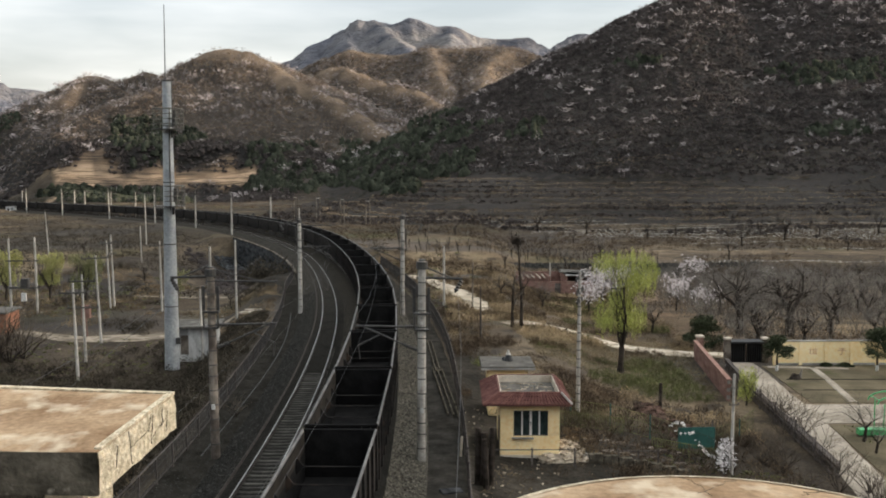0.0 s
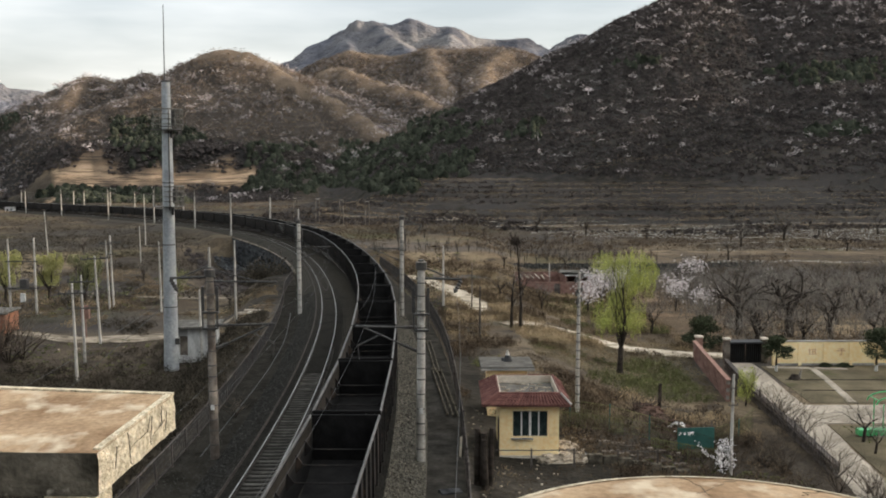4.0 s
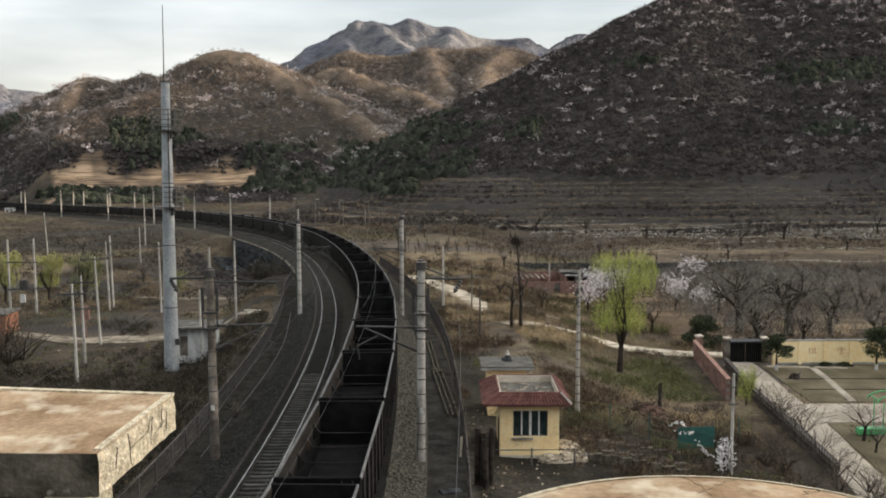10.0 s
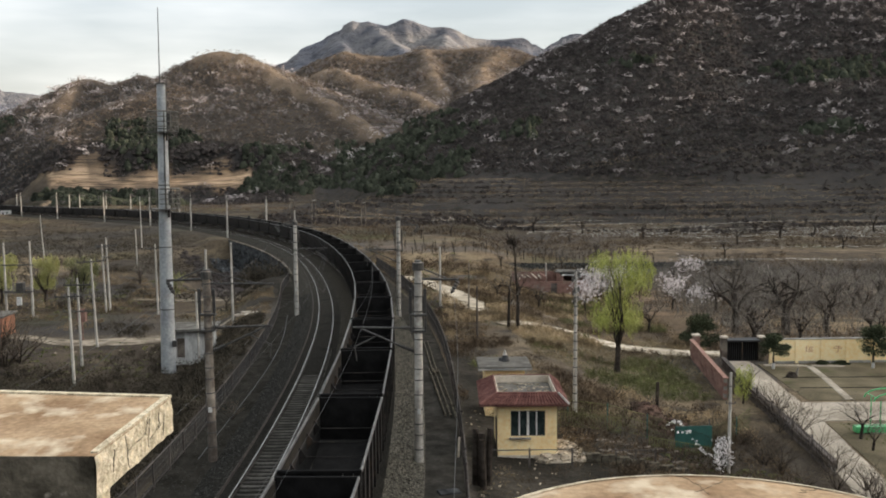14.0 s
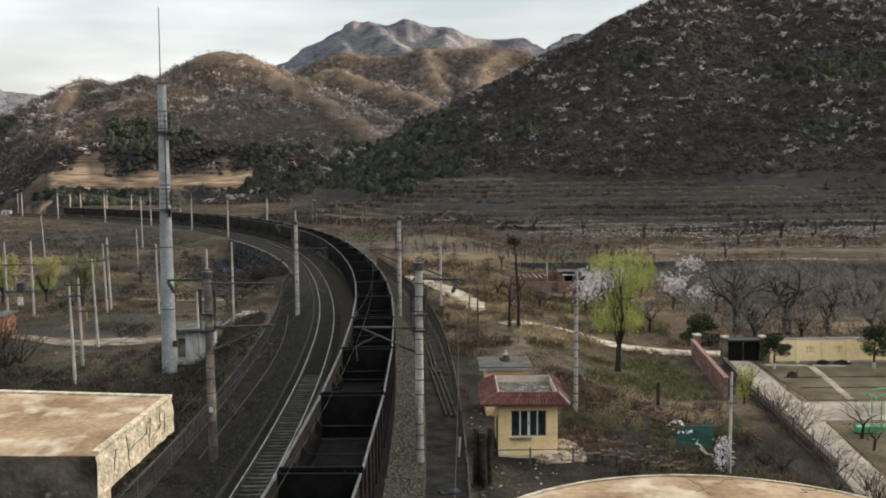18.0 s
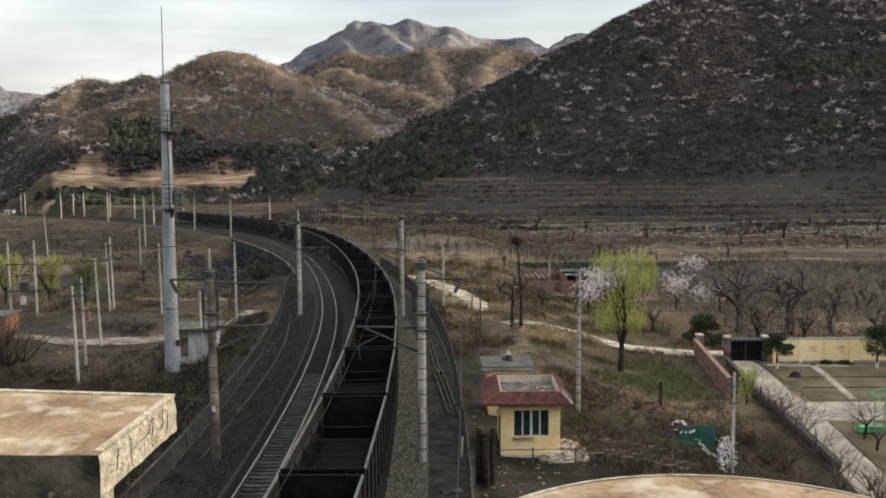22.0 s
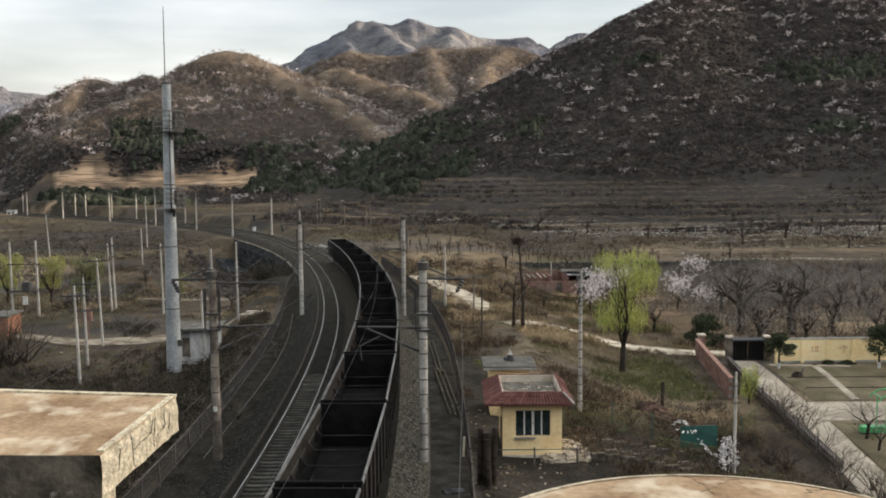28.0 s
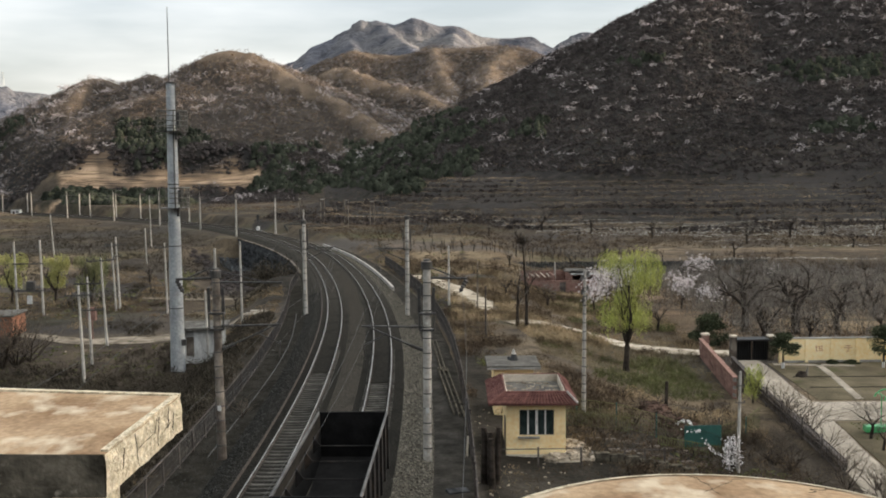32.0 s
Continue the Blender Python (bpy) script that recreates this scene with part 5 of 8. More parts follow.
def round_cap():
    t = thing("round_cap", "round domed concrete cap with a stained tan top", "slab")
    cx, cy, r, z = 1.44, 4.24, 1.50, 13.305
    g = Geo()
    n = 64
    rings = [(0.0, 0.075), (0.5, 0.07), (1.0, 0.05), (1.3, 0.025), (1.45, 0.0), (1.5, -0.03), (1.5, -0.26)]
    g.v.append((cx, cy, z + rings[0][1]))
    for rr, dz in rings[1:]:
        for i in range(n):
            a = 2 * math.pi * i / n
            w = rr * (1 + 0.012 * noise.noise((math.cos(a) * 3, math.sin(a) * 3, rr)))
            g.v.append((cx + w * math.cos(a), cy + w * math.sin(a), z + dz))
    g.f += [(0, 1 + i, 1 + (i + 1) % n) for i in range(n)]
    for k in range(len(rings) - 2):
        b = 1 + k * n
        g.f += [(b + i, b + n + i, b + n + (i + 1) % n, b + (i + 1) % n) for i in range(n)]
    part("dome", g, M_SLAB, t, smooth=True)
    # pale ring paints the highlight on the cap's edge
    part("rim", Geo().add([(cx + rr * math.cos(2 * math.pi * i / n), cy + rr * math.sin(2 * math.pi * i / n), z + dz) for rr, dz in ((1.40, 0.014), (1.456, 0.0015)) for i in range(n)], [(i, n + i, n + (i + 1) % n, (i + 1) % n) for i in range(n)]), M_SLABSIDE, t, "pale rim strip painting the edge highlight")
    sd = random.Random(5)
    for a0, r0, r1, bend in ((2.35, 1.5, 1.1, 0.25), (1.55, 1.5, 0.95, -0.1), (1.30, 1.35, 1.0, 0.2), (0.9, 1.5, 1.2, 0.1)):
        pts = []
        for f in np.linspace(0, 1, 9):
            rr, a = r0 + (r1 - r0) * f, a0 + bend * f + sd.gauss(0, 0.012)
            dz = np.interp(rr, [r_[0] for r_ in rings[:5]], [r_[1] for r_ in rings[:5]])
            pts.append(Vector((cx + rr * math.cos(a), cy + rr * math.sin(a), z + dz + 0.001)))
        part("crack", Geo().strip(pts, 0.0016, 4), M_SLABDARK, t, "hairline crack")
    part("drum", Geo().tube((cx, cy, 11.9), (cx, cy, z - 0.2), 1.1, 1.1, 32), M_SLABSIDE, t)


round_cap()


# ---- tunnel mouth under the camera ----
def portal():
    t = thing("tunnel_portal", "weathered concrete tunnel portal with an arched mouth", "portal", kind="structure")
    y0, y1 = 1.0, 7.5
    cx, r, spring = -7.2, 4.9, 2.6
    pts = [(cx - r, -1.2)] + [(cx + r * math.cos(math.pi - a), spring + r * math.sin(a)) for a in np.linspace(0, math.pi, 17)] + [(cx + r, -1.2)]
    outer = [(-13.5, -1.2)] + [(-13.5 + (7.0 + 13.5) * i / 16, 12.03) for i in range(17)] + [(7.0, -1.2)]
    g = Geo()
    n = len(pts)
    g.v = [(x, y1, z) for x, z in outer] + [(x, y1, z) for x, z in pts] + [(x, y0, z) for x, z in outer] + [(x, y0, z) for x, z in pts]
    for i in range(n - 1):
        g.f += [(i, n + i, n + i + 1, i + 1), (n + i, 3 * n + i, 3 * n + i + 1, n + i + 1), (2 * n + i, i, i + 1, 2 * n + i + 1), (3 * n + i, 2 * n + i, 2 * n + i + 1, 3 * n + i + 1)]
    part("head_wall", g, M_CONC, t)


portal()


# ---- the telephone tower ----
def tower():
    x, y = -26.70, 92.75
    z = gz(x, y)
    t = thing("monopole_tower", "tall galvanised steel telephone mast with two railed platforms", "tower", pose(x, y, z, 0, 0.5, 0))
    H = 28.5
    rr = lambda h: 0.73 - 0.31 * h / H
    segs = [-0.4, 6.4, 12.6, 18.7, 24.2, H]
    for a, b in zip(segs[:-1], segs[1:]):
        part("section", Geo().tube((0, 0, a), (0, 0, b), rr(a), rr(b) , 24), M_GALV, t, smooth=False)
        if b < H:
            part("flange", Geo().tube((0, 0, b - 0.05), (0, 0, b + 0.05), rr(b) + 0.05, rr(b) + 0.05, 24), M_DARKSTEEL, t)
    part("top_plate", Geo().tube((0, 0, H), (0, 0, H + 0.1), 0.55, 0.55, 16), M_DARKSTEEL, t)
    part("lightning_rod", Geo().tube((-0.15, 0, H), (-0.15, 0, H + 7.4), 0.06, 0.035, 8), M_DARKSTEEL, t)
    part("footing", Geo().box((0, 0, -0.3), (2.0, 2.0, 0.4), bev=0.05), M_RUSTPOLE, t)
    for hz in (16.4, 23.9):
        g = Geo()
        n = 16
        g.tube((0, 0, hz - 0.06), (0, 0, hz), 1.55, 1.55, n)
        plat = part("platform", g, M_DARKSTEEL, t)
        for k in range(n):
            a, b = 2 * math.pi * k / n, 2 * math.pi * (k + 1) / n
            p, q = (1.5 * math.cos(a), 1.5 * math.sin(a)), (1.5 * math.cos(b), 1.5 * math.sin(b))
            # the side away from the line has lost its uprights but for two
            if math.cos(a) > 0.1 or k % 4 == 2:
                part("upright", Geo().tube((*p, hz), (*p, hz + 1.95), 0.055, n=4), M_RAILING, plat)
            if hz > 20 or math.cos(a) > -0.35:
                part("hoop", Geo().tube((*p, hz + 1.95), (*q, hz + 1.95), 0.07, n=4), M_RAILING, plat)
                for u in (0.5, 0.98, 1.46):
                    part("hoop", Geo().tube((*p, hz + u), (*q, hz + u), 0.045, n=4), M_RAILING, plat)
        part("radio_box", Geo().box((0.85, -0.75, hz + 1.05), (0.35, 0.3, 1.4), bev=0.03), M_DARKSTEEL, t, "dark equipment box")
        part("cable_gland", Geo().box((0.55, -0.5, hz - 0.5), (0.2, 0.2, 0.7), bev=0.03), M_DARKSTEEL, t)
    cab = Geo()
    for dx in (0.28, 0.36):
        cab.tube((dx, -rr(2) * 0.9, 16.0), (dx * 0.8, -rr(24) * 0.88, 24), 0.03, n=4)
    cab.tube((0.52, -0.25, 24), (0.46, -0.1, H), 0.03, n=4)
    part("cable", cab, M_DARKSTEEL, t)
    part("control_box", Geo().box((0.8, -0.55, 3.0), (0.45, 0.3, 0.6), bev=0.03), M_DARKSTEEL, t, "dark box on the mast")


tower()


# ---- utility poles ----
def utility_pole(x, y, h, lean=0.0, arms=(), label="slim concrete utility pole", cat="pole", m=None, r=0.15):
    t = thing("utility_pole", label, cat, pose(x, y, gz(x, y), random.uniform(-0.6, 0.6), lean, 0), group="utility poles")
    part("shaft", Geo().tube((0, 0, -0.3), (0, 0, h), r, r * 0.62, 10), m or M_POLE, t)
    for z, w, turn in arms:
        rt = math.radians(turn)
        d = Vector((math.cos(rt), math.sin(rt), 0)) * (w / 2)
        a = part("crossarm", Geo().tube(Vector((0, -0.1, z)) - d, Vector((0, -0.1, z)) + d, 0.075 if w > 1 else 0.03, n=4), M_DARKSTEEL, t)
        for f in (-0.92, -0.45, 0.45, 0.92) if w > 1 else (-0.9, 0.9):
            c = Vector((0, -0.1, z)) + d * f
            k = 1.0 if w > 1 else 0.4
            part("insulator", Geo().tube(c, c + Vector((0, 0, 0.32 * k)), 0.085 * k, 0.05 * k, 6), M_DARKSTEEL, a)
    return t


utility_pole(-33.54, 86.0, 9.3, -1.2, [(8.4, 2.6, 0)])
utility_pole(-36.0, 94.5, 9.0, -0.8, [(8.3, 2.8, 0), (5.6, 3.2, 0)])
utility_pole(-38.18, 105.0, 10.0, -2.0, [(9.7, 3.0, 20)])
utility_pole(-45.54, 129.25, 9.6, -1.6, [(9.2, 1.8, 30)])
utility_pole(-45.76, 131.5, 10.3, -1.2, [(9.2, 3.0, 0), (7.6, 1.4, 0)])
utility_pole(-38.24, 128.75, 9.8, -0.6, [(9.2, 2.6, 10)])
utility_pole(-88.2, 212.0, 10.6, -3.0, [(8.0, 2.2, 60)])
utility_pole(-61.9, 195.0, 7.5, -0.8)
utility_pole(-76.4, 245.0, 13.5, -0.5)
utility_pole(-24.48, 96.0, 7.4, -0.6, [(6.4, 0.8, 0)], r=0.14)
utility_pole(-24.1, 111.0, 9.8, 0.0, [(9.5, 0.9, 0), (3.2, 1.0, 0)], "pale slim concrete post with small brackets")
utility_pole(9.18, 60.75, 9.6, 0.2, [(9.1, 2.4, 70), (8.2, 2.0, 70), (7.6, 1.4, 70)], "banded concrete pole with crossarms and step irons")
utility_pole(0.66, 109.5, 7.0, 0.0, [], "slim pale concrete pole on the grassy slope")
utility_pole(3.9, 107.0, 5.4, 0.5, [], "thin weathered pole on the grassy slope", m=M_RUSTPOLE, r=0.1)
utility_pole(3.93, 86.75, 5.0, 0.0, [], "thin dark post on the grassy slope", m=M_FENCE, r=0.1)
utility_pole(16.83, 140.5, 4.4, 0.0, [], "short pale post before the brick ruin")
utility_pole(17.12, 53.5, 6.0, 0.3, [(5.2, 0.5, 10), (4.2, 0.6, 10)], "slim grey concrete pole beside a thicket", r=0.11)


def step_irons():
    t = bpy.data.objects["utility_pole.011"]
    for k in range(14):
        part("step_iron", Geo().tube((0, 0, 0.9 + k * 0.58), (0, 0, 0.96 + k * 0.58), 0.175 - 0.004 * k, 0.175 - 0.004 * k, 8), M_DARKSTEEL, t)


step_irons()


def transformer_stand():
    t = thing("transformer_stand", "pair of concrete poles carrying a small transformer platform", "transformer", pose(-55.8, 125.5, gz(-55.8, 125.5)))
    for x, h in ((-1.75, 10.2), (1.75, 10.4)):
        part("pole", Geo().tube((x, 0, -0.3), (x - 0.05, 0, h), 0.17, 0.11, 10), M_POLE, t)
        part("cap", Geo().tube((x - 0.05, 0, h), (x - 0.05, 0, h + 0.2), 0.18, 0.1, 8), M_RUSTPOLE, t)
    for z in (7.2, 3.6):
        part("beam", Geo().box((0, -0.15, z), (4.4, 0.1, 0.14)), M_DARKSTEEL, t)
    part("platform", Geo().box((0, 0, 3.5), (3.6, 0.9, 0.1)), M_DARKSTEEL, t)
    tr = part("transformer", Geo().box((0.2, 0, 4.2), (1.0, 0.7, 1.2), bev=0.05), M_DARKSTEEL, t)
    for k in range(3):
        part("bushing", Geo().tube((-0.15 + 0.35 * k, 0, 4.8), (-0.15 + 0.35 * k, 0, 5.25), 0.08, 0.04, 8), M_RUSTPOLE, tr)
    part("meter_box", Geo().box((0.15, -0.4, 2.35), (0.65, 0.25, 1.1), bev=0.03), M_WHITE, t, "white metal meter box")


transformer_stand()
BX, BY = -36.9, 108.5
red_box = solid("red_cabinet", Geo().box((0, 0, 3.1), (1.0, 0.5, 1.5), bev=0.04).tube((0, 0, -0.2), (0, 0, 2.4), 0.07, n=6), M_BRICK, "dull red metal cabinet on a post", "cabinet", m=pose(BX - 4.2, BY, gz(BX - 4.2, BY)))
for a, b, sag in (((-33.5, 86, 3.5), (-26.6, 92.7, 3.2), 0.3), ((-33.6, 86, 3.2), (-45.7, 131, 3.6), 0.8), ((-36, 94.5, 3.6), (-24.5, 96, 1.8), 0.8), ((-45.5, 129.2, 4.0), (-54, 125.7, 5.0), 0.6), ((-38.2, 105, 4.7), (-45.5, 131, 4.2), 0.8)):
    wire("service_wire", [Vector(a) + (Vector(b) - Vector(a)) * f - Vector((0, 0, 4 * sag * f * (1 - f))) for f in np.linspace(0, 1, 12)], 0.014, "sagging black service wire between poles")
wire("stay_wire", [Vector((-27.0, 91.0, 1.5)), Vector((-33.2, 80.5, -4.9))], 0.03, "steel stay wire running to the ground")


# ---- buildings ----
def window_unit(parent, x, y, z, w, h, panes, m_frame):
    """A window in a wall that faces -y; its frame stands proud."""
    win = part("window", Geo().box((x, y + 0.03, z), (w, 0.06, h)), M_GLASS, parent, "dark reflecting glass")
    fr = Geo()
    t = 0.06
    for dz in (-h / 2, h / 2):
        fr.box((x, y - 0.02, z + dz), (w + t, 0.09, t))
    for dx in (-w / 2, w / 2):
        fr.box((x + dx, y - 0.02, z), (t, 0.09, h))
    part("frame", fr, m_frame, win)
    for k in range(1, panes):
        part("mullion", Geo().box((x - w / 2 + w * k / panes, y - 0.02, z), (0.13 if k == panes // 2 else 0.075, 0.07, h - 0.08)), M_FRAME, win, "white painted mullion")
    part("latch", Geo().box((x, y - 0.07, z), (0.03, 0.03, 0.16)), M_DARKSTEEL, win)


def guard_hut():
    x0, x1, y0, y1 = 3.46, 6.74, 51.0, 55.3
    z = min(gz(x0, y0), gz(x1, y0)) - 0.15
    cx, cy = (x0 + x1) / 2, (y0 + y1) / 2
    t = thing("guard_hut", "small yellow rendered guard hut with a red-tiled mansard skirt", "hut", pose(cx, cy, z, 0, 0, -1.0))
    w, d, h = x1 - x0, y1 - y0, 3.28
    g = Geo()
    # walls with the window opening left free in the front
    wx0, wx1, wz0, wz1 = -0.92, 1.0, 1.38, 2.82
    for a, b, c, e in ((-w / 2, wx0, 0, h), (wx1, w / 2, 0, h), (wx0, wx1, 0, wz0), (wx0, wx1, wz1, h)):
        g.box(((a + b) / 2, -d / 2 + 0.12, (c + e) / 2), (b - a, 0.24, e - c))
    part("front_wall", g, M_YELLOW, t)
    part("side_wall", Geo().box((-w / 2 + 0.12, 0.12, h / 2), (0.24, d - 0.24, h)), M_YELLOW, t)
    part("side_wall", Geo().box((w / 2 - 0.12, 0.12, h / 2), (0.24, d - 0.24, h)), M_YELLOW, t)
    part("back_wall", Geo().box((0, d / 2 - 0.1, h / 2), (w - 0.48, 0.2, h)), M_YELLOW, t)
    part("plinth", Geo().box((0, -d / 2 - 0.02, 0.15), (w + 0.06, 0.08, 0.3)), M_PALERENDER, t)
    part("stain_band", Geo().box((0, -d / 2 - 0.004, 0.5), (w - 0.02, 0.02, 0.28)), M_PALEYEL, t)
    window_unit(t, (wx0 + wx1) / 2, -d / 2 + 0.1, (wz0 + wz1) / 2, wx1 - wx0, wz1 - wz0, 4, M_RUSTPOLE)
    part("window_sill", Geo().box(((wx0 + wx1) / 2 - 0.45, -d / 2 - 0.08, wz0 - 0.1), (1.2, 0.2, 0.07), bev=0.01), M_CONC, t)
    part("ceiling_slab", Geo().box((0, 0, h + 0.04), (w + 0.2, d + 0.2, 0.12)), M_CONC, t)
    # mansard skirt: sloping tiled faces round a recessed flat roof
    e, i, z0, z1 = 0.60, -0.06, h + 0.02, h + 0.52
    out = [(-w / 2 - 1.0, -d / 2 - e), (w / 2 + e, -d / 2 - e), (w / 2 + e, d / 2 + e), (-w / 2 - 1.0, d / 2 + e)]
    inn = [(-w / 2 + i, -d / 2 + i), (w / 2 - i, -d / 2 + i), (w / 2 - i, d / 2 - i), (-w / 2 + i, d / 2 - i)]
    for k in range(4):
        a, b, c, dd = out[k], out[(k + 1) % 4], inn[(k + 1) % 4], inn[k]
        sk = part("roof_skirt", Geo().add([(*a, z0), (*b, z0), (*c, z1), (*dd, z1), (*a, z0 - 0.09), (*b, z0 - 0.09)], [(0, 1, 2, 3), (0, 4, 5, 1)]), M_ROOFTILE, t)
        A, B, C, D = Vector((*a, z0)), Vector((*b, z0)), Vector((*c, z1)), Vector((*dd, z1))
        ln = (B - A).length
        n = int(ln / 0.19)
        nrm = (B - A).cross(D - A).normalized()
        for q in range(n):
            f = (q + 0.5) / n
            lo = A + (B - A) * f
            up = D + (C - D) * f
            if k in (0, 3, 1) or q % 2 == 0:
                # upper end follows the hip
                px = lo + (up - lo) * 0.5
                head = D + (C - D) * f
                g = Geo()
                for s0, s1 in ((0.0, 0.36), (0.33, 0.69), (0.66, 1.0)):
                    p0, p1 = lo + (head - lo) * s0 + nrm * 0.03, lo + (head - lo) * s1 + nrm * 0.012
                    g.tube(p0, p1, 0.062, 0.052, 6)
                part("roof_tile", g, M_ROOFTILE, sk)
        for p0, p1 in ((A, D),):
            part("hip", Geo().tube(p0 + Vector((0, 0, 0.03)), p1 + Vector((0, 0, 0.05)), 0.075, n=6), M_CONC if k == 1 else M_ROOFTILE, sk)
    fl = Geo().box((0, 0, h + 0.12), (w - 2 * i, d - 2 * i, 0.06))
    part("flat_roof", fl, M_ROOFFLAT, t)
    deb = Geo()
    for _ in range(60):
        deb.box((random.uniform(-w / 2 + 0.25, w / 2 - 0.25), random.uniform(-d / 2 + 0.25, d / 2 - 0.25), h + 0.17), (random.uniform(0.06, 0.4), random.uniform(0.05, 0.16), 0.05), m=Matrix.Rotation(random.uniform(-0.5, 0.5), 3, "Z"))
    part("roof_litter", deb, M_DEBRIS, t, "dead leaves and tile shards on the roof")["kind"] = "stuff"
    for k in range(4):
        a, b = Vector((*inn[k], z1)), Vector((*inn[(k + 1) % 4], z1))
        c = (a + b) / 2
        hor = abs(b.x - a.x) > abs(b.y - a.y)
        inward = Vector((-c.x, -c.y, 0)).normalized() * 0.06
        part("upstand", Geo().box(c + inward - Vector((0, 0, 0.2)), (abs(b.x - a.x) + 0.05 if hor else 0.1, abs(b.y - a.y) + 0.05 if not hor else 0.1, 0.5)), M_PALERENDER, t, "pale rendered upstand")
        part("ridge", Geo().tube(a + Vector((0, 0, 0.05)), b + Vector((0, 0, 0.05)), 0.06, n=6), M_ROOFTILE, t)
    part("door", Geo().box((-w / 2 - 0.02, -0.9, 1.05), (0.06, 0.9, 2.1)), M_FENCE, t, "dark brown door")
    # apron and handrail in front
    ap = Geo().prism([(-w / 2 - 0.4, -d / 2 - 0.9), (w / 2 + 0.9, -d / 2 - 0.9), (w / 2 + 1.9, -d / 2 + 0.4), (w / 2 + 0.9, 1.2), (w / 2 - 0.05, 1.2), (w / 2 - 0.05, -d / 2 + 0.02), (-w / 2 - 0.4, -d / 2 + 0.02)], -0.6, 0.1)
    part("apron", ap, M_CONC, t, "broken concrete apron")


guard_hut()


def rear_hut():
    x0, x1, y0, y1 = 3.2, 5.75, 59.6, 62.3
    z = gz(4.2, 60.5) - 0.1
    t = thing("rear_hut", "small yellow hut with a flat felt roof slab", "hut", pose((x0 + x1) / 2, (y0 + y1) / 2, z))
    w, d, h = x1 - x0, y1 - y0, 3.25
    for x in (-1, 1):
        part("side_wall", Geo().box((x * (w / 2 - 0.1), 0, h / 2), (0.2, d - 0.4, h)), M_YELLOW, t)
    for y in (-1, 1):
        part("front_wall" if y < 0 else "back_wall", Geo().box((0, y * (d / 2 - 0.1), h / 2), (w, 0.2, h)), M_YELLOW, t)
    part("roof_slab", Geo().box((0, 0, h + 0.1), (w + 0.9, d + 0.6, 0.22), bev=0.02), M_ROOFFLAT, t)
    part("fascia", Geo().box((0, -d / 2 - 0.31, h + 0.04), (w + 0.9, 0.03, 0.14)), M_CONC, t)
    v = part("roof_vent", Geo().tube((0.15, 0.2, h + 0.2), (0.15, 0.2, h + 0.62), 0.33, 0.17, 10).tube((-0.1, 0.3, h + 0.2), (-0.2, 0.35, h + 0.4), 0.2, 0.1, 8), M_BLACK, t, "dark lump-shaped roof vent")
    part("vent_cap", Geo().tube((0.12, 0.2, h + 0.62), (0.12, 0.2, h + 0.95), 0.16, 0.03, 8), M_POLE, v, "pale pointed cap")


rear_hut()


def white_shed():
    x, y = -25.65, 98.0
    z = gz(x, y) - 0.3
    t = thing("equipment_shed", "whitewashed equipment shed with a flat concrete roof", "shed", pose(x, y, z, 0, 0, 6))
    w, d, h = 4.6, 3.4, 3.95
    part("front_wall", Geo().box((0, -d / 2 + 0.1, h / 2), (w, 0.2, h)), M_WHITE, t)
    part("back_wall", Geo().box((0, d / 2 - 0.1, h / 2), (w, 0.2, h)), M_WHITE, t)
    for s in (-1, 1):
        part("side_wall", Geo().box((s * (w / 2 - 0.1), 0, h / 2), (0.2, d - 0.4, h)), M_WHITE, t)
        part("corner_pier", Geo().box((s * (w / 2 + 0.02), -d / 2 - 0.05, h / 2), (0.3, 0.3, h)), M_WHITE, t)
    part("roof_slab", Geo().box((0, -0.2, h + 0.1), (w + 0.9, d + 1.4, 0.22), bev=0.02), M_ROOFGREY, t)
    part("door", Geo().box((-0.9, -d / 2 - 0.02, 2.1), (0.8, 0.06, 2.0)), M_RUSTPOLE, t, "grey metal door")
    part("vent", Geo().box((-1.9, -d / 2 - 0.03, 1.9), (0.5, 0.06, 0.6)), M_DARKSTEEL, t)


white_shed()


def brick_wall(name, label, a, b, h, m, coping=None, course=0.2, brick=0.5, kind="structure"):
    """A free-standing wall from a to b in bricks laid in courses, over a recessed core."""
    A, B = Vector((*a, 0)), Vector((*b, 0))
    ln, ang = (B - A).length, math.degrees(math.atan2(b[1] - a[1], b[0] - a[0]))
    z = min(gz(*a), gz(*b), gz((a[0] + b[0]) / 2, (a[1] + b[1]) / 2)) - 0.15
    t = thing(name, label, "wall", pose(a[0], a[1], z, 0, 0, ang), kind=kind)
    part("core", Geo().box((ln / 2, 0, h / 2), (ln, 0.2, h)), M_CONC, t)
    variants = [Geo().box((0, 0, 0), (brick - 0.02, 0.26, course - 0.02)).mesh("brick", m), Geo().box((0, 0, 0), (brick - 0.03, 0.27, course - 0.025)).mesh("brick", m)]
    rows = int(h / course)
    for r in range(rows):
        x = brick / 2 - (brick / 2 if r % 2 else 0)
        while x < ln + 0.01:
            if x > 0.05:
                ob = part("brick", random.choice(variants), None, t)
                ob.location = (x, random.uniform(-0.006, 0.006), (r + 0.5) * course)
            x += brick
    if coping:
        part("coping", Geo().box((ln / 2, 0, h + 0.05), (ln + 0.1, 0.4, 0.1), bev=0.02), coping, t)
    return t


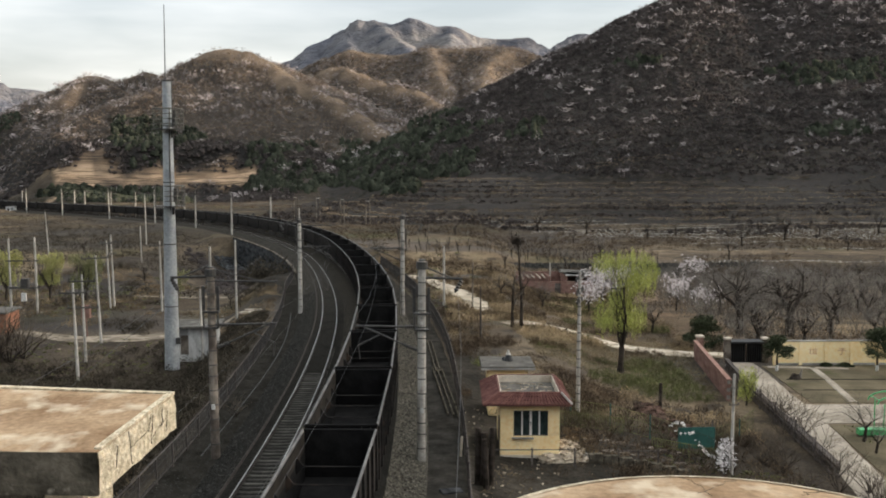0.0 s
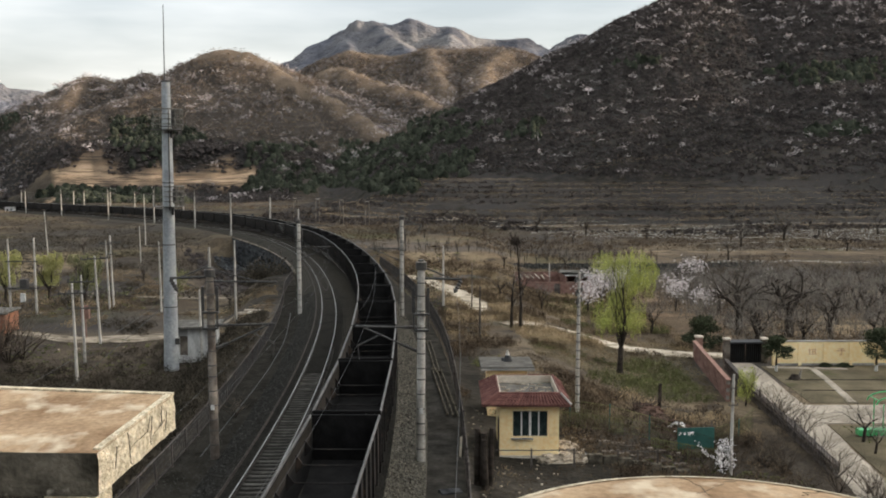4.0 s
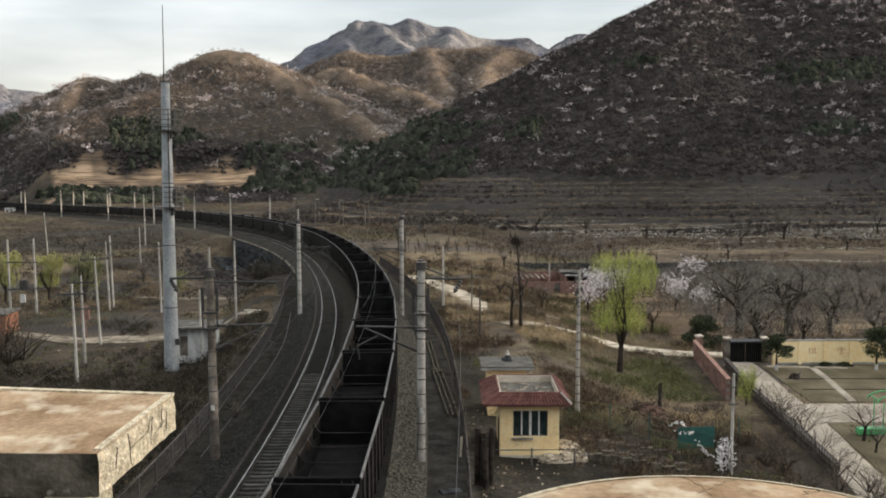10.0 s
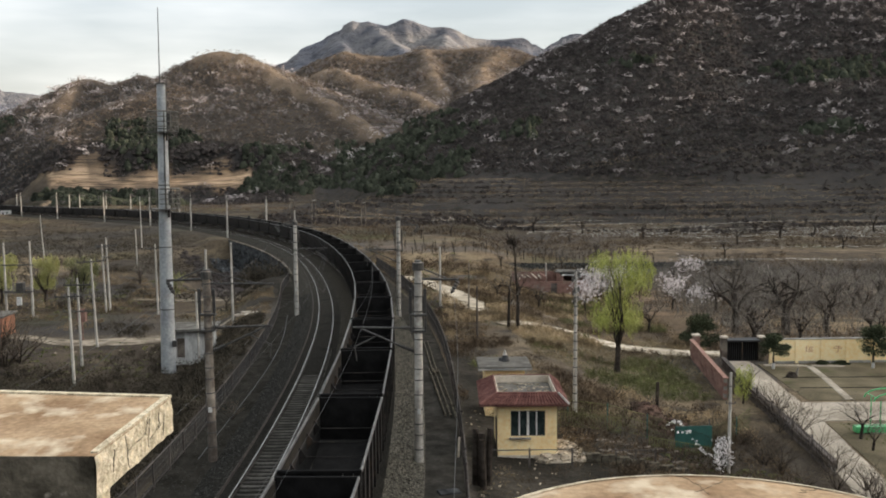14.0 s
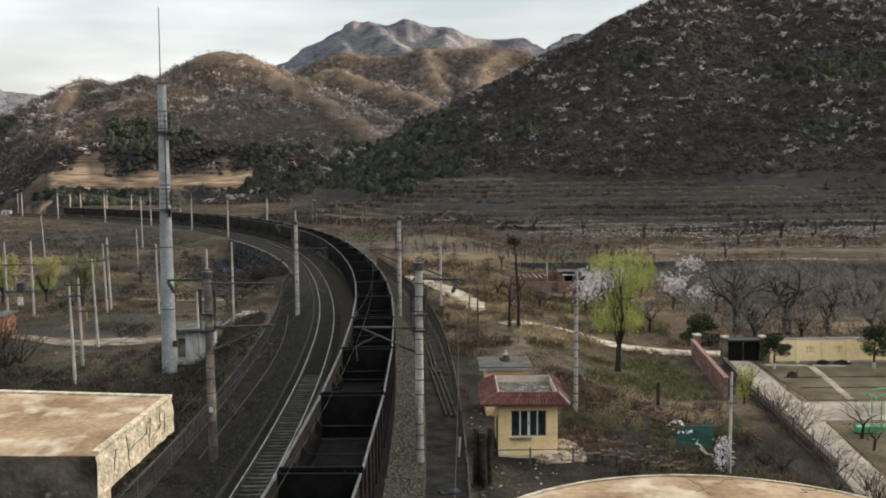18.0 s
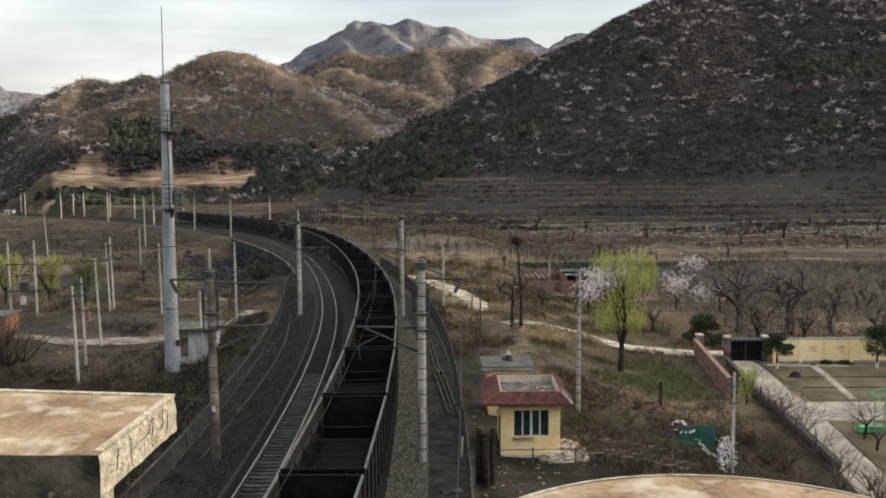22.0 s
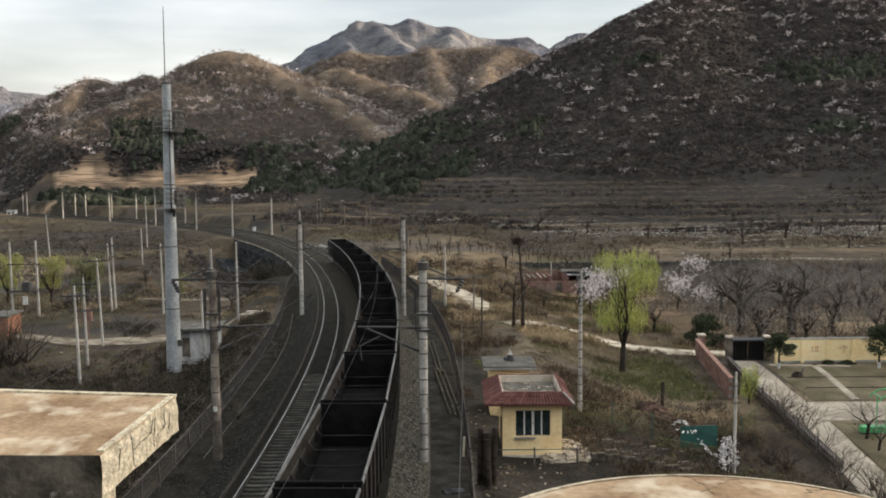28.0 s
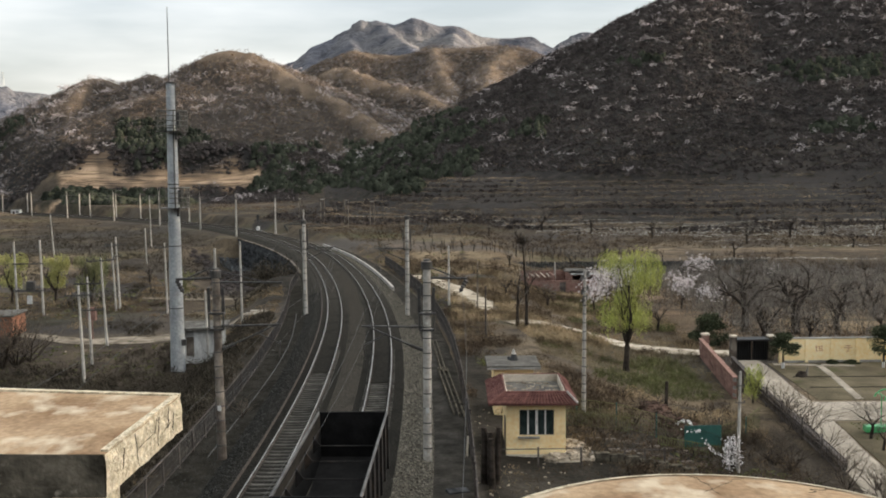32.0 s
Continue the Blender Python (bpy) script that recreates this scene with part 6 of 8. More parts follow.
brick_wall("brick_wall", "weathered red brick boundary wall with a brick coping", (24.5, 88.3), (22.7, 72.0), 1.8, M_BRICK, M_BRICK, 0.3, 0.75)
brick_wall("brick_wall", "low dark block wall overgrown with bare shrubs", (26.2, 84.0), (24.9, 72.5), 0.9, M_FENCE, M_FENCE, 0.3, 0.75)
brick_wall("brick_wall", "low dark block wall overgrown with bare shrubs", (24.9, 72.5), (23.55, 54.0), 0.9, M_FENCE, M_FENCE, 0.3, 0.75)


def yard_gate():
    z = gz(28.7, 86.5)
    t = thing("yard_gate", "black metal yard gate under a flat roof between pale piers", "gate", pose(28.7, 86.3, z))
    for x in (-1.75, 1.75):
        p = part("pier", Geo().box((x, 0, 1.05), (0.55, 0.55, 2.3), bev=0.03), M_SLABDARK if x > 0 else M_RUSTPOLE, t)
        part("pier_cap", Geo().box((x, 0, 2.3), (0.66, 0.66, 0.18), bev=0.06), M_PALERENDER, p, "pale pier cap")
    for x in (-0.75, 0.75):
        leaf = part("gate_leaf", Geo().box((x, -0.05, 0.95), (1.42, 0.06, 1.8)), M_COAL, t)
        g = Geo()
        for k in range(7):
            g.box((x - 0.6 + 0.2 * k, -0.1, 0.95), (0.03, 0.03, 1.7))
        part("gate_bar", g, M_BLACK, leaf)
    part("lintel", Geo().box((0, 0.1, 1.98), (3.0, 1.4, 0.16)), M_BLACK, t)
    t2 = thing("gate_pier", "pale capped pier at the corner of the brick wall", "pier", pose(25.0, 88.6, gz(25.0, 88.6)))
    part("shaft", Geo().box((0, 0, 1.0), (0.6, 0.6, 2.1), bev=0.03), M_BRICK, t2)
    part("pier_cap", Geo().box((0, 0, 2.1), (0.75, 0.75, 0.18), bev=0.06), M_PALERENDER, t2)


yard_gate()


def yellow_wall():
    z = gz(36, 85.2)
    t = thing("yard_wall", "long yellow rendered yard wall with faded red characters", "wall", pose(31.0, 85.2, z - 0.1), kind="structure")
    x = 0.0
    while x < 14.5:
        w = 2.35
        part("panel", Geo().box((x + w / 2, 0, 1.15), (w - 0.02, 0.22, 2.3)), M_PALEYEL, t)
        part("pilaster", Geo().box((x, -0.06, 1.12), (0.3, 0.3, 2.24)), M_PALEYEL, t)
        part("coping", Geo().box((x + w / 2, 0, 2.34), (w, 0.34, 0.09), bev=0.02), M_CONC, t)
        x += w
    part("base_course", Geo().box((7.2, -0.13, 0.12), (14.4, 0.08, 0.34)), M_CONC, t, "dirty grey base course")
    red = mat("faded_red_paint", (0.50, 0.27, 0.17), (0.62, 0.36, 0.23), 2, 0.9, 0)
    left, right = ((-0.3, 0, 0.07, 0.56), (-0.3, 0.12, 0.22, 0.06), (0.08, 0.2, 0.46, 0.06), (0.08, 0.0, 0.36, 0.06), (0.08, -0.22, 0.5, 0.06), (0.0, 0, 0.06, 0.46), (0.22, 0.02, 0.06, 0.5)), ((0, 0.24, 0.5, 0.07), (0, 0.06, 0.8, 0.07), (0.04, -0.04, 0.07, 0.58), (-0.06, -0.31, 0.2, 0.06))
    for cx, strokes in ((3.55, left), (6.15, right)):
        g = Geo()
        for dx, dz, w, h in strokes:
            g.box((cx + dx, -0.118, 1.38 + dz), (w, 0.012, h))
        part("lettering", g, red, t, "faded red painted strokes")


yellow_wall()


def brick_ruin():
    x, y = 13.0, 137.0
    z = gz(x + 4, y) - 0.2
    t = thing("brick_house", "roofless red brick farm building with broken rafters", "house", pose(x - 0.8, y, z, 0, 0, 4))
    part("front_wall", Geo().box((5.2, 0, 1.1), (10.6, 0.24, 2.2)), M_BRICK, t)
    part("back_wall", Geo().box((5.2, 4.6, 1.6), (10.6, 0.24, 3.2)), M_BRICK, t)
    for xx, h in ((0.0, 2.8), (4.2, 3.0), (6.8, 3.2), (10.4, 3.0)):
        part("cross_wall", Geo().box((xx, 2.3, h / 2), (0.24, 4.4, h)), M_BRICK, t)
    for k in range(5):
        part("rafter", Geo().box((0.5 + 0.8 * k, 2.4, 2.75 + 0.05 * (k % 2)), (0.09, 3.0, 0.09), pose(0, 0, 0, 8 - 3 * (k % 3), 0, 6 * (k % 2)).to_3x3()), M_PALERENDER, t)
    part("roof_slab", Geo().box((8.6, 2.3, 3.2), (4.0, 5.0, 0.16), pose(0, 0, 0, 3, 2, 0).to_3x3()), M_ROOFGREY, t, "grey concrete roof slab")
    part("roof_slab", Geo().box((8.2, 1.2, 3.6), (4.6, 2.0, 0.12), pose(0, 0, 0, -3, -3, 4).to_3x3()), M_ROOFGREY, t)
    part("fascia", Geo().box((8.6, -0.25, 3.16), (4.1, 0.08, 0.2)), M_WHITE, t, "white slab edge")
    part("doorway", Geo().box((5.4, -0.13, 1.0), (0.9, 0.03, 1.9)), M_FENCE, t)


brick_ruin()


def orange_house():
    x, y = -54.5, 110.5
    z = gz(x, y) - 0.2
    t = thing("brick_shed", "small orange brick outbuilding with a flat slab roof", "shed", pose(x, y, z, 0, 0, 4))
    part("front_wall", Geo().box((0, 0, 1.35), (6.0, 0.24, 2.7)), M_ORANGEBRICK, t)
    part("side_wall", Geo().box((2.88, 2.1, 1.35), (0.24, 4.0, 2.7)), M_ORANGEBRICK, t)
    part("side_wall", Geo().box((-2.88, 2.1, 1.35), (0.24, 4.0, 2.7)), M_ORANGEBRICK, t)
    part("back_wall", Geo().box((0, 4.2, 1.35), (6.0, 0.24, 2.7)), M_ORANGEBRICK, t)
    part("roof_slab", Geo().box((0, 2.1, 2.82), (6.6, 5.0, 0.2), bev=0.02), M_ROOFGREY, t)
    for k in range(5):
        part("vent_gap", Geo().box((0.3 + 0.5 * k, -0.13, 2.35), (0.25, 0.03, 0.2)), M_DARKSTEEL, t)


orange_house()
white_far = thing("far_house", "tiny white flat-roofed house at the foot of the far hill", "house", pose(-214, 471, gz(-214, 471), 0, 0, 8))
part("wall", Geo().box((0, 0, 1.1), (4.2, 3.4, 2.8)), M_WHITE, white_far)
part("roof", Geo().box((0, 0, 2.6), (4.6, 3.8, 0.2)), M_ROOFFLAT, white_far)
part("door", Geo().box((-0.9, -1.72, 0.8), (0.9, 0.06, 1.8)), M_FENCE, white_far)
part("window", Geo().box((0.9, -1.72, 1.4), (1.0, 0.06, 0.8)), M_GLASS, white_far)


# ---- roads and yard ----
def sheet(name, poly, up, material, label, category, sub=2.0, thick=0.12):
    """A slab that lies on the ground over a convex quad, a little proud of it."""
    (ax, ay), (bx, by), (cx, cy), (dx, dy) = poly
    n = max(2, int(max(math.hypot(bx - ax, by - ay), math.hypot(cx - dx, cy - dy)) / sub))
    k = max(2, int(max(math.hypot(dx - ax, dy - ay), math.hypot(cx - bx, cy - by)) / sub))
    P = np.array([[((ax + (bx - ax) * i / n) * (1 - j / k) + (dx + (cx - dx) * i / n) * j / k, (ay + (by - ay) * i / n) * (1 - j / k) + (dy + (cy - dy) * i / n) * j / k) for i in range(n + 1)] for j in range(k + 1)])
    Z = ground_z(P[..., 0], P[..., 1]) + up
    g = Geo()
    g.v = [(P[j, i, 0], P[j, i, 1], Z[j, i]) for j in range(k + 1) for i in range(n + 1)]
    g.f = [(j * (n + 1) + i, j * (n + 1) + i + 1, (j + 1) * (n + 1) + i + 1, (j + 1) * (n + 1) + i) for j in range(k) for i in range(n)]
    rim = [i for i in range(n + 1)] + [j * (n + 1) + n for j in range(1, k + 1)] + [k * (n + 1) + i for i in range(n - 1, -1, -1)] + [j * (n + 1) for j in range(k - 1, 0, -1)]
    b = len(g.v)
    g.v += [(g.v[i][0], g.v[i][1], g.v[i][2] - thick) for i in rim]
    m = len(rim)
    g.f += [(rim[i], b + i, b + (i + 1) % m, rim[(i + 1) % m]) for i in range(m)]
    return solid(name, g, material, label, category, kind="structure")


def trail(name, pts, width, up, material, label, category="road"):
    """A draped strip along plan points with widths."""
    P = []
    for (x0, y0, w0), (x1, y1, w1) in zip(pts[:-1], pts[1:]):
        n = max(2, int(math.hypot(x1 - x0, y1 - y0) / 1.5))
        P += [(x0 + (x1 - x0) * i / n, y0 + (y1 - y0) * i / n, w0 + (w1 - w0) * i / n) for i in range(n)]
    P.append(pts[-1])
    g = Geo()
    m = 6
    for i, (x, y, w) in enumerate(P):
        a, b = P[max(i - 1, 0)], P[min(i + 1, len(P) - 1)]
        d = Vector((b[0] - a[0], b[1] - a[1]))
        d.normalize()
        w = w * width * (1 + 0.12 * noise.noise((x * 0.3, y * 0.3, 7)))
        for j in range(m + 1):
            o = (j / m - 0.5) * w
            xx, yy = x + d.y * o, y - d.x * o
            edge = 0.05 if j in (0, m) else 0
            g.v.append((xx, yy, gz(xx, yy) + up - edge))
        if i:
            q = (i - 1) * (m + 1)
            g.f += [(q + j, q + j + 1, q + m + 2 + j, q + m + 1 + j) for j in range(m)]
    return solid(name, g, material, label, category, kind="structure")


trail("yard_road", [(28.0, 86.0, 1.0), (27.9, 82, 0.97), (27.05, 71, 0.9), (26.25, 63, 0.95), (25.1, 54.5, 0.95), (24.3, 49, 0.95)], 2.5, 0.06, M_ROADCONC, "pale worn concrete yard road")
sheet("yard_road_branch", [(27.5, 65.4), (46, 65.0), (46, 70.3), (27.6, 70.6)], 0.065, M_ROADCONC, "pale concrete branch of the yard road", "road")
sheet("lawn", [(28.9, 71.2), (46, 70.9), (46, 84.6), (29.6, 84.6)], 0.04, M_LAWN, "winter-brown yard lawn", "lawn")
sheet("lawn", [(26.2, 52.0), (46, 52.0), (46, 64.6), (27.7, 64.9)], 0.04, M_LAWN, "winter-brown yard lawn with green tufts", "lawn")
trail("garden_path", [(34.0, 84.0, 1.0), (33.4, 79, 1.0), (32.2, 71.3, 1.0)], 0.7, 0.075, M_ROADCONC, "narrow pale path across the lawn", "path")
trail("garden_path", [(30.0, 84.2, 1.0), (35, 83.6, 1.0), (37, 83.3, 0.8)], 0.8, 0.075, M_ROADCONC, "narrow pale path along the yard wall", "path")
for y in (75.2, 79.0):
    sheet("flower_bed", [(29.8, y), (40, y - 0.2), (40, y - 0.05), (29.9, y + 0.15)], 0.07, M_PATH, "dark narrow strip of dug soil", "bed", thick=0.05)
trail("village_track", [(-4.6, 146, 0.8), (-1.5, 138, 1.0), (2.2, 124, 1.2), (3.8, 112, 1.7), (4.5, 107, 0.9), (5.2, 104, 0.25)], 2.6, 0.2, M_DIRTROAD, "pale trodden village track on the slope")
trail("village_track", [(6.5, 95, 0.8), (9.5, 96.5, 1.2), (14, 98, 1.2), (19, 93.5, 1.4), (24.2, 90.2, 1.6), (29, 89.2, 1.6)], 2.3, 0.16, M_DIRTROAD, "pale trodden village track past the willow")
trail("village_track", [(-66, 117, 0.5), (-58, 114.5, 0.9), (-50, 111.5, 0.8), (-42, 107, 1.3), (-36, 108, 2.2), (-31, 111, 1.1), (-26, 119, 0.5)], 2.6, 0.14, M_FIELDTRACK, "pale dirt track among the poles")
trail("village_track", [(-46, 142, 0.6), (-38, 142.5, 1.0), (-31, 144, 0.5)], 2.6, 0.16, M_FIELDTRACK, "short pale dirt track below the embankment")


def green_board():
    x, y = 16.05, 57.2
    z = gz(x, y)
    t = thing("green_board", "dark green sheet-metal board on a fence", "board", pose(x, y, z, 0, 0, 4))
    part("panel", Geo().box((0, 0, 0.95), (2.3, 0.05, 1.35), bev=0.01), M_GREENPAINT, t)
    for dx in (-1.05, 1.05):
        part("post", Geo().box((dx, 0.05, 0.9), (0.08, 0.08, 2.3)), M_FENCE, t)


green_board()


def green_fence():
    t = thing("mesh_fence", "thin green wire-mesh garden fence", "fence")
    pts = [(8.4, 58.6), (11, 58.9), (13.4, 58.2), (15.2, 57.2)], [(17.5, 58.2), (20, 61.0), (22, 64)]
    for run in pts:
        for (x0, y0), (x1, y1) in zip(run[:-1], run[1:]):
            z0, z1 = gz(x0, y0), gz(x1, y1)
            part("post", Geo().tube((x0, y0, z0 - 0.2), (x0, y0, z0 + 1.6), 0.04, n=6), M_GREENPAINT, t)
            g = Geo()
            for k in range(14):
                f = k / 14
                g.tube((x0 + (x1 - x0) * f, y0 + (y1 - y0) * f, z0 + (z1 - z0) * f), (x0 + (x1 - x0) * f, y0 + (y1 - y0) * f, z0 + (z1 - z0) * f + 1.5), 0.01, n=3)
            for u in (0.1, 0.55, 1.0, 1.5):
                g.tube((x0, y0, z0 + u), (x1, y1, z1 + u), 0.014, n=3)
            part("mesh_panel", g, M_WEED, t)


green_fence()


def yard_bits():
    x, y = 29.9, 62.4
    t = thing("garden_shelter", "bright green steel frame shelter on a slab", "frame", pose(x + 0.4, y, gz(x, y) + 0.1))
    for dx in (0, 1.8):
        for dy in (0, 1.4):
            part("post", Geo().tube((dx, dy, -0.2), (dx, dy, 2.1), 0.04, n=6), M_BRIGHTGREEN, t)
    arch = Geo()
    for dy in (0.0, 1.4):
        arch.strip([Vector((0.9 - 1.4 * math.cos(a), dy, 2.05 + 0.6 * math.sin(a))) for a in np.linspace(0, math.pi, 9)], 0.05, 6)
    for a in (0.5, 1.57, 2.64):
        arch.tube((0.9 - 1.4 * math.cos(a), 0, 2.05 + 0.6 * math.sin(a)), (0.9 - 1.4 * math.cos(a), 1.4, 2.05 + 0.6 * math.sin(a)), 0.035, n=6)
    part("roof_frame", arch, M_BRIGHTGREEN, t)
    part("bench", Geo().box((-0.2, -0.1, 0.24), (3.2, 0.6, 0.4), bev=0.02), M_BRIGHTGREEN, t)
    part("slab", Geo().box((0.9, 0.7, -0.02), (3.2, 2.4, 0.12)), M_ROADCONC, t)
    sx, sy = 30.7, 79.3
    s = thing("stump", "grey garden rock with a dead stump", "rock", pose(sx, sy, gz(sx, sy)))
    part("boulder", Geo().tube((0, 0, -0.1), (0.05, 0, 0.45), 0.6, 0.3, 7), M_BARK, s)
    part("splinter", Geo().tube((0.4, 0.1, 0.1), (0.6, 0.1, 0.9), 0.16, 0.04, 6), M_TWIG, s)


yard_bits()
# low hand-rail below the guard hut and a few dark posts
for x, y, w in ((5.0, 49.2, 4.6), (11.0, 50.5, 2.2)):
    z = gz(x, y)
    t = thing("hand_rail", "rusty tubular hand rail on dark posts", "railing", pose(x, y, z))
    for k in range(3):
        part("post", Geo().box((-w / 2 + k * w / 2, 0, 0.45), (0.09, 0.09, 1.3)), M_FENCE, t)
    part("rail", Geo().tube((-w / 2, 0, 1.0), (w / 2, 0, 1.0), 0.03, n=6), M_FENCE, t)
for x, y, h, w in ((1.95, 46.2, 2.9, 0.30), (2.25, 46.0, 2.75, 0.34), (2.6, 46.1, 2.95, 0.30), (2.35, 45.5, 2.5, 0.3), (16.6, 69.0, 2.0, 0.26)):
    solid("timber_post", Geo().tube((0, 0, -0.4), (0.02, 0, h), w * 0.55, w * 0.5, 9), M_BARK, "dark weathered timber post with rough bark", "post", m=pose(x, y, gz(x, y), random.uniform(-2, 2), random.uniform(-2, 2), 0), group="timber posts")
solid("rubbish_board", Geo().box((0, 0, 0.5), (0.12, 0.05, 1.4), bev=0.01), M_PALERENDER, "pale upright board stuck in the ground", "board", m=pose(1.2, 50.5, gz(1.2, 50.5), 4, 3, 0))
solid("broken_slab", Geo().box((0, 0, 0.02), (1.1, 0.6, 0.2), bev=0.03), M_BLUESTONE, "broken dark grey concrete slab lying on the path", "slab", m=pose(0.6, 44.8, gz(0.6, 44.8) + 0.05, 2, 3, 20))


# ---- around the guard hut ----
def heap(name, label, x, y, rx, ry, h, n, material, size=0.16, slope=(0, 0)):
    """A mound of loose debris: a rough cone with stones bedded in it."""
    t = thing(name, label, "rubble", pose(x, y, gz(x, y)))
    g, k = Geo(), 18
    rings = [(1.0, 0.0), (0.75, 0.35), (0.45, 0.72), (0.15, 1.0)]
    for fr, fz in rings:
        for i in range(k):
            a = 2 * math.pi * i / k
            j = random.uniform(0.85, 1.15)
            px, py = math.cos(a) * rx * fr * j, math.sin(a) * ry * fr * j
            g.v.append((px, py, h * fz * random.uniform(0.85, 1.1) - 0.15 * (fz == 0) + slope[0] * px + slope[1] * py))
    for r in range(3):
        g.f += [(r * k + i, r * k + (i + 1) % k, (r + 1) * k + (i + 1) % k, (r + 1) * k + i) for i in range(k)]
    g.f.append(tuple(range(3 * k, 4 * k)))
    part("mound", g, material, t)
    st = Geo()
    for _ in range(n):
        a, f = random.uniform(0, 6.28), math.sqrt(random.random())
        px, py = math.cos(a) * rx * f, math.sin(a) * ry * f
        q = size * random.uniform(0.4, 1.5)
        rot = Matrix.Rotation(random.uniform(0, 3), 3, "Z") @ Matrix.Rotation(random.uniform(-0.5, 0.5), 3, "X")
        st.box((px, py, h * (1 - f) + 0.04 + slope[0] * px + slope[1] * py), (q * 1.5, q, q * 0.7), m=rot)
    part("chunk", st, material, t)["kind"] = "stuff"


heap("rubble_heap", "pale heap of broken plaster and brick beside the guard hut", 7.2, 52.2, 0.95, 1.7, 0.5, 70, M_DEBRIS, 0.2)
heap("rubble_heap", "spill of pale broken plaster below the guard hut", 6.7, 50.6, 1.5, 0.8, 0.3, 50, M_DEBRIS, 0.18)
heap("leaf_heap", "reddish heap of dead leaves with white scraps by the garden fence", 15.9, 62.0, 1.5, 1.9, 0.8, 150, M_REDLITTER, 0.22)
heap("leaf_heap", "low trail of reddish dead leaves on the slope", 15.2, 66.6, 1.3, 2.6, 0.5, 110, M_REDLITTER, 0.2)


def white_scraps():
    g, sd = Geo(), random.Random(12)
    for _ in range(46):
        a, f = sd.uniform(0, 6.28), sd.uniform(0.1, 0.75)
        x, y, q = 16.1 + math.cos(a) * 1.1 * f, 61.4 + math.sin(a) * 1.0 * f, sd.uniform(0.06, 0.2)
        g.box((x, y, gz(x, y) + 0.92 * (1 - f) + 0.1), (q * 1.7, q, 0.03), m=Matrix.Rotation(sd.uniform(0, 3), 3, "Z") @ Matrix.Rotation(sd.uniform(-0.5, 0.7), 3, "X"))
    solid("scraps", g, M_WHITE, "white scraps of plastic and paper on the leaf heap", "litter", kind="stuff")
    # long pale boards dumped beyond the shed
    for x, y, ln, turn in ((-22.2, 108.2, 1.6, 18), (-21.4, 107.4, 2.0, -12), (-21.0, 105.5, 1.2, 30), (-23.6, 112.0, 1.3, -30)):
        solid("dumped_board", Geo().box((0, 0, 0.12), (ln, 0.35, 0.16), bev=0.02), M_PALERENDER, "pale broken concrete board lying in dead brush", "board", m=pose(x, y, gz(x, y) + 0.25, 0, sd.uniform(-6, 6), turn), group="dumped boards")


white_scraps()


def garden_ledges():
    for x0, y0, x1, y1, h, lab in ((8.6, 54.8, 14.8, 55.6, 0.2, "low pale concrete garden ledge"), (9.4, 53.0, 15.4, 53.6, 0.16, "low crumbling concrete ledge"), (8.2, 50.3, 14.0, 50.7, 0.6, "dark stained retaining wall below the garden")):
        n = max(3, int(math.hypot(x1 - x0, y1 - y0) / 0.8))
        t = thing("garden_ledge", lab, "ledge", kind="structure")
        ang = math.degrees(math.atan2(y1 - y0, x1 - x0))
        for i in range(n):
            f = (i + 0.5) / n
            x, y = x0 + (x1 - x0) * f, y0 + (y1 - y0) * f
            ob = part("block", Geo().box((0, 0, 0), (0.78, 0.3 * random.uniform(0.8, 1.2), h), bev=0.03), M_RUSTPOLE if h < 0.6 else M_SLABDARK, t)
            ob.matrix_basis = pose(x, y, gz(x, y) + h / 2 - 0.08, random.uniform(-1, 1), random.uniform(-0.6, 0.6), ang + random.uniform(-1, 1))


garden_ledges()


# pickets of the garden fence between hut and board
def picket_fence():
    for x0, y0, x1, y1, h in ((7.6, 57.4, 11.6, 57.8, 1.15), (13.0, 55.8, 18.0, 56.2, 0.8)):
        t = thing("picket_fence", "thin pale-green steel picket fence in the garden", "fence")
        n = int(math.hypot(x1 - x0, y1 - y0) / 0.16)
        for i in range(n + 1):
            f = i / n
            x, y = x0 + (x1 - x0) * f, y0 + (y1 - y0) * f
            z = gz(x, y)
            part("picket", Geo().box((x, y, z + h / 2 - 0.05), (0.035, 0.02, h)), M_WEED, t)
        for u in (0.2, h - 0.15):
            part("rail", Geo().tube((x0, y0, gz(x0, y0) + u), (x1, y1, gz(x1, y1) + u), 0.022, n=4), M_WEED, t)


picket_fence()


# dark lattice fence between the thicket and the yard road
def road_fence():
    pts = [(24.5, 74.0), (24.3, 69.5), (24.0, 65.5), (23.75, 61.0), (23.45, 57.0), (23.1, 53.0)]
    t = thing("road_fence", "dark rusty lattice fence leaning beside the yard road", "fence")
    for (x0, y0), (x1, y1) in zip(pts[:-1], pts[1:]):
        a, b = Vector((x0, y0, gz(x0, y0))), Vector((x1, y1, gz(x1, y1)))
        part("post", Geo().box((x0, y0, a.z + 0.7), (0.1, 0.1, 1.7)), M_FENCE, t)
        for u in (0.25, 0.75, 1.3):
            part("rail", Geo().tube(a + Vector((0, 0, u)), b + Vector((0, 0, u)), 0.035, n=5), M_FENCE, t)
        g = Geo()
        for k in range(1, 16):
            c = a + (b - a) * (k / 16)
            g.tube(c + Vector((0, 0, 0.1)), c + Vector((0.0, 0.12 * (-1) ** k, 1.35)), 0.02, n=4)
        part("lattice", g, M_FENCE, t)


road_fence()


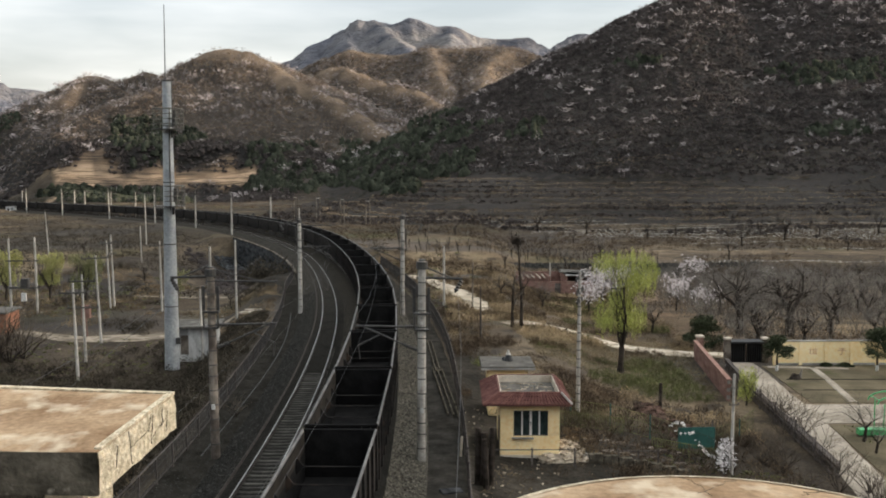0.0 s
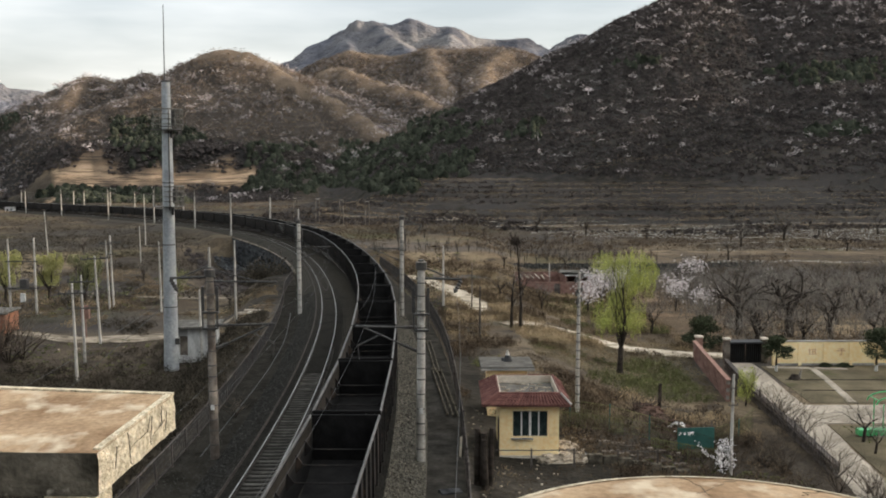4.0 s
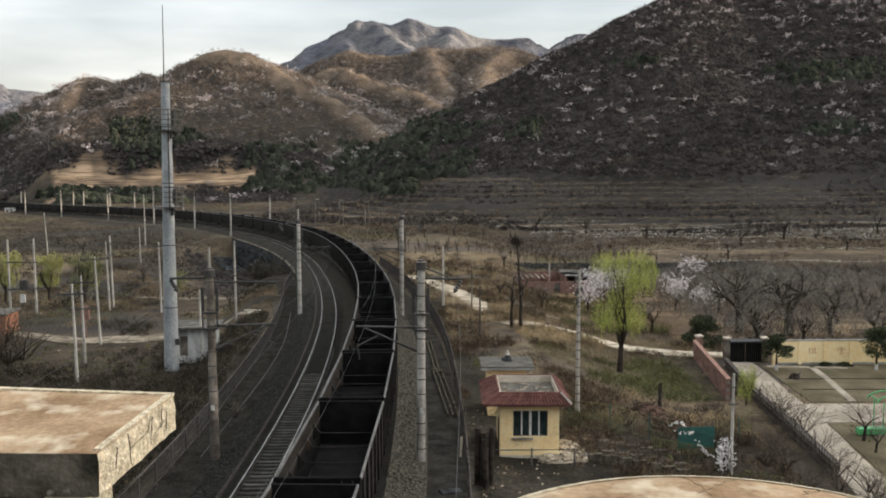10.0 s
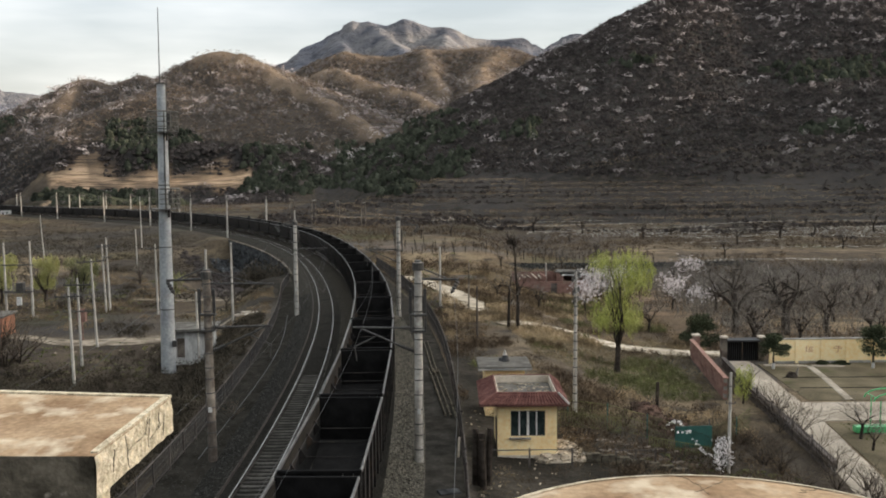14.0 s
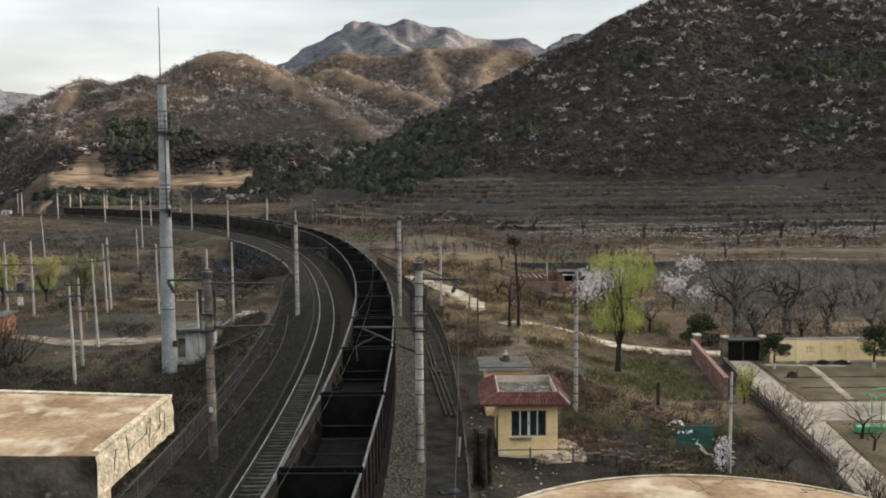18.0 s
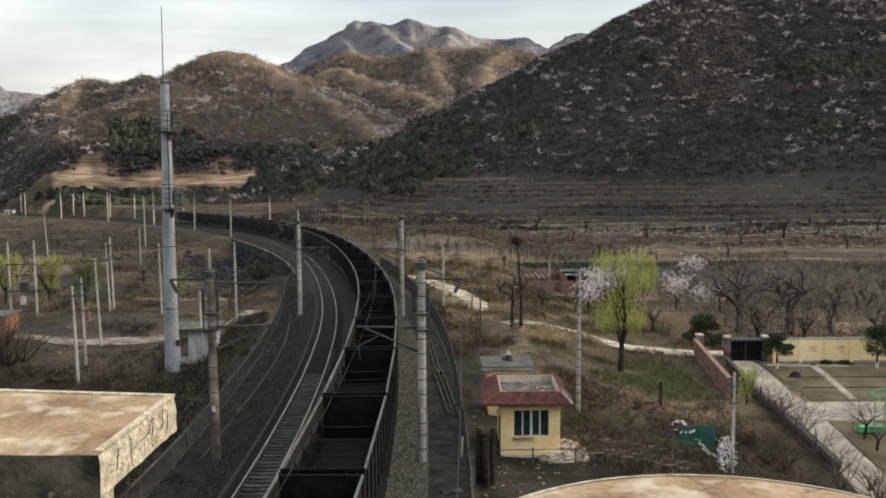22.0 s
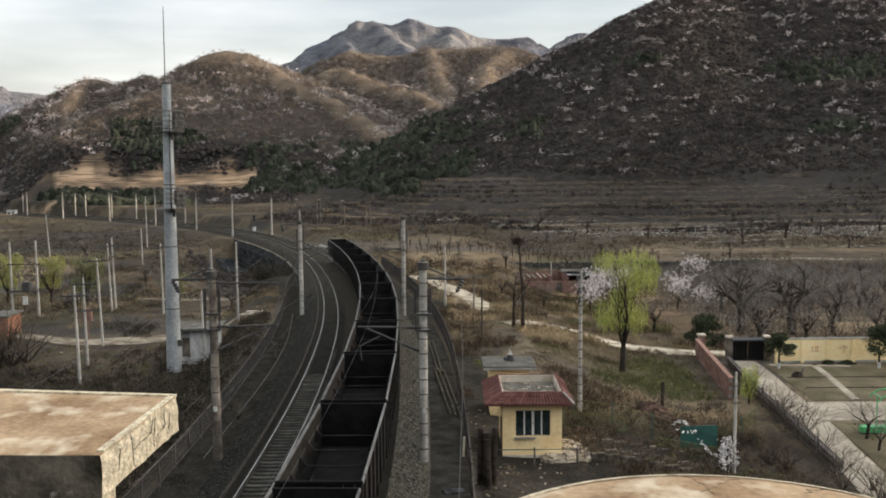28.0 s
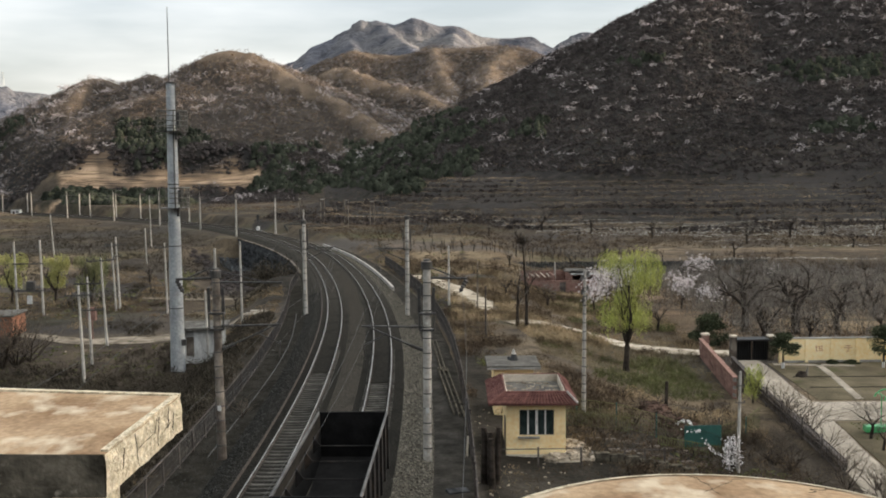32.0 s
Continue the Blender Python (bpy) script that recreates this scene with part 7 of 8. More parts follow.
# pairs of posts with a bracket arm in the far field beside the line
def twin_posts():
    for x, y, h in ((-28.0, 268, 7.4), (-20.2, 262, 7.2), (-46.0, 300, 6.8), (-37.0, 285, 7.0)):
        t = thing("twin_post", "pair of grey concrete posts with a bracket arm", "post", pose(x, y, gz(x, y)), group="twin posts")
        for dx in (0.0, 1.1):
            part("post", Geo().tube((dx, 0, -0.3), (dx, 0, h), 0.15, 0.12, 7), M_RUSTPOLE, t)
        part("brace", Geo().tube((0, 0, h - 0.4), (1.1, 0, h - 0.4), 0.08, n=5), M_POLE, t)
        part("arm", Geo().tube((1.1, 0, h - 0.2), (3.6, 0, h + 0.15), 0.06, n=5), M_RUSTPOLE, t)


twin_posts()


# lattice pylons on the far ridges
def ridge_pylon(x, y, h):
    t = thing("ridge_pylon", "tiny grey steel lattice pylon on the far ridge", "pylon", pose(x, y, gz(x, y) - 1.0), group="ridge pylons")
    w = h * 0.09
    for sx in (-1, 1):
        for sy in (-1, 1):
            part("leg", Geo().tube((w * sx, w * sy, 0), (w * 0.2 * sx, w * 0.2 * sy, h), 0.012 * h, 0.008 * h, 4), M_GALV, t)
    for f in (0.62, 0.78, 0.92):
        part("crossarm", Geo().tube((-h * 0.13, 0, h * f), (h * 0.13, 0, h * f), 0.009 * h, n=4), M_GALV, t)


ridge_pylon(-183, 1050, 15)
ridge_pylon(-1385, 3000, 46)

# ---- plants ----
def leaf_faces(centres, radii, per, size, flat=0.0, shell=0.0, droop=0.0, wide=0.6):
    """Loose triangles scattered through ellipsoids: (n*per, 3, 3)."""
    n = len(centres)
    d = rng.normal(size=(n, per, 3))
    d /= np.linalg.norm(d, axis=2, keepdims=True) + 1e-9
    r = rng.uniform(shell, 1, (n, per, 1)) ** 0.5
    c = centres[:, None] + d * r * radii[:, None]
    a = rng.normal(size=(n, per, 3))
    a[..., 2] *= 1 - flat
    a[..., 2] -= droop
    a /= np.linalg.norm(a, axis=2, keepdims=True) + 1e-9
    b = np.cross(a, rng.normal(size=(n, per, 3)))
    b /= np.linalg.norm(b, axis=2, keepdims=True) + 1e-9
    s = size[:, None, None] * rng.uniform(0.5, 1.3, (n, per, 1))
    t = np.stack([c + a * s, c - a * s * 0.5 + b * s * wide, c - a * s * 0.5 - b * s * wide], 2)
    return t.reshape(-1, 3, 3)


def in_view(n, r0, r1, half=28.0, power=1.0):
    """Plan points over the open wedge before the camera, denser near by."""
    a = np.radians(rng.uniform(-half, half, n))
    r = np.exp(rng.uniform(np.log(r0), np.log(r1), n)) if power == 1 else np.sqrt(rng.uniform(r0 ** 2, r1 ** 2, n))
    return r * np.sin(a), r * np.cos(a)


def hillside(n, r0, r1, keep, half=28.0):
    x, y = in_view(n, r0, r1, half)
    z, cov = ground_z(x, y, True)
    k = keep(x, y, z, cov)
    return np.stack([x, y, z], -1)[k]


def domes(p, sz, squash=0.8, ragged=0.28):
    """Rough lumps of twigs standing on points p: 30 triangles each."""
    n, m = len(p), 5
    turn = rng.uniform(0, 6.28, (n, 1))
    rings = []
    for k, (rr, zz) in enumerate(((1.0, -0.25), (0.98, 0.35), (0.62, 0.85))):
        a = turn + (np.arange(m)[None] + 0.5 * (k % 2)) * 2 * np.pi / m
        j = rng.uniform(1 - ragged, 1 + ragged, (n, m))
        rings.append(np.stack([np.cos(a) * rr * j, np.sin(a) * rr * j, squash * zz * rng.uniform(1 - ragged, 1 + ragged, (n, m))], -1))
    tip = np.stack([rng.uniform(-0.3, 0.3, n), rng.uniform(-0.3, 0.3, n), squash * rng.uniform(0.8, 1.25, n)], -1)[:, None]
    v = np.concatenate(rings + [tip], 1) * sz[:, None, None] + p[:, None]
    f = []
    for r in (0, m):
        for i in range(m):
            b = (i + 1) % m
            f += [(r + i, r + b, r + m + i), (r + b, r + m + b, r + m + i)]
    f += [(2 * m + i, 2 * m + (i + 1) % m, 3 * m) for i in range(m)]
    return v, np.array(f)


def lumps(name, made, material, label, category):
    """One object of kind stuff from many smooth lumps."""
    v, f = made
    n, k, _ = v.shape
    f = (f[None] + (np.arange(n) * k)[:, None, None]).reshape(-1, 3)
    me = bpy.data.meshes.new(name)
    me.vertices.add(n * k)
    me.vertices.foreach_set("co", v.reshape(-1).astype(np.float32))
    me.loops.add(f.size)
    me.loops.foreach_set("vertex_index", f.reshape(-1).astype(np.int32))
    me.polygons.add(len(f))
    me.polygons.foreach_set("loop_start", np.arange(0, f.size, 3, dtype=np.int32))
    me.polygons.foreach_set("loop_total", np.full(len(f), 3, dtype=np.int32))
    me.polygons.foreach_set("use_smooth", np.ones(len(f), dtype=bool))
    me.materials.append(material)
    me.update()
    me.validate()
    return tagged(new(name, me), label, category, kind="stuff")


def plant_hills():
    # bare brown scrub over all the near hills, thick on the ground
    steep = lambda x, y, z, c: (c[:, 0] > 0.6) & (c[:, 1] < 0.5) & (c[:, 2] < 0.25) & (z > np.where(x > -70, 10.5, -2) + 2 * lattice(x, y, 40, 5))
    far = lambda p: np.clip(np.hypot(p[:, 0], p[:, 1]) / 560, 0.75, 1.6)
    up = np.array([0, 0, 1.0])
    def patchy(n, r0, r1, keep):
        x, y = in_view(n, r0, r1, 28, 2)
        z, cov = ground_z(x, y, True)
        k = keep(x, y, z, cov)
        return np.stack([x, y, z], -1)[k]

    low = lambda p: 0.55 + 0.45 * sstep(1, 11, hills(p[:, 0], p[:, 1])[1])
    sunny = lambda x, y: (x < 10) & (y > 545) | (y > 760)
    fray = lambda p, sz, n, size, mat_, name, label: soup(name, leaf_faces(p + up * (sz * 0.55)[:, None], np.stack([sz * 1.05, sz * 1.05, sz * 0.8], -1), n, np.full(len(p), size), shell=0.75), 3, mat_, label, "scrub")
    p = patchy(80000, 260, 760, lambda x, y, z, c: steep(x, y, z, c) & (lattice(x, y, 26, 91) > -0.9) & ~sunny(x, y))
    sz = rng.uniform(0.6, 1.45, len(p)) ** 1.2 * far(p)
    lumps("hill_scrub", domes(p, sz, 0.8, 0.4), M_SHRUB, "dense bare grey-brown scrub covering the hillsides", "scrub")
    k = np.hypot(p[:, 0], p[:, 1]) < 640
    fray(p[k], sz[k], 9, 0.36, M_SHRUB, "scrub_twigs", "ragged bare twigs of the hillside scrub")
    # the sunny hills: brown scrub in the hollows, tan grass and pale twigs along the spurs, coloured as sunlit
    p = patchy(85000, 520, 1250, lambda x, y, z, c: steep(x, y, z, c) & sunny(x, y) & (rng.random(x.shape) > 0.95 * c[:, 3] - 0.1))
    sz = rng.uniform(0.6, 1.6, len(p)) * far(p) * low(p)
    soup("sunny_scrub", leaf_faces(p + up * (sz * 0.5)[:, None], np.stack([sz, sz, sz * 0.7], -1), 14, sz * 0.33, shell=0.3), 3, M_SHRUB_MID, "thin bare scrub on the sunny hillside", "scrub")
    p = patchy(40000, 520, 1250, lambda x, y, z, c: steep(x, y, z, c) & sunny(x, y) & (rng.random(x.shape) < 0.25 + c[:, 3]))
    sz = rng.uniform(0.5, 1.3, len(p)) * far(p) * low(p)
    soup("hill_grass", leaf_faces(p + up * (sz * 0.4)[:, None], np.stack([sz * 1.2, sz * 1.2, sz * 0.5], -1), 9, sz * 0.45, shell=0.3), 3, M_SHRUB_SUNLIT, "dry grass and pale scrub on the hill crests, tinted tan as sunlit", "scrub")
    p = patchy(24000, 540, 1100, lambda x, y, z, c: steep(x, y, z, c) & sunny(x, y) & (lattice(x, y, 40, 57) + 0.6 * lattice(x, y, 13, 58) > -0.25))
    sz = rng.uniform(0.8, 1.8, len(p)) * far(p) * (0.4 + 0.6 * low(p))
    soup("budding_scrub", leaf_faces(p + up * (sz * 0.7)[:, None], np.stack([sz, sz, sz * 0.7], -1), 20, sz * 0.24, shell=0.4), 3, M_SHRUB_PALE, "pale budding bushes dotted over the sunny hillside", "scrub")
    # evergreens along the foot of the hills, by bearing and height
    def band(x, y, z, c):
        a = x / np.maximum(y, 1)
        n1 = lattice(x, y, 34, 13) + 0.5 * lattice(x, y, 12, 14)
        w = 9 * lattice(x, y, 50, 9)
        k = np.zeros(x.shape, bool)
        for a0, a1, z0, z1, thick in ((-0.50, -0.395, 20, 46, 0.0), (-0.345, -0.20, 13, 40, 0.0), (-0.205, -0.13, 0, 26, -0.7), (-0.14, -0.02, 3, 33, -0.6), (-0.03, 0.15, 11, 46, 0.15), (0.15, 0.55, 11, 66, 0.18)):
            k |= (a > a0) & (a < a1) & (z > z0 + 0.5 * w) & (z < z1 + w) & (n1 > thick)
        return (c[:, 0] > 0.5) & (c[:, 1] < 0.5) & (c[:, 2] < 0.25) & k
    # half-open pale shrubs, then the wild blossom
    p = patchy(10000, 260, 900, lambda x, y, z, c: steep(x, y, z, c) & (0.5 * lattice(x, y, 55, 53) + 0.5 * lattice(x, y, 14, 55) + rng.uniform(-0.5, 0.5, x.shape) > 0.05))
    sz = rng.uniform(0.7, 1.7, len(p)) * far(p)
    soup("pale_scrub", leaf_faces(p + up * (sz * 0.9)[:, None], np.stack([sz, sz, sz * 0.6], -1), 22, sz * 0.2, shell=0.3), 3, M_SHRUB_PALE, "grey-pink budding shrubs on the hillsides", "scrub")
    p = patchy(9000, 260, 900, lambda x, y, z, c: steep(x, y, z, c) & (0.3 * lattice(x, y, 60, 53) + 0.3 * lattice(x, y, 17, 54) + rng.uniform(-0.8, 0.8, x.shape) > np.where(band(x, y, z, c), 0.72, np.where(sunny(x, y), 0.55, 0.35))))
    n = 9
    wide = rng.uniform(0.75, 1.75, len(p)) ** 1.3 * far(p)
    p = np.repeat(p, n, axis=0) + rng.normal(0, 1.0, (len(p) * n, 3)) * np.array([1.0, 0.7, 0.45]) * np.repeat(wide, n)[:, None]
    sz = np.repeat(wide, n) * rng.uniform(0.45, 0.85, len(p))
    soup("hill_blossom", leaf_faces(p + up * (sz * 1.2 + 1.0)[:, None], np.stack([sz, sz, sz * 0.7], -1), 10, sz * 0.26, shell=0.2), 3, M_WILDBLOSSOM, "scattered pinkish-white blossoming wild apricot bushes on the hillsides", "blossom")

    # the pines themselves
    p = patchy(24000, 260, 760, band)
    sz = rng.uniform(0.9, 2.3, len(p))
    lumps("hill_pines", domes(p, sz, 1.5, 0.4), M_PINE, "dark green pines along the foot of the hills", "pines")
    # dark belt of evergreens behind the far line
    x, y = rng.uniform(-215, -100, 1800), rng.uniform(440, 503, 1800)
    k = (np.abs(beside_line(x, y)[1]) > 11) & (beside_line(x, y)[1] > 0) & (np.abs(x / y + 0.345 + 0.02 * lattice(x, y, 20, 45)) < 0.065)
    p = np.stack([x[k], y[k], ground_z(x[k], y[k])], -1)
    sz = rng.uniform(1.2, 2.6, len(p))
    lumps("far_pines", domes(p, sz, 1.4, 0.4), M_PINE, "dark evergreen belt beyond the far line", "pines")
    a, b = rng.uniform(92, 190, 900), rng.uniform(-22, -11.2, 900)
    k = ~((a > 162) & (b > -18)) & (rng.random(900) < np.clip(1.3 - (-11 - b) / 12, 0.2, 1))
    q = np.array([on_line(u, w) for u, w in zip(a[k], b[k])])
    q[:, 2] = ground_z(q[:, 0], q[:, 1])
    sz = rng.uniform(0.35, 1.0, len(q))
    a, b = rng.uniform(96, 146, 260), rng.uniform(-15, -9.2, 260)
    q2 = np.array([on_line(u, w) for u, w in zip(a, b)])
    q2[:, 2] = ground_z(q2[:, 0], q2[:, 1])
    sz2 = rng.uniform(1.0, 2.3, len(q2)) * np.clip((150 - a) / 40, 0.5, 1.0)
    soup("wall_brush", leaf_faces(q2 + up * (sz2 * 1.3)[:, None], np.stack([sz2, sz2, sz2 * 1.6], -1), 70, sz2 * 0.22, flat=-0.8, wide=0.15), 3, M_DARKBRUSH, "tall dark bare brush before the stone wall", "brush")
    lumps("gully_scrub", domes(q, sz, 0.9, 0.4), M_SHRUB, "dark bare scrub in the gully below the bridge wall", "scrub")
    # dead grass on the terrace risers
    x, y = in_view(110000, 235, 440, 27)
    a = (-4.8 + 15 * sstep(255, 420, y + 5 * lattice(x, y, 45, 77)) * sstep(-60, 10, x)) / 1.6
    k = (x > -55) & (a - np.floor(a) > 0.86) & (a > -2.9) & (lattice(x, y, 15, 66) > -0.45)
    x, y = x[k], y[k]
    p = np.stack([x, y, ground_z(x, y)], -1)
    sz = rng.uniform(0.3, 0.75, len(p))
    soup("terrace_grass", leaf_faces(p + up * (sz * 0.3)[:, None], np.stack([sz * 4.5, sz, sz * 0.5], -1), 7, sz * 0.36), 3, M_TERRACE, "tan dead grass along the terrace edges", "grass")
    # scrub and weeds along terraces and field edges
    p = hillside(17000, 150, 420, lambda x, y, z, c: (x > -60) & (c[:, 2] < 0.2) & (np.abs(beside_line(x, y)[1]) > 14) & (lattice(x, y, 20, 61) > 0.0) & (y > 250 + 40 * lattice(x, y, 60, 62)))
    sz = rng.uniform(0.35, 1.1, len(p))
    soup("terrace_scrub", leaf_faces(p + np.array([0, 0, 1.0]) * (sz * 0.4)[:, None], np.stack([sz, sz, sz * 0.7], -1), 12, sz * 0.5, shell=0.2), 3, M_SHRUB, "bare scrub along the terrace edges", "scrub")


plant_hills()


def plant_near():
    # low dead weeds and grass on the slopes beside the line
    def near(n, r0, r1, keep):
        x, y = in_view(n, r0, r1, 27)
        s, o = beside_line(x, y)
        k = keep(x, y, o)
        x, y = x[k], y[k]
        return np.stack([x, y, ground_z(x, y)], -1)
    road = lambda x, y: (x > 21.5) & (x < 46) & (y < 86.5)
    def tracks(x, y):
        hit = np.zeros(x.shape, bool)
        for run in (((-4.6, 146), (2.2, 124), (5.2, 105)), ((6.5, 95), (14, 98), (19, 93.5), (29, 89.2)), ((-66, 117), (-42, 107), (-36, 108), (-26, 121))):
            for (x0, y0), (x1, y1) in zip(run[:-1], run[1:]):
                t = np.clip(((x - x0) * (x1 - x0) + (y - y0) * (y1 - y0)) / ((x1 - x0) ** 2 + (y1 - y0) ** 2), 0, 1)
                hit |= np.hypot(x - x0 - t * (x1 - x0), y - y0 - t * (y1 - y0)) < 1.3
        hit |= (np.hypot((x - 15.8) / 1.7, (y - 61.8) / 2.2) < 1) | (np.hypot((x - 15.2) / 1.4, (y - 66.6) / 2.7) < 1)
        hit |= (np.abs(x - 4.9) < 2.6) & (np.abs(y - 54.5) < 5.0)
        return hit
    p = near(46000, 42, 200, lambda x, y, o: ((o > 6.5) | (o < -11)) & ~road(x, y) & ~tracks(x, y) & (lattice(x, y, 9, 71) > np.where(o < 0, np.where(y < 105, 0.5, 0.2), np.where((y > 105) | (x > 9) & (y < 82), 0.15, -0.5))) & ~((x > 27) & (y > 87)) & ~((x > 1.5) & (x < 9.5) & (y < 50.4) & (rng.random(x.shape) < 0.85)))
    sz = rng.uniform(0.14, 0.36, len(p)) * np.clip(p[:, 1] / 80, 0.8, 1.8)
    soup("dry_weeds", leaf_faces(p + np.array([0, 0, 1.0]) * (sz * 0.4)[:, None], np.stack([sz * 1.5, sz * 1.5, sz * 0.8], -1), 18, sz * 0.55, flat=-0.9, wide=0.10), 3, M_GRASS, "tufts of straw-coloured dead grass", "grass")
    p = near(15000, 42, 200, lambda x, y, o: ((o > 6.8) | (o < -11.5)) & ~road(x, y) & ~tracks(x, y) & (lattice(x, y, 13, 72) > np.where((x > 4) & (y > 57) & (y < 135) & (x < 26), 0.5, np.where(x < -13, np.where(y > 102, 0.3, -0.45), 0.0))) & ~((x > 1.5) & (x < 9.5) & (y < 50.4)))
    sz = rng.uniform(0.3, 0.8, len(p)) * np.clip(p[:, 1] / 90, 0.8, 1.6)
    for k, mat_, lab in ((p[:, 0] > -8, M_BRUSH, "low bare brown brushwood"), (p[:, 0] <= -8, M_DARKBRUSH, "low dark bare brushwood among the poles")):
        soup("bare_brush", leaf_faces(p[k] + np.array([0, 0, 1.0]) * (sz[k] * 0.5)[:, None], np.stack([sz[k], sz[k], sz[k] * 0.8], -1), 22, sz[k] * 0.4, flat=-0.8, wide=0.12), 3, mat_, lab, "brush")
    p = near(9000, 42, 180, lambda x, y, o: (((o > 6.8) & (x < 22)) | (o < -12) | road(x, y) & (x > 28.5) & ((y < 64.5) | (y > 71.5))) & (lattice(x, y, 16, 73) > np.where(x > 0, np.where((x > 26) & (y < 64.5), -0.6, 0.42), -0.3)) & ~((x > 0) & (x < 12) & (y < 57)))
    sz = rng.uniform(0.10, 0.28, len(p)) * np.clip(p[:, 1] / 90, 0.8, 1.6)
    soup("green_weeds", leaf_faces(p + np.array([0, 0, 1.0]) * (sz * 0.3)[:, None], np.stack([sz * 1.6, sz * 1.6, sz * 0.5], -1), 9, sz * 0.5), 3, M_WEED, "patches of fresh green weeds", "weeds")
    # clumped tan and dark grass down the slope beside the line
    for nm, mat_, lim, lab, seed in (("slope_grass", M_STRAW, -0.15, "clumps of tall straw-coloured grass on the slope", 75), ("slope_brush", M_BRUSH, 0.4, "clumps of dark dead brush on the slope", 76), ("slope_weeds", M_WEED, 0.72, "olive-green weeds between the dead grass of the slope", 77)):
        x, y = rng.uniform(1, 30, 16000), rng.uniform(58, 150, 16000)
        o = beside_line(x, y)[1]
        k = (o > 6.2) & (x < 26) & ~tracks(x, y) & ~road(x, y) & (lattice(x, y, 5, seed) + 0.6 * lattice(x, y, 15, seed + 10) > lim + np.where((x > 8) & (y < 84), {75: 0.62, 76: -0.15, 77: -0.42}[seed], 0.0))
        p = np.stack([x[k], y[k], ground_z(x[k], y[k])], -1)
        sz = rng.uniform(0.25, 0.6, len(p))
        soup(nm, leaf_faces(p + np.array([0, 0, 1.0]) * (sz * 0.5)[:, None], np.stack([sz, sz, sz * 0.8], -1), 20, sz * 0.55, flat=-1.1, wide=0.08), 3, mat_, lab, "grass")
    # thin olive turf between the willow, the brick wall and the leaf heap
    x, y = rng.uniform(8.5, 25, 9000), rng.uniform(66, 97, 9000)
    k = ~tracks(x, y) & (x < 22.3 + 0.11 * (y - 72)) & (lattice(x, y, 8, 83) + 0.5 * lattice(x, y, 3, 84) > -0.75 + 1.2 * (1 - sstep(70, 84, y)))
    p = np.stack([x[k], y[k], ground_z(x[k], y[k])], -1)
    sz = rng.uniform(0.10, 0.24, len(p))
    soup("slope_turf", leaf_faces(p + np.array([0, 0, 1.0]) * (sz * 0.35)[:, None], np.stack([sz * 1.8, sz * 1.8, sz * 0.6], -1), 12, sz * 0.6, flat=-0.6, wide=0.14), 3, M_TURF, "thin olive-brown turf on the slope by the willow", "grass")
    # grey haze of fine twigs in the orchard
    x, y = rng.uniform(29, 84, 2600), rng.uniform(89, 150, 2600)
    k = (x / y < 0.55) & (x > 26 + (y - 88) * 0.1)
    p = np.stack([x[k], y[k], ground_z(x[k], y[k])], -1)
    hh = rng.uniform(0.3, 3.0, len(p))
    sz = rng.uniform(0.7, 1.3, len(p))
    soup("orchard_twigs", leaf_faces(p + np.array([0, 0, 1.0]) * hh[:, None], np.stack([sz, sz, sz * 0.8], -1), 14, sz * 0.6, flat=-1.2, wide=0.045), 3, M_TWIG, "fine grey twigs and suckers among the orchard trees", "twigs")
    # dark brush on the bank inside the bend
    a, b = -20 + 140 * rng.uniform(0, 1, 12500) ** 1.5, -11.3 - 30 * rng.uniform(0, 1, 12500) ** 1.1
    k = lattice(a, b, 7, 81) + 0.5 * lattice(a, b, 3, 82) > -0.35 + 0.3 * (b < -24) + 0.75 * sstep(34, 56, a)
    q = np.array([on_line(u, w) for u, w in zip(a[k], b[k])])
    q[:, 2] = ground_z(q[:, 0], q[:, 1])
    sz = rng.uniform(0.2, 0.55, len(q))
    soup("bank_brush", leaf_faces(q + np.array([0, 0, 1.0]) * (sz * 0.6)[:, None], np.stack([sz * 1.3, sz * 1.3, sz * 0.8], -1), 34, sz * 0.5, flat=-0.8, wide=0.12), 3, M_DARKBRUSH, "dark bare brush on the bank inside the bend", "brush")
    # dead stalks over the far fields
    p = near(26000, 190, 480, lambda x, y, o: ((o > 9) | (o < -14)) & (lattice(x, y, 24, 74) > -0.45) & ~((o > 14) & (y > 179) & (y < 206)))
    sz = rng.uniform(0.3, 0.8, len(p))
    inner = beside_line(p[:, 0], p[:, 1])[1] < 0
    for k, mat_, lab in ((~inner, M_BRUSH, "dead brown stalks over the far fields"), (inner, M_DARKBRUSH, "dead grey stalks over the field inside the bend")):
        soup("field_stalks", leaf_faces(p[k] + np.array([0, 0, 1.0]) * (sz[k] * 0.4)[:, None], np.stack([sz[k] * 1.8, sz[k] * 1.3, sz[k] * 0.7], -1), 9, sz[k] * 0.5, flat=-0.6, wide=0.2), 3, mat_, lab, "weeds")
    # thicket between the parapet and the yard road
    x, y = rng.uniform(10, 22.8, 900), rng.uniform(44, 66, 900)
    k = (x > 13 + 0.1 * (66 - y)) & (x < 21.9 + (y - 54) * 0.06) & (y < 62.5) & ~((np.abs(x - 16.3) < 1.6) & (y < 57.5))
    p = np.stack([x[k], y[k], ground_z(x[k], y[k])], -1)
    return p


THICKET = plant_near()


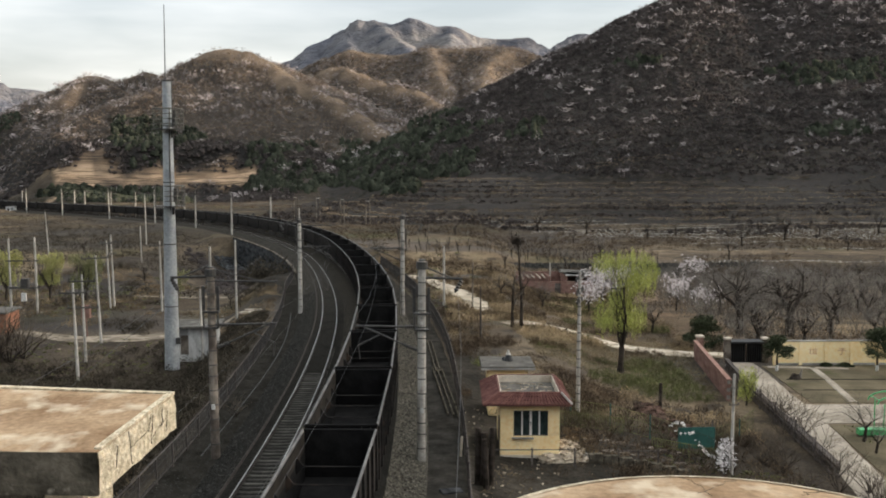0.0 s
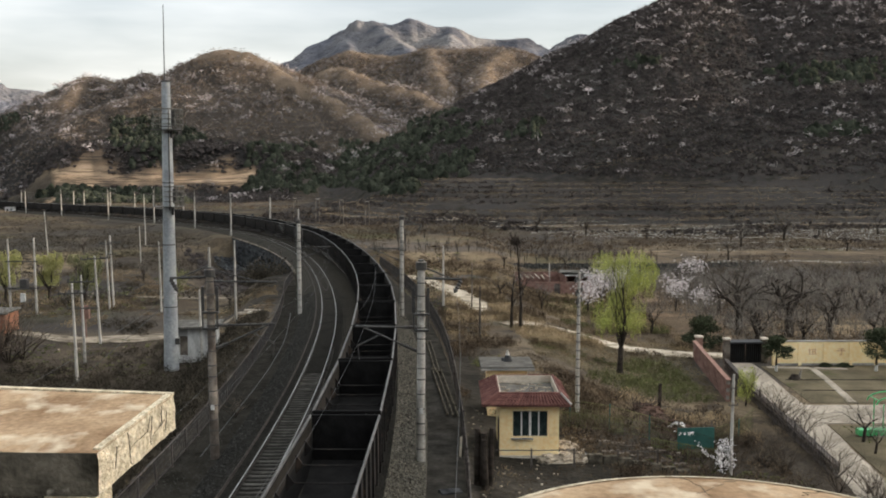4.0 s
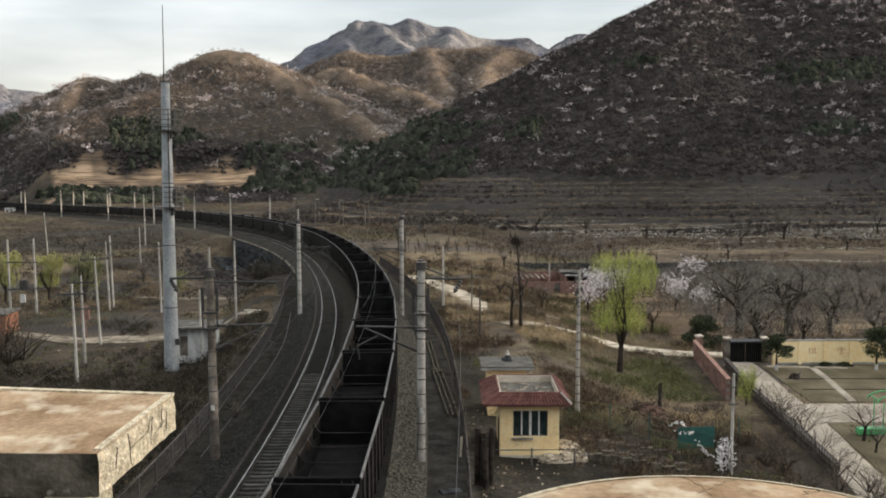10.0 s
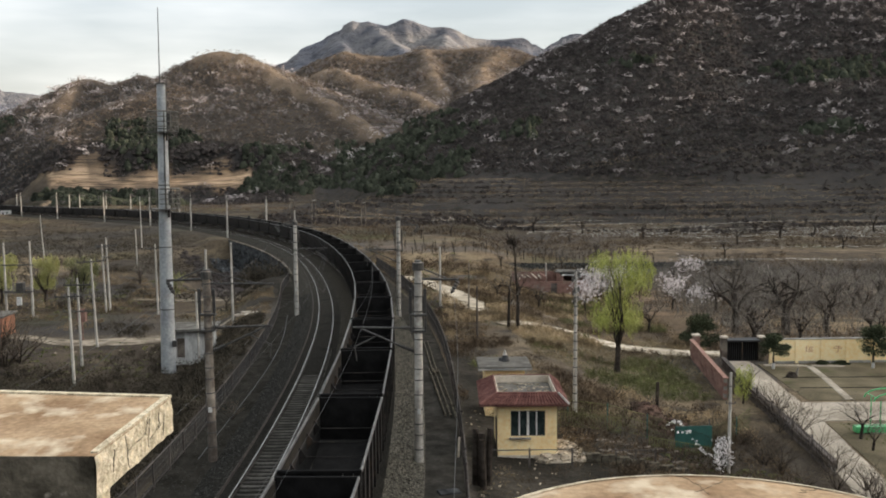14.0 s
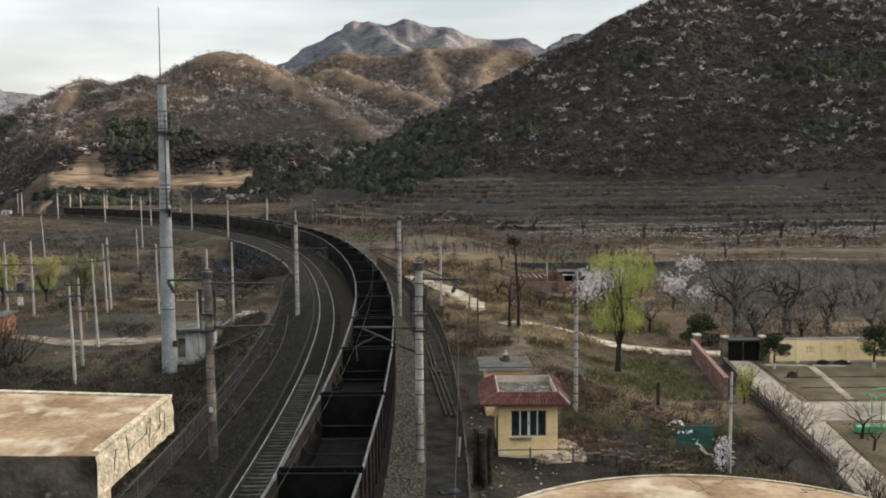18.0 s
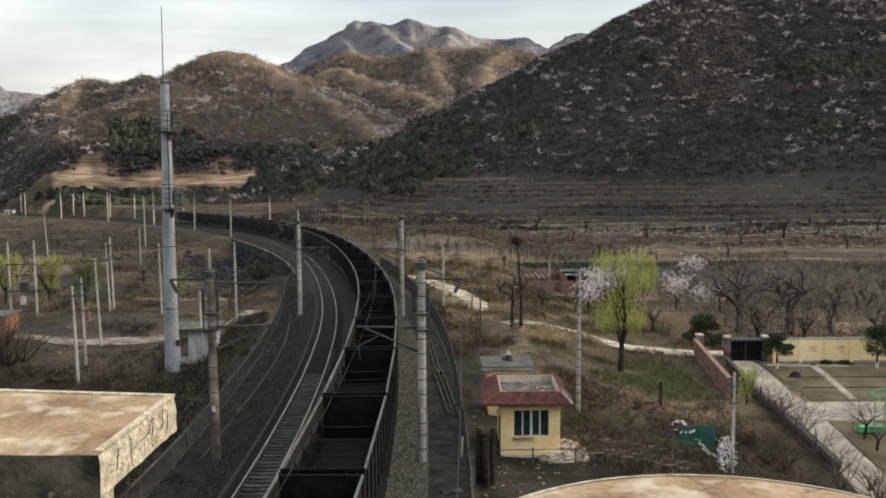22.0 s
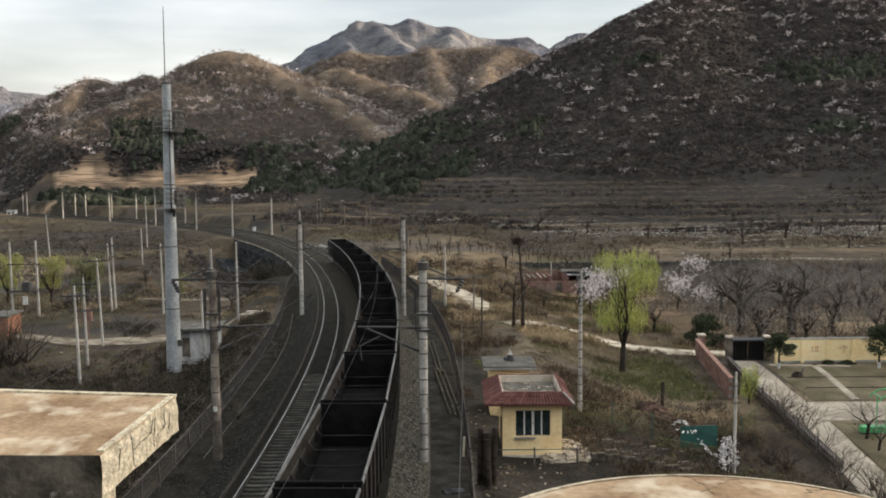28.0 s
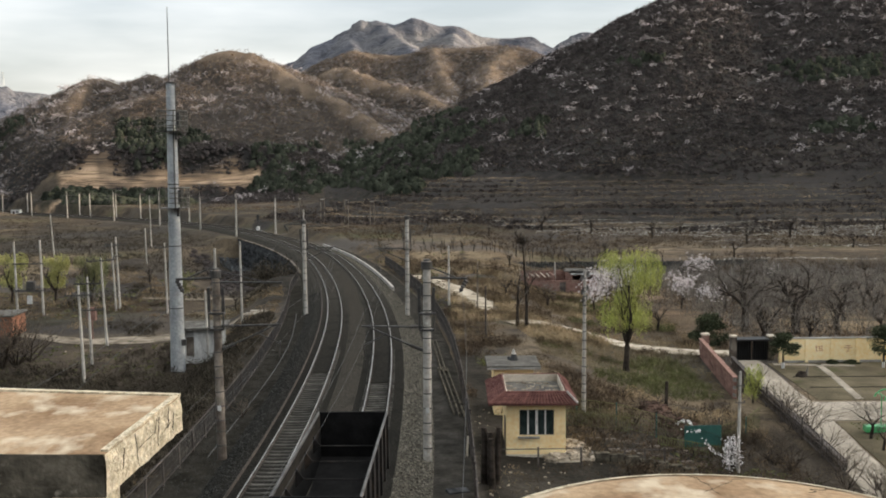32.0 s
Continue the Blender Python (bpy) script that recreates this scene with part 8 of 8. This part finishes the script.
def branch(g_thick, g_thin, p, d, length, r, depth, spread, rise, seed, limit=0.03):
    """Grow one limb and its forks."""
    n = 3 if depth > 1 else 2
    for i in range(n):
        d = (d + Vector((seed.gauss(0, 0.16), seed.gauss(0, 0.16), seed.gauss(0, 0.10) + rise))).normalized()
        q = p + d * (length / n)
        r2 = r * 0.86
        (g_thick if r > limit else g_thin).tube(p, q, r, r2, 6 if r > 0.08 else 3, False)
        if i > 0 and depth > 0 or (depth > 0 and i == n - 1):
            for _ in range(2 if depth > 1 else 2):
                side = Vector((seed.gauss(0, 1), seed.gauss(0, 1), seed.gauss(0.25, 0.5))).normalized()
                nd = (d * (1 - spread) + side * spread).normalized()
                branch(g_thick, g_thin, q, nd, length * seed.uniform(0.55, 0.8), r2 * seed.uniform(0.5, 0.7), depth - 1, spread, rise, seed, limit)
        p, r = q, r2
    return p


def bare_tree(name, label, h, r, depth, spread, seed, group="bare trees", trunk=0.3, rise=0.05, twig=M_TWIG):
    sd = random.Random(seed)
    a, b = Geo(), Geo()
    t = thing(name, label, "tree", group=group)
    top = Vector((sd.gauss(0, 0.1), sd.gauss(0, 0.1), h * trunk))
    a.tube((0, 0, -0.3), top, r * 1.25, r, 8, False)
    for k in range(sd.randint(3, 4)):
        an = k * 2.1 + sd.uniform(-0.4, 0.4)
        d = Vector((math.cos(an) * 0.6, math.sin(an) * 0.6, 0.8)).normalized()
        branch(a, b, top, d, h * 0.36, r * 0.66, depth, spread, rise, sd)
    part("trunk", a, M_BARK, t)
    part("crown", b, twig, t, "fine bare twigs")
    return t


def spread_trees():
    kinds = [bare_tree("bare_tree", "leafless dark-barked orchard tree with fine grey twigs", 4.6, 0.16, 4, 0.55, 11 + k) for k in range(4)]
    spots = []
    sd = random.Random(5)
    # the orchard behind the yard wall
    for gy in np.arange(91, 146, 5.2):
        for gx in np.arange(31, 76, 4.6):
            x, y = gx + sd.uniform(-1.5, 1.5) + (gy - 90) * 0.12, gy + sd.uniform(-1.6, 1.6)
            if x / y < 0.53 and sd.random() < 0.9:
                spots.append((x, y, sd.uniform(0.75, 1.25)))
    # scattered field trees
    for x, y, k in ((12, 168, 0.8), (24, 176, 0.9), (33, 190, 1.0), (45, 168, 0.9), (58, 186, 1.0), (70, 215, 1.2), (86, 232, 1.6), (52, 232, 1.2), (63, 248, 1.0), (40, 252, 1.3), (100, 245, 1.1),
                    (-3, 215, 0.7), (4, 222, 0.8), (11, 225, 0.7), (18, 224, 0.8), (26, 226, 0.7), (-10, 226, 0.7), (33, 228, 0.8), (90, 205, 1.0), (118, 250, 1.5), (28, 262, 1.5), (-4, 258, 0.9), (10, 268, 0.9),
                    (20, 152, 0.8), (27, 149, 0.8), (8, 118, 0.7), (11, 121, 0.8), (12.5, 112, 0.7), (-70, 190, 0.9), (-52, 165, 0.8), (-84, 222, 1.0), (-30, 134, 0.6), (20.2, 100, 0.7), (24, 104, 0.8)):
        spots.append((x, y, k))
    used = [False] * len(kinds)
    for x, y, k in spots:
        i = sd.randrange(len(kinds))
        m = Matrix.Translation((x, y, gz(x, y))) @ pose(0, 0, 0, sd.uniform(-3, 3), sd.uniform(-3, 3), sd.uniform(0, 360))
        if not used[i]:
            kinds[i].matrix_basis, kinds[i].scale = m, (k, k, k)
            used[i] = True
        else:
            kinds[i].scale, keep = (k, k, k), kinds[i].scale.copy()
            copy_thing(kinds[i], m)
            kinds[i].scale = keep


spread_trees()


def big_trees():
    for x, y, h, r, seed in ((33.0, 101.5, 8.2, 0.36, 31), (37.4, 98.5, 7.6, 0.42, 32), (28.3, 61.0, 3.0, 0.10, 33), (27.9, 58.4, 2.2, 0.08, 34)):
        t = bare_tree("bare_tree", "gnarled leafless tree with dark spreading limbs", h, r, 4, 0.6, seed, rise=0.0)
        t.matrix_basis = pose(x, y, gz(x, y), 0, 0, seed * 37)
    # two thin dead trunks, one carrying a nest
    for x, y, h, seed in ((8.25, 92.5, 9.2, 41), (7.4, 93.2, 5.4, 42)):
        sd = random.Random(seed)
        t = thing("dead_tree", "thin dead tree trunk with a few stubs" if h < 6 else "tall thin dead tree with a twig nest near its top", "tree", pose(x, y, gz(x, y)))
        g, b = Geo(), Geo()
        p, d, r = Vector((0, 0, -0.2)), Vector((0.02, 0, 1)), 0.21
        for k in range(8):
            d = (d + Vector((sd.gauss(0, 0.05), sd.gauss(0, 0.05), 0.2))).normalized()
            q = p + d * (h / 8)
            g.tube(p, q, r, r * 0.86, 7, False)
            if k > 1:
                branch(g, b, q, Vector((sd.gauss(0, 1), sd.gauss(0, 1), 1.0)).normalized(), 1.1, r * 0.35, 1, 0.5, 0.05, sd)
            p, r = q, r * 0.86
        part("trunk", g, M_BARK, t)
        part("twig", b, M_TWIG, t)["kind"] = "stuff"
        if h > 6:
            nest = Geo()
            for _ in range(260):
                a = Vector((sd.gauss(0, 1), sd.gauss(0, 1), sd.gauss(0, 0.8))).normalized() * sd.uniform(0.2, 0.62)
                c = a + Vector((sd.gauss(0, 1), sd.gauss(0, 1), sd.gauss(0, 0.6))) * 0.22
                nest.tube(Vector((p.x, p.y, h - 0.5)) + a, Vector((p.x, p.y, h - 0.5)) + c, 0.02, n=3, caps=False)
            part("nest", nest, M_BARK, t, "dark twig nest")
    # shrubs of the thicket, wand-like
    kinds = []
    for k in range(3):
        sd = random.Random(60 + k)
        t = thing("bare_shrub", "multi-stemmed bare brown shrub", "shrub", group="thicket shrubs")
        a, b = Geo(), Geo()
        for _ in range(9):
            an, le = sd.uniform(0, 6.28), sd.uniform(0.9, 1.5)
            branch(a, b, Vector((0, 0, -0.1)), Vector((math.cos(an) * 0.75, math.sin(an) * 0.75, 1)).normalized(), le, 0.03, 2, 0.5, 0.03, sd, limit=0.02)
        part("stem", a, M_BARK, t)
        part("twig", b, M_THICKET, t)["kind"] = "stuff"
        kinds.append(t)
    sd = random.Random(9)
    pts = THICKET[:26]
    for i, (x, y, z) in enumerate(pts):
        k = sd.uniform(0.55, 1.0) * (1.15 if x > 19.5 and y < 56 else 1.0)
        src = kinds[i % 3]
        m = Matrix.Translation((x, y, z)) @ pose(0, 0, 0, 0, 0, sd.uniform(0, 360))
        src.scale = (k, k, k)
        if i < 3:
            src.matrix_basis = m @ Matrix.Diagonal((k, k, k, 1))
        else:
            copy_thing(src, m)
    for i in range(32):
        if i < 16:
            x, y, k = 24.2 + 0.08 * (i - 8) + sd.uniform(-0.3, 0.3), 73.0 + i * 0.8, sd.uniform(0.45, 0.75)
        else:
            y = sd.uniform(46, 68)
            x, k = 23.6 + 0.06 * (y - 56) + sd.gauss(0.3, 0.55), sd.uniform(0.7, 1.3)
        src = kinds[i % 3]
        src.scale = (k, k, k)
        copy_thing(src, Matrix.Translation((x, y, gz(x, y))) @ pose(0, 0, 0, 0, 0, sd.uniform(0, 360)))
    for i, (x, y, k) in enumerate(((-44.0, 92, 2.6), (-45.5, 95, 2.8), (-43.0, 96, 2.3), (-46.5, 91, 2.2), (-44.8, 93.5, 3.0), (-46.0, 93, 2.7), (-43.6, 94, 2.9), (-47.2, 94.5, 2.4), (-45.2, 90.5, 2.1), (-13, 59, 0.7), (9.6, 55.6, 0.7), (10.5, 56.6, 0.7), (8.2, 57.2, 0.6), (12.5, 60.5, 0.8), (14.0, 66, 0.8), (13.1, 68.2, 0.9), (15.2, 66.8, 0.9))):
        src = kinds[i % 3]
        src.scale = (k, k, k)
        copy_thing(src, Matrix.Translation((x, y, gz(x, y))) @ pose(0, 0, 0, 0, 0, 40 * i))


big_trees()


def leafy(parent, centres, radii, per, size, material, name="crown", label="", **kw):
    f = leaf_faces(np.array(centres, float), np.array(radii, float), per, np.array(size, float), **kw)
    ob = soup(name, f, 3, material, label)
    del ob["kind"]
    ob.parent = parent
    return ob


def willow(x, y, h, spread, seed, strands, label, material=M_WILLOW, low=0.2):
    """A willow: forking trunk and hanging strands of small leaves."""
    sd = random.Random(seed)
    t = thing("willow_tree", label, "tree", pose(x, y, gz(x, y)), group="willow trees")
    a, b = Geo(), Geo()
    tips = []
    top = Vector((0.1, 0, h * 0.22))
    a.lathe((0, 0, -0.3), top, [0.36 * h / 10, 0.25 * h / 10, 0.21 * h / 10, 0.22 * h / 10], 9)
    for k in range(5):
        an = k * 1.26 + sd.uniform(-0.3, 0.3)
        tips.append(branch(a, b, top, Vector((math.cos(an) * 0.5, math.sin(an) * 0.5, 1)).normalized(), h * sd.uniform(0.26, 0.42), 0.15 * h / 10, 2, 0.3, 0.12, sd))
    part("trunk", a, M_BARK, t)
    part("twig", b, M_TWIG, t)["kind"] = "stuff"
    P, S = [], []
    # leaf masses: an upper dome and lower skirts, with gaps between
    lobes = [(-0.45, 0.0, 0.935, 0.50, 0.075), (0.40, 0.1, 0.945, 0.62, 0.085), (0.85, 0.0, 0.83, 0.30, 0.14), (0.10, 0.0, 0.82, 0.45, 0.10), (0.45, -0.2, 0.80, 0.35, 0.10),
             (-0.32, -0.1, 0.53, 0.58, 0.14), (0.30, 0.2, 0.54, 0.58, 0.16), (0.0, 0.1, 0.66, 0.42, 0.09), (-0.42, 0.1, 0.47, 0.45, 0.10), (0.35, 0.0, 0.47, 0.45, 0.10)]
    for _ in range(strands):
        lx, ly, lz, lr, lh = lobes[sd.randrange(len(lobes))]
        u = Vector((sd.gauss(0, 1), sd.gauss(0, 1), sd.gauss(0, 1))).normalized() * (sd.random() ** 0.4)
        px, py, pz = (lx + u.x * lr) * spread, (ly + u.y * lr) * spread, (lz + u.z * lh) * h
        ln = sd.uniform(0.5, 1.3)
        for k in range(9):
            f = k / 8
            zz = pz - ln * f
            if zz > low * h:
                P.append((px + sd.gauss(0, 0.05), py + sd.gauss(0, 0.05), zz))
                S.append(sd.uniform(0.055, 0.11) * (0.68 if y < 100 else 1.25))
    P = np.array(P)
    leafy(t, P, np.full((len(P), 3), 0.06), 2, np.array(S), material, "crown", "fresh yellow-green hanging leaves", droop=1.0)
    return t


willow(15.8, 80.3, 10.8, 2.9, 3, 1450, "tall willow in fresh yellow-green spring leaf")
M_FARWILLOW = mat("yellow_willow_leaf", (0.30, 0.295, 0.105), (0.45, 0.435, 0.18), 0.7, 0.9, 0, per_island=0.25)
willow(-64.0, 138, 7.6, 2.3, 4, 420, "rounded yellow-green willow beyond the transformer poles", M_FARWILLOW, low=0.3)
willow(-58.0, 139, 7.2, 2.1, 5, 420, "rounded yellow-green willow beyond the transformer poles", M_FARWILLOW, low=0.3)
M_DULLWILLOW = mat("dull_willow_leaf", (0.145, 0.150, 0.070), (0.235, 0.235, 0.115), 0.7, 0.85, 0, per_island=0.3)
willow(-51.5, 136, 7.2, 2.6, 6, 520, "dull olive-green willow just coming into leaf", M_DULLWILLOW, low=0.25)
willow(-39.5, 140, 5.0, 2.0, 7, 160, "dull olive-green willow just coming into leaf", M_DULLWILLOW, low=0.25)
willow(23.6, 70.6, 3.0, 0.75, 8, 170, "young yellow-green willow bush by the brick wall", low=0.1)


def blossom_tree(x, y, h, w, seed, n=260, petal=0.075):
    sd = random.Random(seed)
    t = bare_tree("blossom_tree", "apricot tree in full pale pinkish-white blossom", h, 0.11, 3, 0.5, seed, group="blossom trees")
    t.matrix_basis = pose(x, y, gz(x, y), 0, 0, seed * 50)
    P = []
    for _ in range(n):
        lum = sd.randrange(7)
        an = lum * 0.9
        c = Vector((math.cos(an) * w * 0.5 * (lum > 0), math.sin(an) * w * 0.5 * (lum > 0), h * (0.6 + 0.12 * math.sin(lum * 2.3))))
        u = Vector((sd.gauss(0, 1), sd.gauss(0, 1), sd.gauss(0, 0.8))) * 0.27 * w
        P.append(tuple(c + u))
    P = np.array(P)
    leafy(t, P, np.full((len(P), 3), 0.16 * w / 2), 12, np.full(len(P), petal), M_PINKBLOSSOM, "blossom", "pale pinkish-white blossom")


for k, (x, y, h, w, n) in enumerate(((21.6, 122, 6.6, 2.8, 330), (25.0, 127, 6.4, 2.6, 300), (19.0, 117, 4.8, 2.0, 200), (31.2, 122, 5.4, 2.2, 240), (34.2, 118, 3.8, 2.0, 180), (43.2, 158, 4.2, 2.6, 260), (53, 150, 3.4, 1.8, 120))):
    blossom_tree(x, y, h, w, 80 + k, n, 0.085)
# blossoming shrub in front of the green board, and a small one behind it
def hanging_blossom(x, y, h, w, seed):
    sd = random.Random(seed)
    t = thing("blossom_shrub", "weeping shrub hung with bright white blossom by the green board", "shrub", pose(x, y, gz(x, y)), group="blossom shrubs")
    g, P = Geo(), []

    def bough(pts, r, thick):
        for a, b in zip(pts[:-1], pts[1:]):
            g.tube(a, b, r, r * 0.8, 4, False)
            n = int((b - a).length * thick)
            P.extend(tuple(a + (b - a) * sd.random() + Vector((sd.gauss(0, 0.05), sd.gauss(0, 0.05), sd.gauss(0, 0.05)))) for _ in range(n))

    for _ in range(17):
        dx, dy = sd.gauss(0, w * 0.45), sd.gauss(0, w * 0.35)
        top = Vector((dx * 0.7, dy * 0.7, h * sd.uniform(0.72, 1.0)))
        bough([Vector((0, 0, -0.1)), Vector((dx * 0.4, dy * 0.4, h * 0.5)), top], 0.018, 2)
        bough([top, top + Vector((dx * 0.5, dy * 0.5, -0.35)), top + Vector((dx * 0.7, dy * 0.7, -h * sd.uniform(0.35, 0.75)))], 0.010, 15)
    # two sprays reach across the board
    bough([Vector((0, 0, 1.7)), Vector((-1.0, 0.4, 2.25)), Vector((-1.5, 0.8, 2.3))], 0.014, 1)
    bough([Vector((-1.5, 0.8, 2.3)), Vector((-2.2, 1.4, 2.1))], 0.010, 22)
    bough([Vector((0, 0, 0.8)), Vector((-0.8, 0.6, 1.05)), Vector((-1.5, 1.0, 1.75))], 0.014, 16)
    part("stem", g, M_BARK, t)
    P = np.array(P)
    leafy(t, P, np.full((len(P), 3), 0.075), 6, np.full(len(P), 0.045), M_BLOSSOM, "blossom", "bright white blossom")


hanging_blossom(16.62, 53.1, 2.3, 0.5, 95)


def conifer(x, y, h, w, seed, label, trunk=0.3, per=70):
    sd = random.Random(seed)
    t = thing("evergreen", label, "tree", pose(x, y, gz(x, y)), group="evergreens")
    part("trunk", Geo().tube((0, 0, -0.2), (0, 0, h * 0.8), 0.12, 0.04, 7), M_BARK, t)
    if trunk > 0.35:
        part("white_base", Geo().tube((0, 0, -0.1), (0, 0, 0.55), 0.135, 0.13, 7), M_WHITE, t, "limewashed trunk base")
    C, R, S = [], [], []
    for k in range(26):
        f = sd.random()
        an = sd.uniform(0, 6.28)
        rr = w * (1 - f * 0.75) * sd.uniform(0.3, 0.9)
        C.append((math.cos(an) * rr, math.sin(an) * rr, h * (trunk + (1 - trunk) * f)))
        R.append((w * 0.36, w * 0.36, h * 0.11))
        S.append(0.11)
    leafy(t, C, R, per * 2, S, M_PINENEAR, "crown", "dense dark green needles", droop=0.2)


conifer(27.3, 95.5, 3.3, 2.5, 1, "round dark green evergreen bush", 0.1, 120)
conifer(30.3, 82.6, 3.0, 1.6, 2, "small dark pine with a limewashed trunk", 0.5)
conifer(39.2, 82.4, 3.8, 1.9, 3, "small dark spreading pine before the yard wall", 0.4)
conifer(35.4, 84.3, 0.3, 0.8, 4, "low dark clipped evergreen shrub", 0.1)
conifer(37.2, 84.3, 0.28, 0.8, 5, "low dark clipped evergreen shrub", 0.1)
conifer(-112, 395, 4.5, 3.0, 6, "dark evergreen beside the far line", 0.1)


# dry-stone terrace walls across the fields
def terrace_walls():
    rows = [(206, 60, 62, 150, 0.6), (222, 50, 60, 150, 0.6), (232, 46, 44, 150, 0.8), (239, 46, 40, 150, 0.7), (246, 40, 32, 150, 0.9), (252, 40, 30, 150, 0.7), (258, 38, 26, 150, 1.0), (264, 38, 30, 160, 0.7), (270, 38, 26, 160, 0.9), (285, 42, -10, 170, 0.7), (300, 42, -30, 60, 0.6), (180, 50, 50, 90, 0.5)]
    C, S = [], []
    sd = random.Random(4)
    for y0, _, xa, xb, h in rows:
        x = xa
        while x < xb:
            y = y0 + 6 * noise.noise((x * 0.02, y0, 0)) + 0.02 * x
            if noise.noise((x * 0.05, y0 * 0.3, 9)) > -0.35:
                for k in range(3):
                    C.append((x + sd.uniform(-0.3, 0.3), y + sd.uniform(-0.2, 0.2), sd.uniform(0, h * 0.6)))
                    S.append(sd.uniform(0.08, 0.27))
            x += 0.55
    C, S = np.array(C), np.array(S)
    C[:, 2] += ground_z(C[:, 0], C[:, 1])
    base = np.array([[1, 0, 0], [0, 1, 0], [-1, 0, 0], [0, -1, 0], [0.2, 0.1, 0.8], [0, 0, -0.8]])
    tri = np.array([[0, 1, 4], [1, 2, 4], [2, 3, 4], [3, 0, 4]])
    q = base[None] * S[:, None, None] * rng.uniform(0.6, 1.3, (len(C), 6, 3)) + C[:, None]
    soup("terrace_walls", q[:, tri].reshape(-1, 3, 3), 3, M_STONEWALL, "low dry-stone terrace walls across the fields", "wall")
    n = 5200
    bx = rng.uniform(-12, 62, n)
    by = 178.4 - 1.5 * lattice(bx, np.full(n, 178.4), 40, 78) + rng.uniform(-1.0, 0.5, n)
    bz = -4.9 + np.clip((by + 1.5 * lattice(bx, by, 40, 78) - 177.4) / 1.6, 0, 1) * 1.1 + rng.uniform(0, 0.35, n)
    q = base[None] * rng.uniform(0.18, 0.5, (n, 1, 1)) * rng.uniform(0.6, 1.3, (n, 6, 3)) + np.stack([bx, by, bz], -1)[:, None]
    soup("field_bank", q[:, tri].reshape(-1, 3, 3), 3, M_DARKSTONES, "dark earth and stone bank below the level field", "bank")
    # rubble and litter left of the line
    P = np.stack([rng.uniform(-66, -22, 420), rng.uniform(100, 160, 420)], -1)
    P = P[(lattice(P[:, 0], P[:, 1], 11, 85) > 0.1) & (beside_line(P[:, 0], P[:, 1])[1] < -14)]
    z = ground_z(P[:, 0], P[:, 1])
    q = base[None] * rng.uniform(0.06, 0.24, (len(P), 1, 1)) * rng.uniform(0.6, 1.3, (len(P), 6, 3)) + np.stack([P[:, 0], P[:, 1], z + 0.05], -1)[:, None]
    soup("rubble", q[:, tri].reshape(-1, 3, 3), 3, M_DEBRIS, "scattered pale rubble and litter", "rubble")


terrace_walls()


def hut_litter():
    g, sd = Geo(), random.Random(31)
    for _ in range(80):
        x, y = sd.uniform(1.6, 9.5), sd.uniform(43.5, 50.3) if sd.random() < 0.7 else sd.uniform(54, 62)
        if 3.2 < x < 7.2 and y > 50:
            x = sd.uniform(1.4, 2.9)
        q = sd.uniform(0.03, 0.10)
        g.box((x, y, gz(x, y) + q * 0.3), (q * 1.6, q, q * 0.6), m=Matrix.Rotation(sd.uniform(0, 3), 3, "Z") @ Matrix.Rotation(sd.uniform(-0.5, 0.5), 3, "X"))
    solid("litter", g, M_DEBRIS, "scattered pale rubble and litter round the guard hut", "rubble", kind="stuff")


hut_litter()


# rows of short vine posts on the level field
def vine_posts():
    g, sd = Geo(), random.Random(21)
    for y in (181.5, 186.0, 191.0, 196.5):
        x = -6.0
        while x < 44:
            px, py = x + sd.uniform(-0.3, 0.3), y + sd.uniform(-0.5, 0.5)
            z, h = gz(px, py), sd.uniform(1.0, 1.9)
            g.tube((px, py, z - 0.1), (px + sd.uniform(-0.15, 0.15), py, z + h), 0.06, 0.035, 4)
            for _ in range(2):
                g.tube((px, py, z + h * 0.6), (px + sd.uniform(-0.5, 0.5), py + sd.uniform(-0.3, 0.3), z + h * 1.15), 0.03, 0.015, 3)
            x += sd.uniform(1.4, 2.4)
    solid("vine_posts", g, M_BARK, "rows of short dark vine posts and pruned stems", "posts", kind="stuff")


vine_posts()

# dark signal on a pale base beside the far track
sg = on_line(228, 5.0, -0.8)
signal = thing("signal_post", "small dark railway signal on a pale base", "signal", pose(sg.x, sg.y, sg.z))
part("base", Geo().box((0, 0, 0.5), (0.9, 0.6, 1.4), bev=0.04), M_WHITE, signal, "pale concrete base")
part("post", Geo().tube((0, 0, 1.0), (0, 0, 3.4), 0.1, n=8), M_DARKSTEEL, signal)
part("head", Geo().box((0, 0, 3.9), (0.7, 0.35, 1.7), bev=0.06), M_BLACK, signal, "black signal head")


# ---- what moves ----
def motions():
    times = [i * 1.0 for i in range(33)]
    for k, w in enumerate(WAGONS):
        walk(w, [(t, wagon_pose(k, t)) for t in times])


motions()
